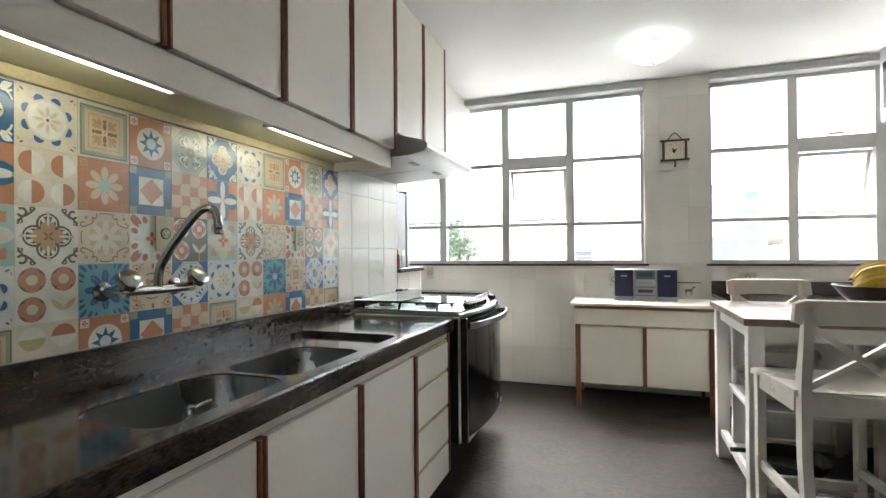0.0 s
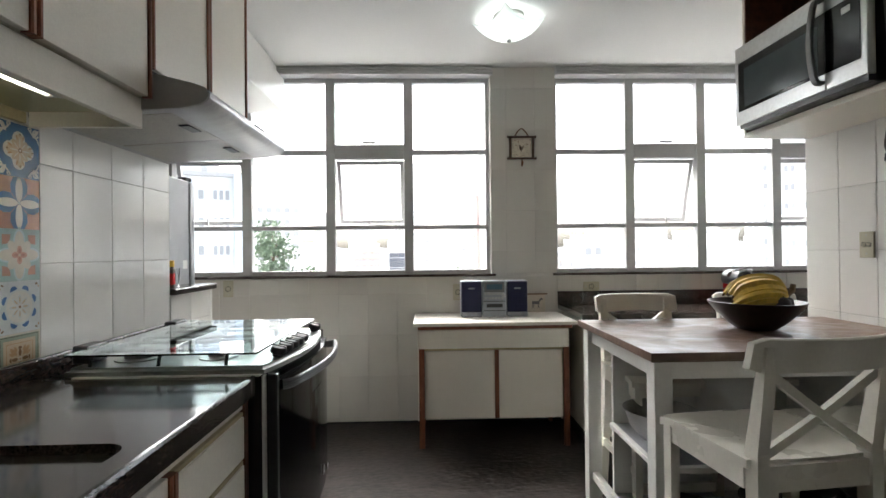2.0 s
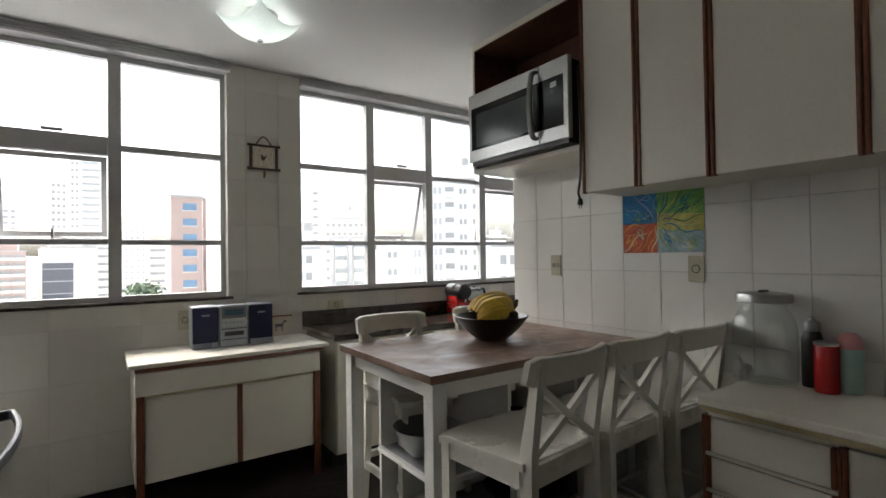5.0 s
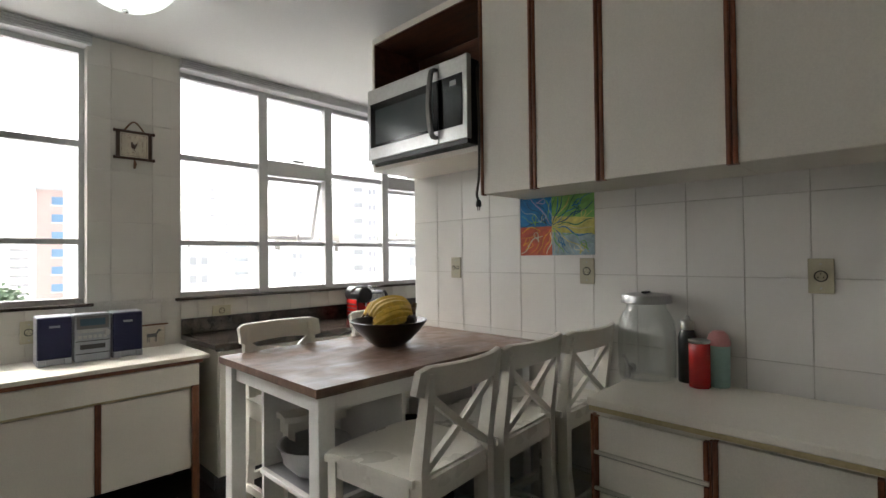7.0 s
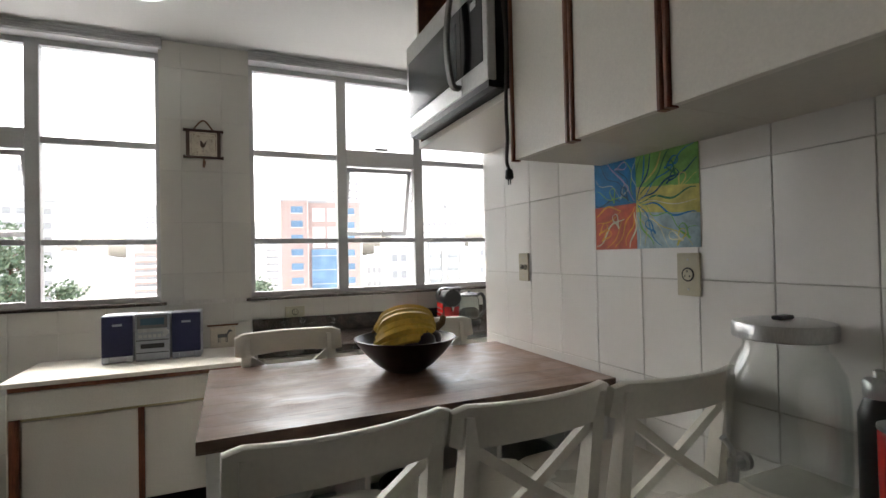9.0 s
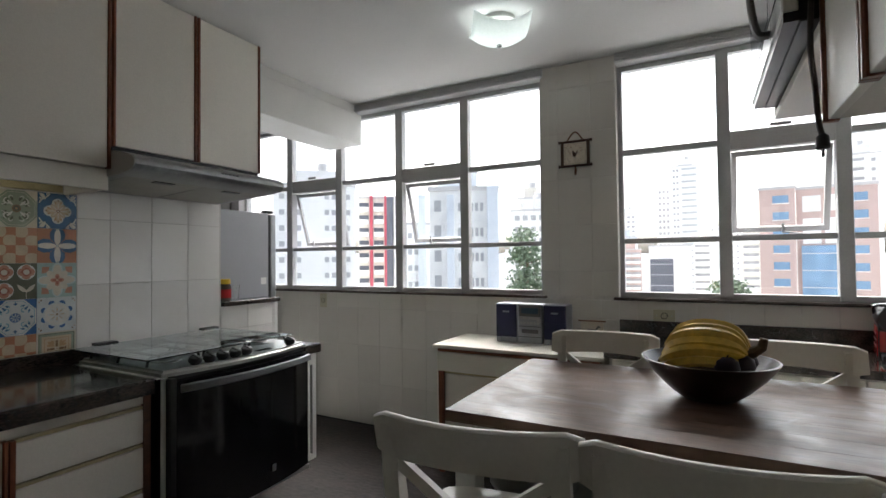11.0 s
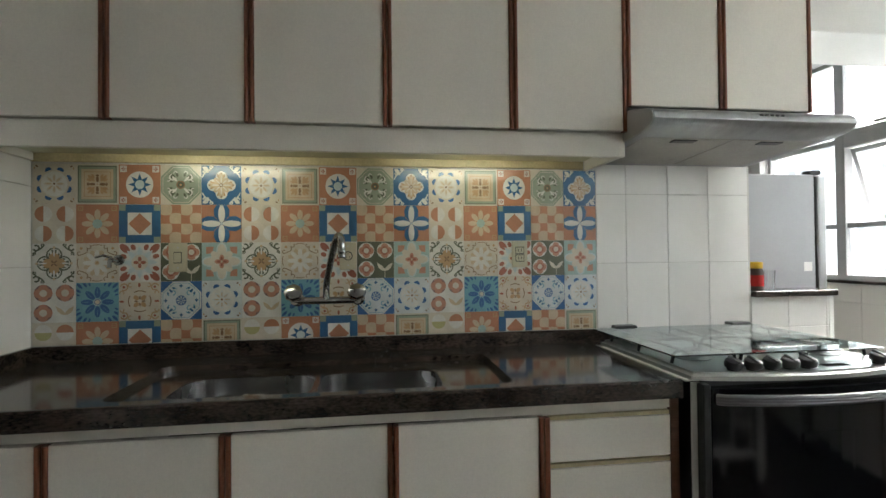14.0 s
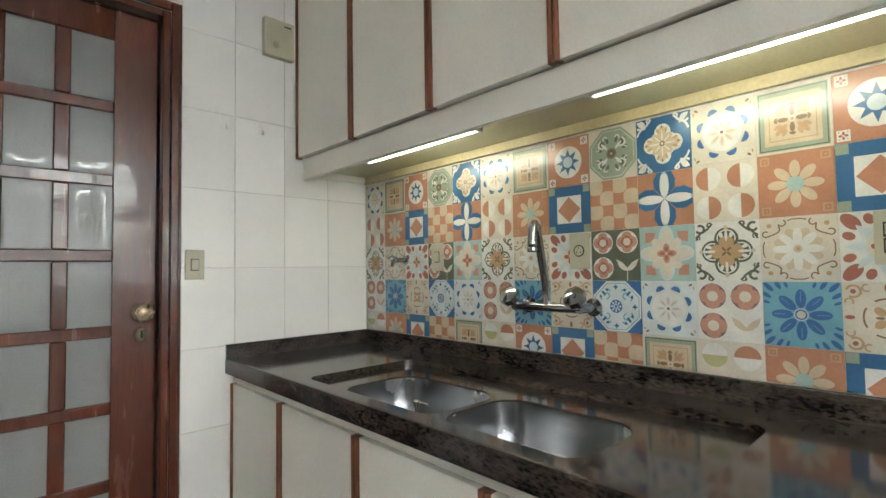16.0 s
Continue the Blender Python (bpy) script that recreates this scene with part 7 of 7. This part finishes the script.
        base = "sand"; add("orange", *[rect(-.5 + .25 * i, -.25 + .25 * i, -.5 + .25 * j, -.25 + .25 * j) for i in range(4) for j in range(4) if (i + j) % 2])
        add("sand", *[[(x + ox, y + oy) for x, y in petal(.01, .24, .034, 90 * k)] for k in range(4) for ox in (-.25, .25) for oy in (-.25, .25)])
    elif key == "J":
        base = "orange"; add("blue", *turned([[(0, 0), (.2, .19), (.36, .2), (.5, .13), (.5, -.13), (.36, -.2), (.2, -.19)]])); add("white", *ring(4, .02, .495, .085)); add("aqua", *turned([circle(.04, 8, .5, 0)])); add("pale", circle(.025, 8))
    elif key == "K":
        base = "white"
        add("dkgreen", *[circle(.19, 16, x * 1.05, y * 1.05) for x, y in axis], circle(.26, 16)); add("white", *[circle(.15, 14, x * 1.1, y * 1.1) for x, y in axis]); add("dkgreen", *[circle(.13, 12, x * 1.1, y * 1.1) for x, y in axis], circle(.22, 16))
        add("tan", *[circle(.12, 12, x * .75, y * .75) for x, y in axis]); add("tan", circle(.15, 12)); add("white", *turned([petal(.17, .36, .022, 0), petal(.24, .34, .03, 16), petal(.24, .34, .03, -16)])); add("sand", *turned([circle(.035, 8, .4, 0)]))
        add("brown", *ring(4, .01, .1, .02, 45)); add("dkgreen", *mirrored(SCROLL, False)); add("dkgreen", *mirrored(ribbon(arc(.44, .24, .035, 0, 250, 5), .024)))
    elif key == "L":
        base = "cream"
        add("brown", *mirrored(ribbon(arc(.2, .41, .05, 120, 330, 6) + [(.23, .3), (.25, .27), (.3, .24), (.4, .2)] + arc(.42, .24, .045, -90, 130, 6), .02)))
        add("brown", *turned(ribbon([(.44, -.12), (.46, -.06), (.46, .06), (.44, .12)], .018))); add("tan", *mirrored([circle(.035, 9, .37, .37)]))
        add("sand", *ring(8, .05, .34, .075, 22.5)); add("white", *ring(8, .05, .33, .06)); add("sand", circle(.06, 10)); add("tan", circle(.03, 8))
    elif key == "M":
        base = "white"; add("rust", *mirrored([petal(.36, .66, .09, 45), petal(.34, .5, .06, 22), petal(.34, .5, .06, 68)])); add("mist", star(.44, .26, 8)); add("pale", *turned([petal(.1, .4, .05, 0)], 8)); add("cream", circle(.2, 16)); add("rust", *ring(4, .02, .15, .045)); add("sand", circle(.03, 8))
    elif key in ("N", "P"):
        base = "dkgreen" if key == "N" else "white"
        for cx, cy in ((-.25, .25), (.25, .25), (.25, -.25)):
            if key == "N":
                add("white", circle(.215, 22, cx, cy)); add("rosy", *[circle(.105, 12, cx + x * .5, cy + y * .5) for x, y in axis]); add("rust", *[circle(.075, 5, cx + x * .28, cy + y * .28) for x, y in axis]); add("cream", circle(.075, 12, cx, cy))
            else:
                add("plum", circle(.215, 22, cx, cy)); add("rosy", *[circle(.12, 12, cx + x * .5, cy + y * .5) for x, y in axis]); add("cream", circle(.09, 14, cx, cy))
        leaf = [(-.47, -.08), (-.34, -.15), (-.25, -.25), (-.16, -.15), (-.03, -.08), (-.08, -.22), (-.16, -.29), (-.25, -.31), (-.34, -.29), (-.42, -.22)]
        add("sand" if key == "P" else "cream", leaf[:3] + leaf[7:], leaf[2:8])
        if key == "N":
            add("cream", rect(-.257, -.243, -.5, -.28))
    elif key == "O":
        base = "aqua"; add("rosy", *mirrored([[(.39, .39), (.39, .2), (.28, .22), (.22, .28), (.2, .39)]])); add("pale", *ring(4, .05, .5, .14)); add("cream", *ring(4, .03, .46, .11)); add("cream", *ring(4, .03, .36, .1, 45), circle(.22, 18))
        add("rosy", *ring(4, .0, .18, .06)); add("rust", *ring(4, .02, .13, .03)); add("sand", circle(.03, 8))
    elif key == "Q":
        base = "teal"; add("royal", *ring(8, .1, .39, .07)); add("teal", *turned([rect(.2, .36, -.004, .004)], 8)); add("royal", *mirrored([petal(.5, .68, .035, 45), petal(.46, .62, .03, 33), petal(.46, .62, .03, 57), petal(.44, .54, .022, 22), petal(.44, .54, .022, 68)]))
        add("pale", circle(.095, 16)); add("royal", circle(.08, 14)); add("cream", circle(.06, 12))
    elif key == "R":
        base = "cream"; add("tan", *ring(4, .05, .2, .055, 45)); add("brown", *ring(4, .04, .14, .02)); add("brown", *turned(ribbon(arc(0, 0, .27, 60, 120, 6), .025)))
        add("tan", *mirrored(ribbon(arc(.37, .37, .085, 20, 300, 8), .03) + ribbon(arc(.22, .42, .05, -120, 100, 5), .022) + ribbon(arc(.42, .22, .05, -10, 210, 5), .022))); add("rust", *mirrored([circle(.035, 8, .37, .37)]), *turned([petal(.36, .48, .03, 0)]))
    else:
        base = "royal"; add("white", ngon(.53, 8, 22.5)); add("sky", ngon(.495, 8, 22.5)); add("mist", ngon(.48, 8, 22.5))
        add("teal", *mirrored(ribbon(arc(.2, .2, .06, 0, 270, 6), .026) + ribbon([(.3, .12), (.33, .16), (.33, .22)], .03) + ribbon([(.12, .3), (.16, .33), (.22, .33)], .03)))
        add("blue", *mirrored([petal(.3, .42, .025, 45), petal(.34, .4, .025, 30), petal(.34, .4, .025, 60)])); add("blue", *[[(x + cx * 1.9, y + cy * 1.9) for x, y in petal(.0, .05, .016, 90 * k)] for k in range(4) for cx, cy in axis])
        add("royal", circle(.13, 18)); add("mist", *ring(8, .05, .115, .016)); add("mist", circle(.045, 10)); add("royal", circle(.03, 8))
    return base, D


def clip(poly, z0):
    """The part of an outline above v = z0."""
    out = []
    for (x0, y0), (x1, y1) in zip(poly, poly[1:] + poly[:1]):
        if y0 >= z0:
            out.append((x0, y0))
        if (y0 >= z0) != (y1 >= z0):
            f = (z0 - y0) / (y1 - y0)
            out.append((x0 + f * (x1 - x0), z0))
    return out


def bound(poly):
    return [(max(-.495, min(.495, x)), max(-.495, min(.495, y))) for x, y in poly]


PATTERN_MESH = {}


def patterned(key, w, h, low=-0.5):
    k = (key, round(w, 4), low)
    if k in PATTERN_MESH:
        return PATTERN_MESH[k]
    base, D = design(key)
    b = box(0.0005, 0.003, -w / 2 + 0.0004, w / 2 - 0.0004, low * h + 0.0004, h / 2 - 0.0004)
    for f in b.faces:
        f.material_index = CI[base]
    x, last, lay = 0.003, None, 0
    for col, p in D:
        p = clip(bound(p), low + 0.004)
        if len(p) < 3:
            continue
        lay += 1
        last = col
        try:
            f = b.faces.new([b.verts.new((x + 0.00004 * lay, -u * w * 0.995, v * h)) for u, v in p])
        except ValueError:
            continue
        f.material_index = CI[col]
        f.normal_update()
        if f.normal.x < 0:
            f.normal_flip()
    bmesh.ops.triangulate(b, faces=[f for f in b.faces if len(f.verts) > 4])
    me = bpy.data.meshes.new("patterned_tile")
    b.to_mesh(me)
    b.free()
    for m in CM:
        me.materials.append(m)
    PATTERN_MESH[k] = me
    return me


bs = thing("patterned_backsplash", "colourful patterned ceramic-look tile sheet behind the sink", "backsplash", (XL, 1.4, 1.3))
part("backing", box(0.0, 0.0005, YS + 0.0 - 1.4, 2.602 - 1.4, 0.921 - 1.3, 1.676 - 1.3), M["grout"], bs)
ROWZ = (1.671, 1.503, 1.341, 1.178, 1.016)
COLY = [0.172 + (1.642 - 0.172) * k / 9 for k in range(9)] + [1.642 + (2.602 - 1.642) * k / 6 for k in range(7)]
ORDER = ("ABCDE", "FGHIJ", "KLMNO", "PQRST")
for r in range(4):
    zt, zb_ = ROWZ[r], ROWZ[r + 1]
    for c in range(15):
        w = COLY[c + 1] - COLY[c]
        o = new("tile", patterned(ORDER[r][c % 5], w, zt - zb_))
        o.parent = bs
        o.location = (0.0006, (COLY[c] + COLY[c + 1]) / 2 - 1.4, (zt + zb_) / 2 - 1.3)
low_row = ("F2", "G", "H", "I", "B", "F2", "C", "H", "I", "B", "F2", "G", "H", "I", "B")
for c in range(15):
    w = COLY[c + 1] - COLY[c]
    o = new("tile", patterned(low_row[c], w, 0.162, low=-0.08))
    o.parent = bs
    o.location = (0.0006, (COLY[c] + COLY[c + 1]) / 2 - 1.4, 1.016 - 0.081 - 1.3)

# ---- white wall tiles ----
TILE_MESH = {}


def tiles(wall, axis, face, out, u0, u1, z0, z1, ou, oz, mat_, pu=0.2165, pz=0.33, holes=()):
    """Tiles on a wall whose face lies at axis = face; out: +1 or -1, the side of the room. ou, oz: where a joint runs."""
    k0 = math.floor((u0 - ou) / pu)
    j0 = math.floor((z0 - oz) / pz)
    for k in range(k0, k0 + 60):
        a, c = max(u0, ou + k * pu), min(u1, ou + (k + 1) * pu)
        if a >= u1:
            break
        for j in range(j0, j0 + 20):
            e, f = max(z0, oz + j * pz), min(z1, oz + (j + 1) * pz)
            if e >= z1:
                break
            if c - a < 0.012 or f - e < 0.012:
                continue
            if any(a >= h[0] - .001 and c <= h[1] + .001 and e >= h[2] - .001 and f <= h[3] + .001 for h in holes):
                continue
            key = (round(c - a, 3), round(f - e, 3), axis, out, mat_.name)
            if key not in TILE_MESH:
                w, h = c - a - 0.0026, f - e - 0.0026
                lo, hi = sorted((0.0, out * 0.004))
                b_ = box(lo, hi, -w / 2, w / 2, -h / 2, h / 2, bevel=0.0011) if axis == "x" else box(-w / 2, w / 2, lo, hi, -h / 2, h / 2, bevel=0.0011)
                me = bpy.data.meshes.new("tile")
                b_.to_mesh(me)
                b_.free()
                me.materials.append(mat_)
                TILE_MESH[key] = me
            o = new("tile", TILE_MESH[key])
            o.parent = wall
            u, z = (a + c) / 2, (e + f) / 2
            o.location = (face, u, z) if axis == "x" else (u, face, z)
            o.rotation_euler = (random.gauss(0, 0.0012), random.gauss(0, 0.0012), random.gauss(0, 0.0012))


tiles(wall_left, "x", XL, 1, 2.603, Y_NIB, 0.92, 1.865, 2.755, 1.23, M["tile"])
tiles(wall_left, "x", XL, 1, Y_NIB, Y_SILL, 0.25, SILL - 0.03, 2.755, 1.23, M["tile"])
tiles(wall_left, "x", XL, 1, YS, 2.603, 1.676, 1.757, 2.755, 1.23, M["tile"])
tiles(wall_right, "x", XR, -1, 2.057, Y_PART, 0.02, 0.811, 2.07, 1.55, M["tile"], pu=0.2065, pz=0.307)
tiles(wall_right, "x", XR, -1, YS, Y_PART, 0.811, 1.862, 2.07, 1.55, M["tile"], pu=0.2065, pz=0.307)
tiles(wall_south, "y", YS, 1, XL, DOOR0 - 0.07, 0.02, 2.62, -0.797, 1.245, M["tile"], pu=0.2265)
tiles(wall_south, "y", YS, 1, DOOR1 + 0.07, XR, 0.02, 2.62, -0.797, 1.245, M["tile"], pu=0.2265)
# window wall: part of its shade is in the tile colour
tiles(wall_north, "y", YN, -1, XW, 0.766, 0.01, SILL - 0.014, -0.644, 1.86, M["tile_shade"], pz=0.304)
tiles(wall_north, "y", YN, -1, 0.766, XE, 0.953, SILL - 0.014, 0.87, 1.86, M["tile_shade"], pu=0.165, pz=0.304)
tiles(wall_north, "y", YN, -1, W1B, W2A, SILL + 0.008, ZC - 0.005, 0.39, 1.86, M["tile_shade"], pz=0.304)
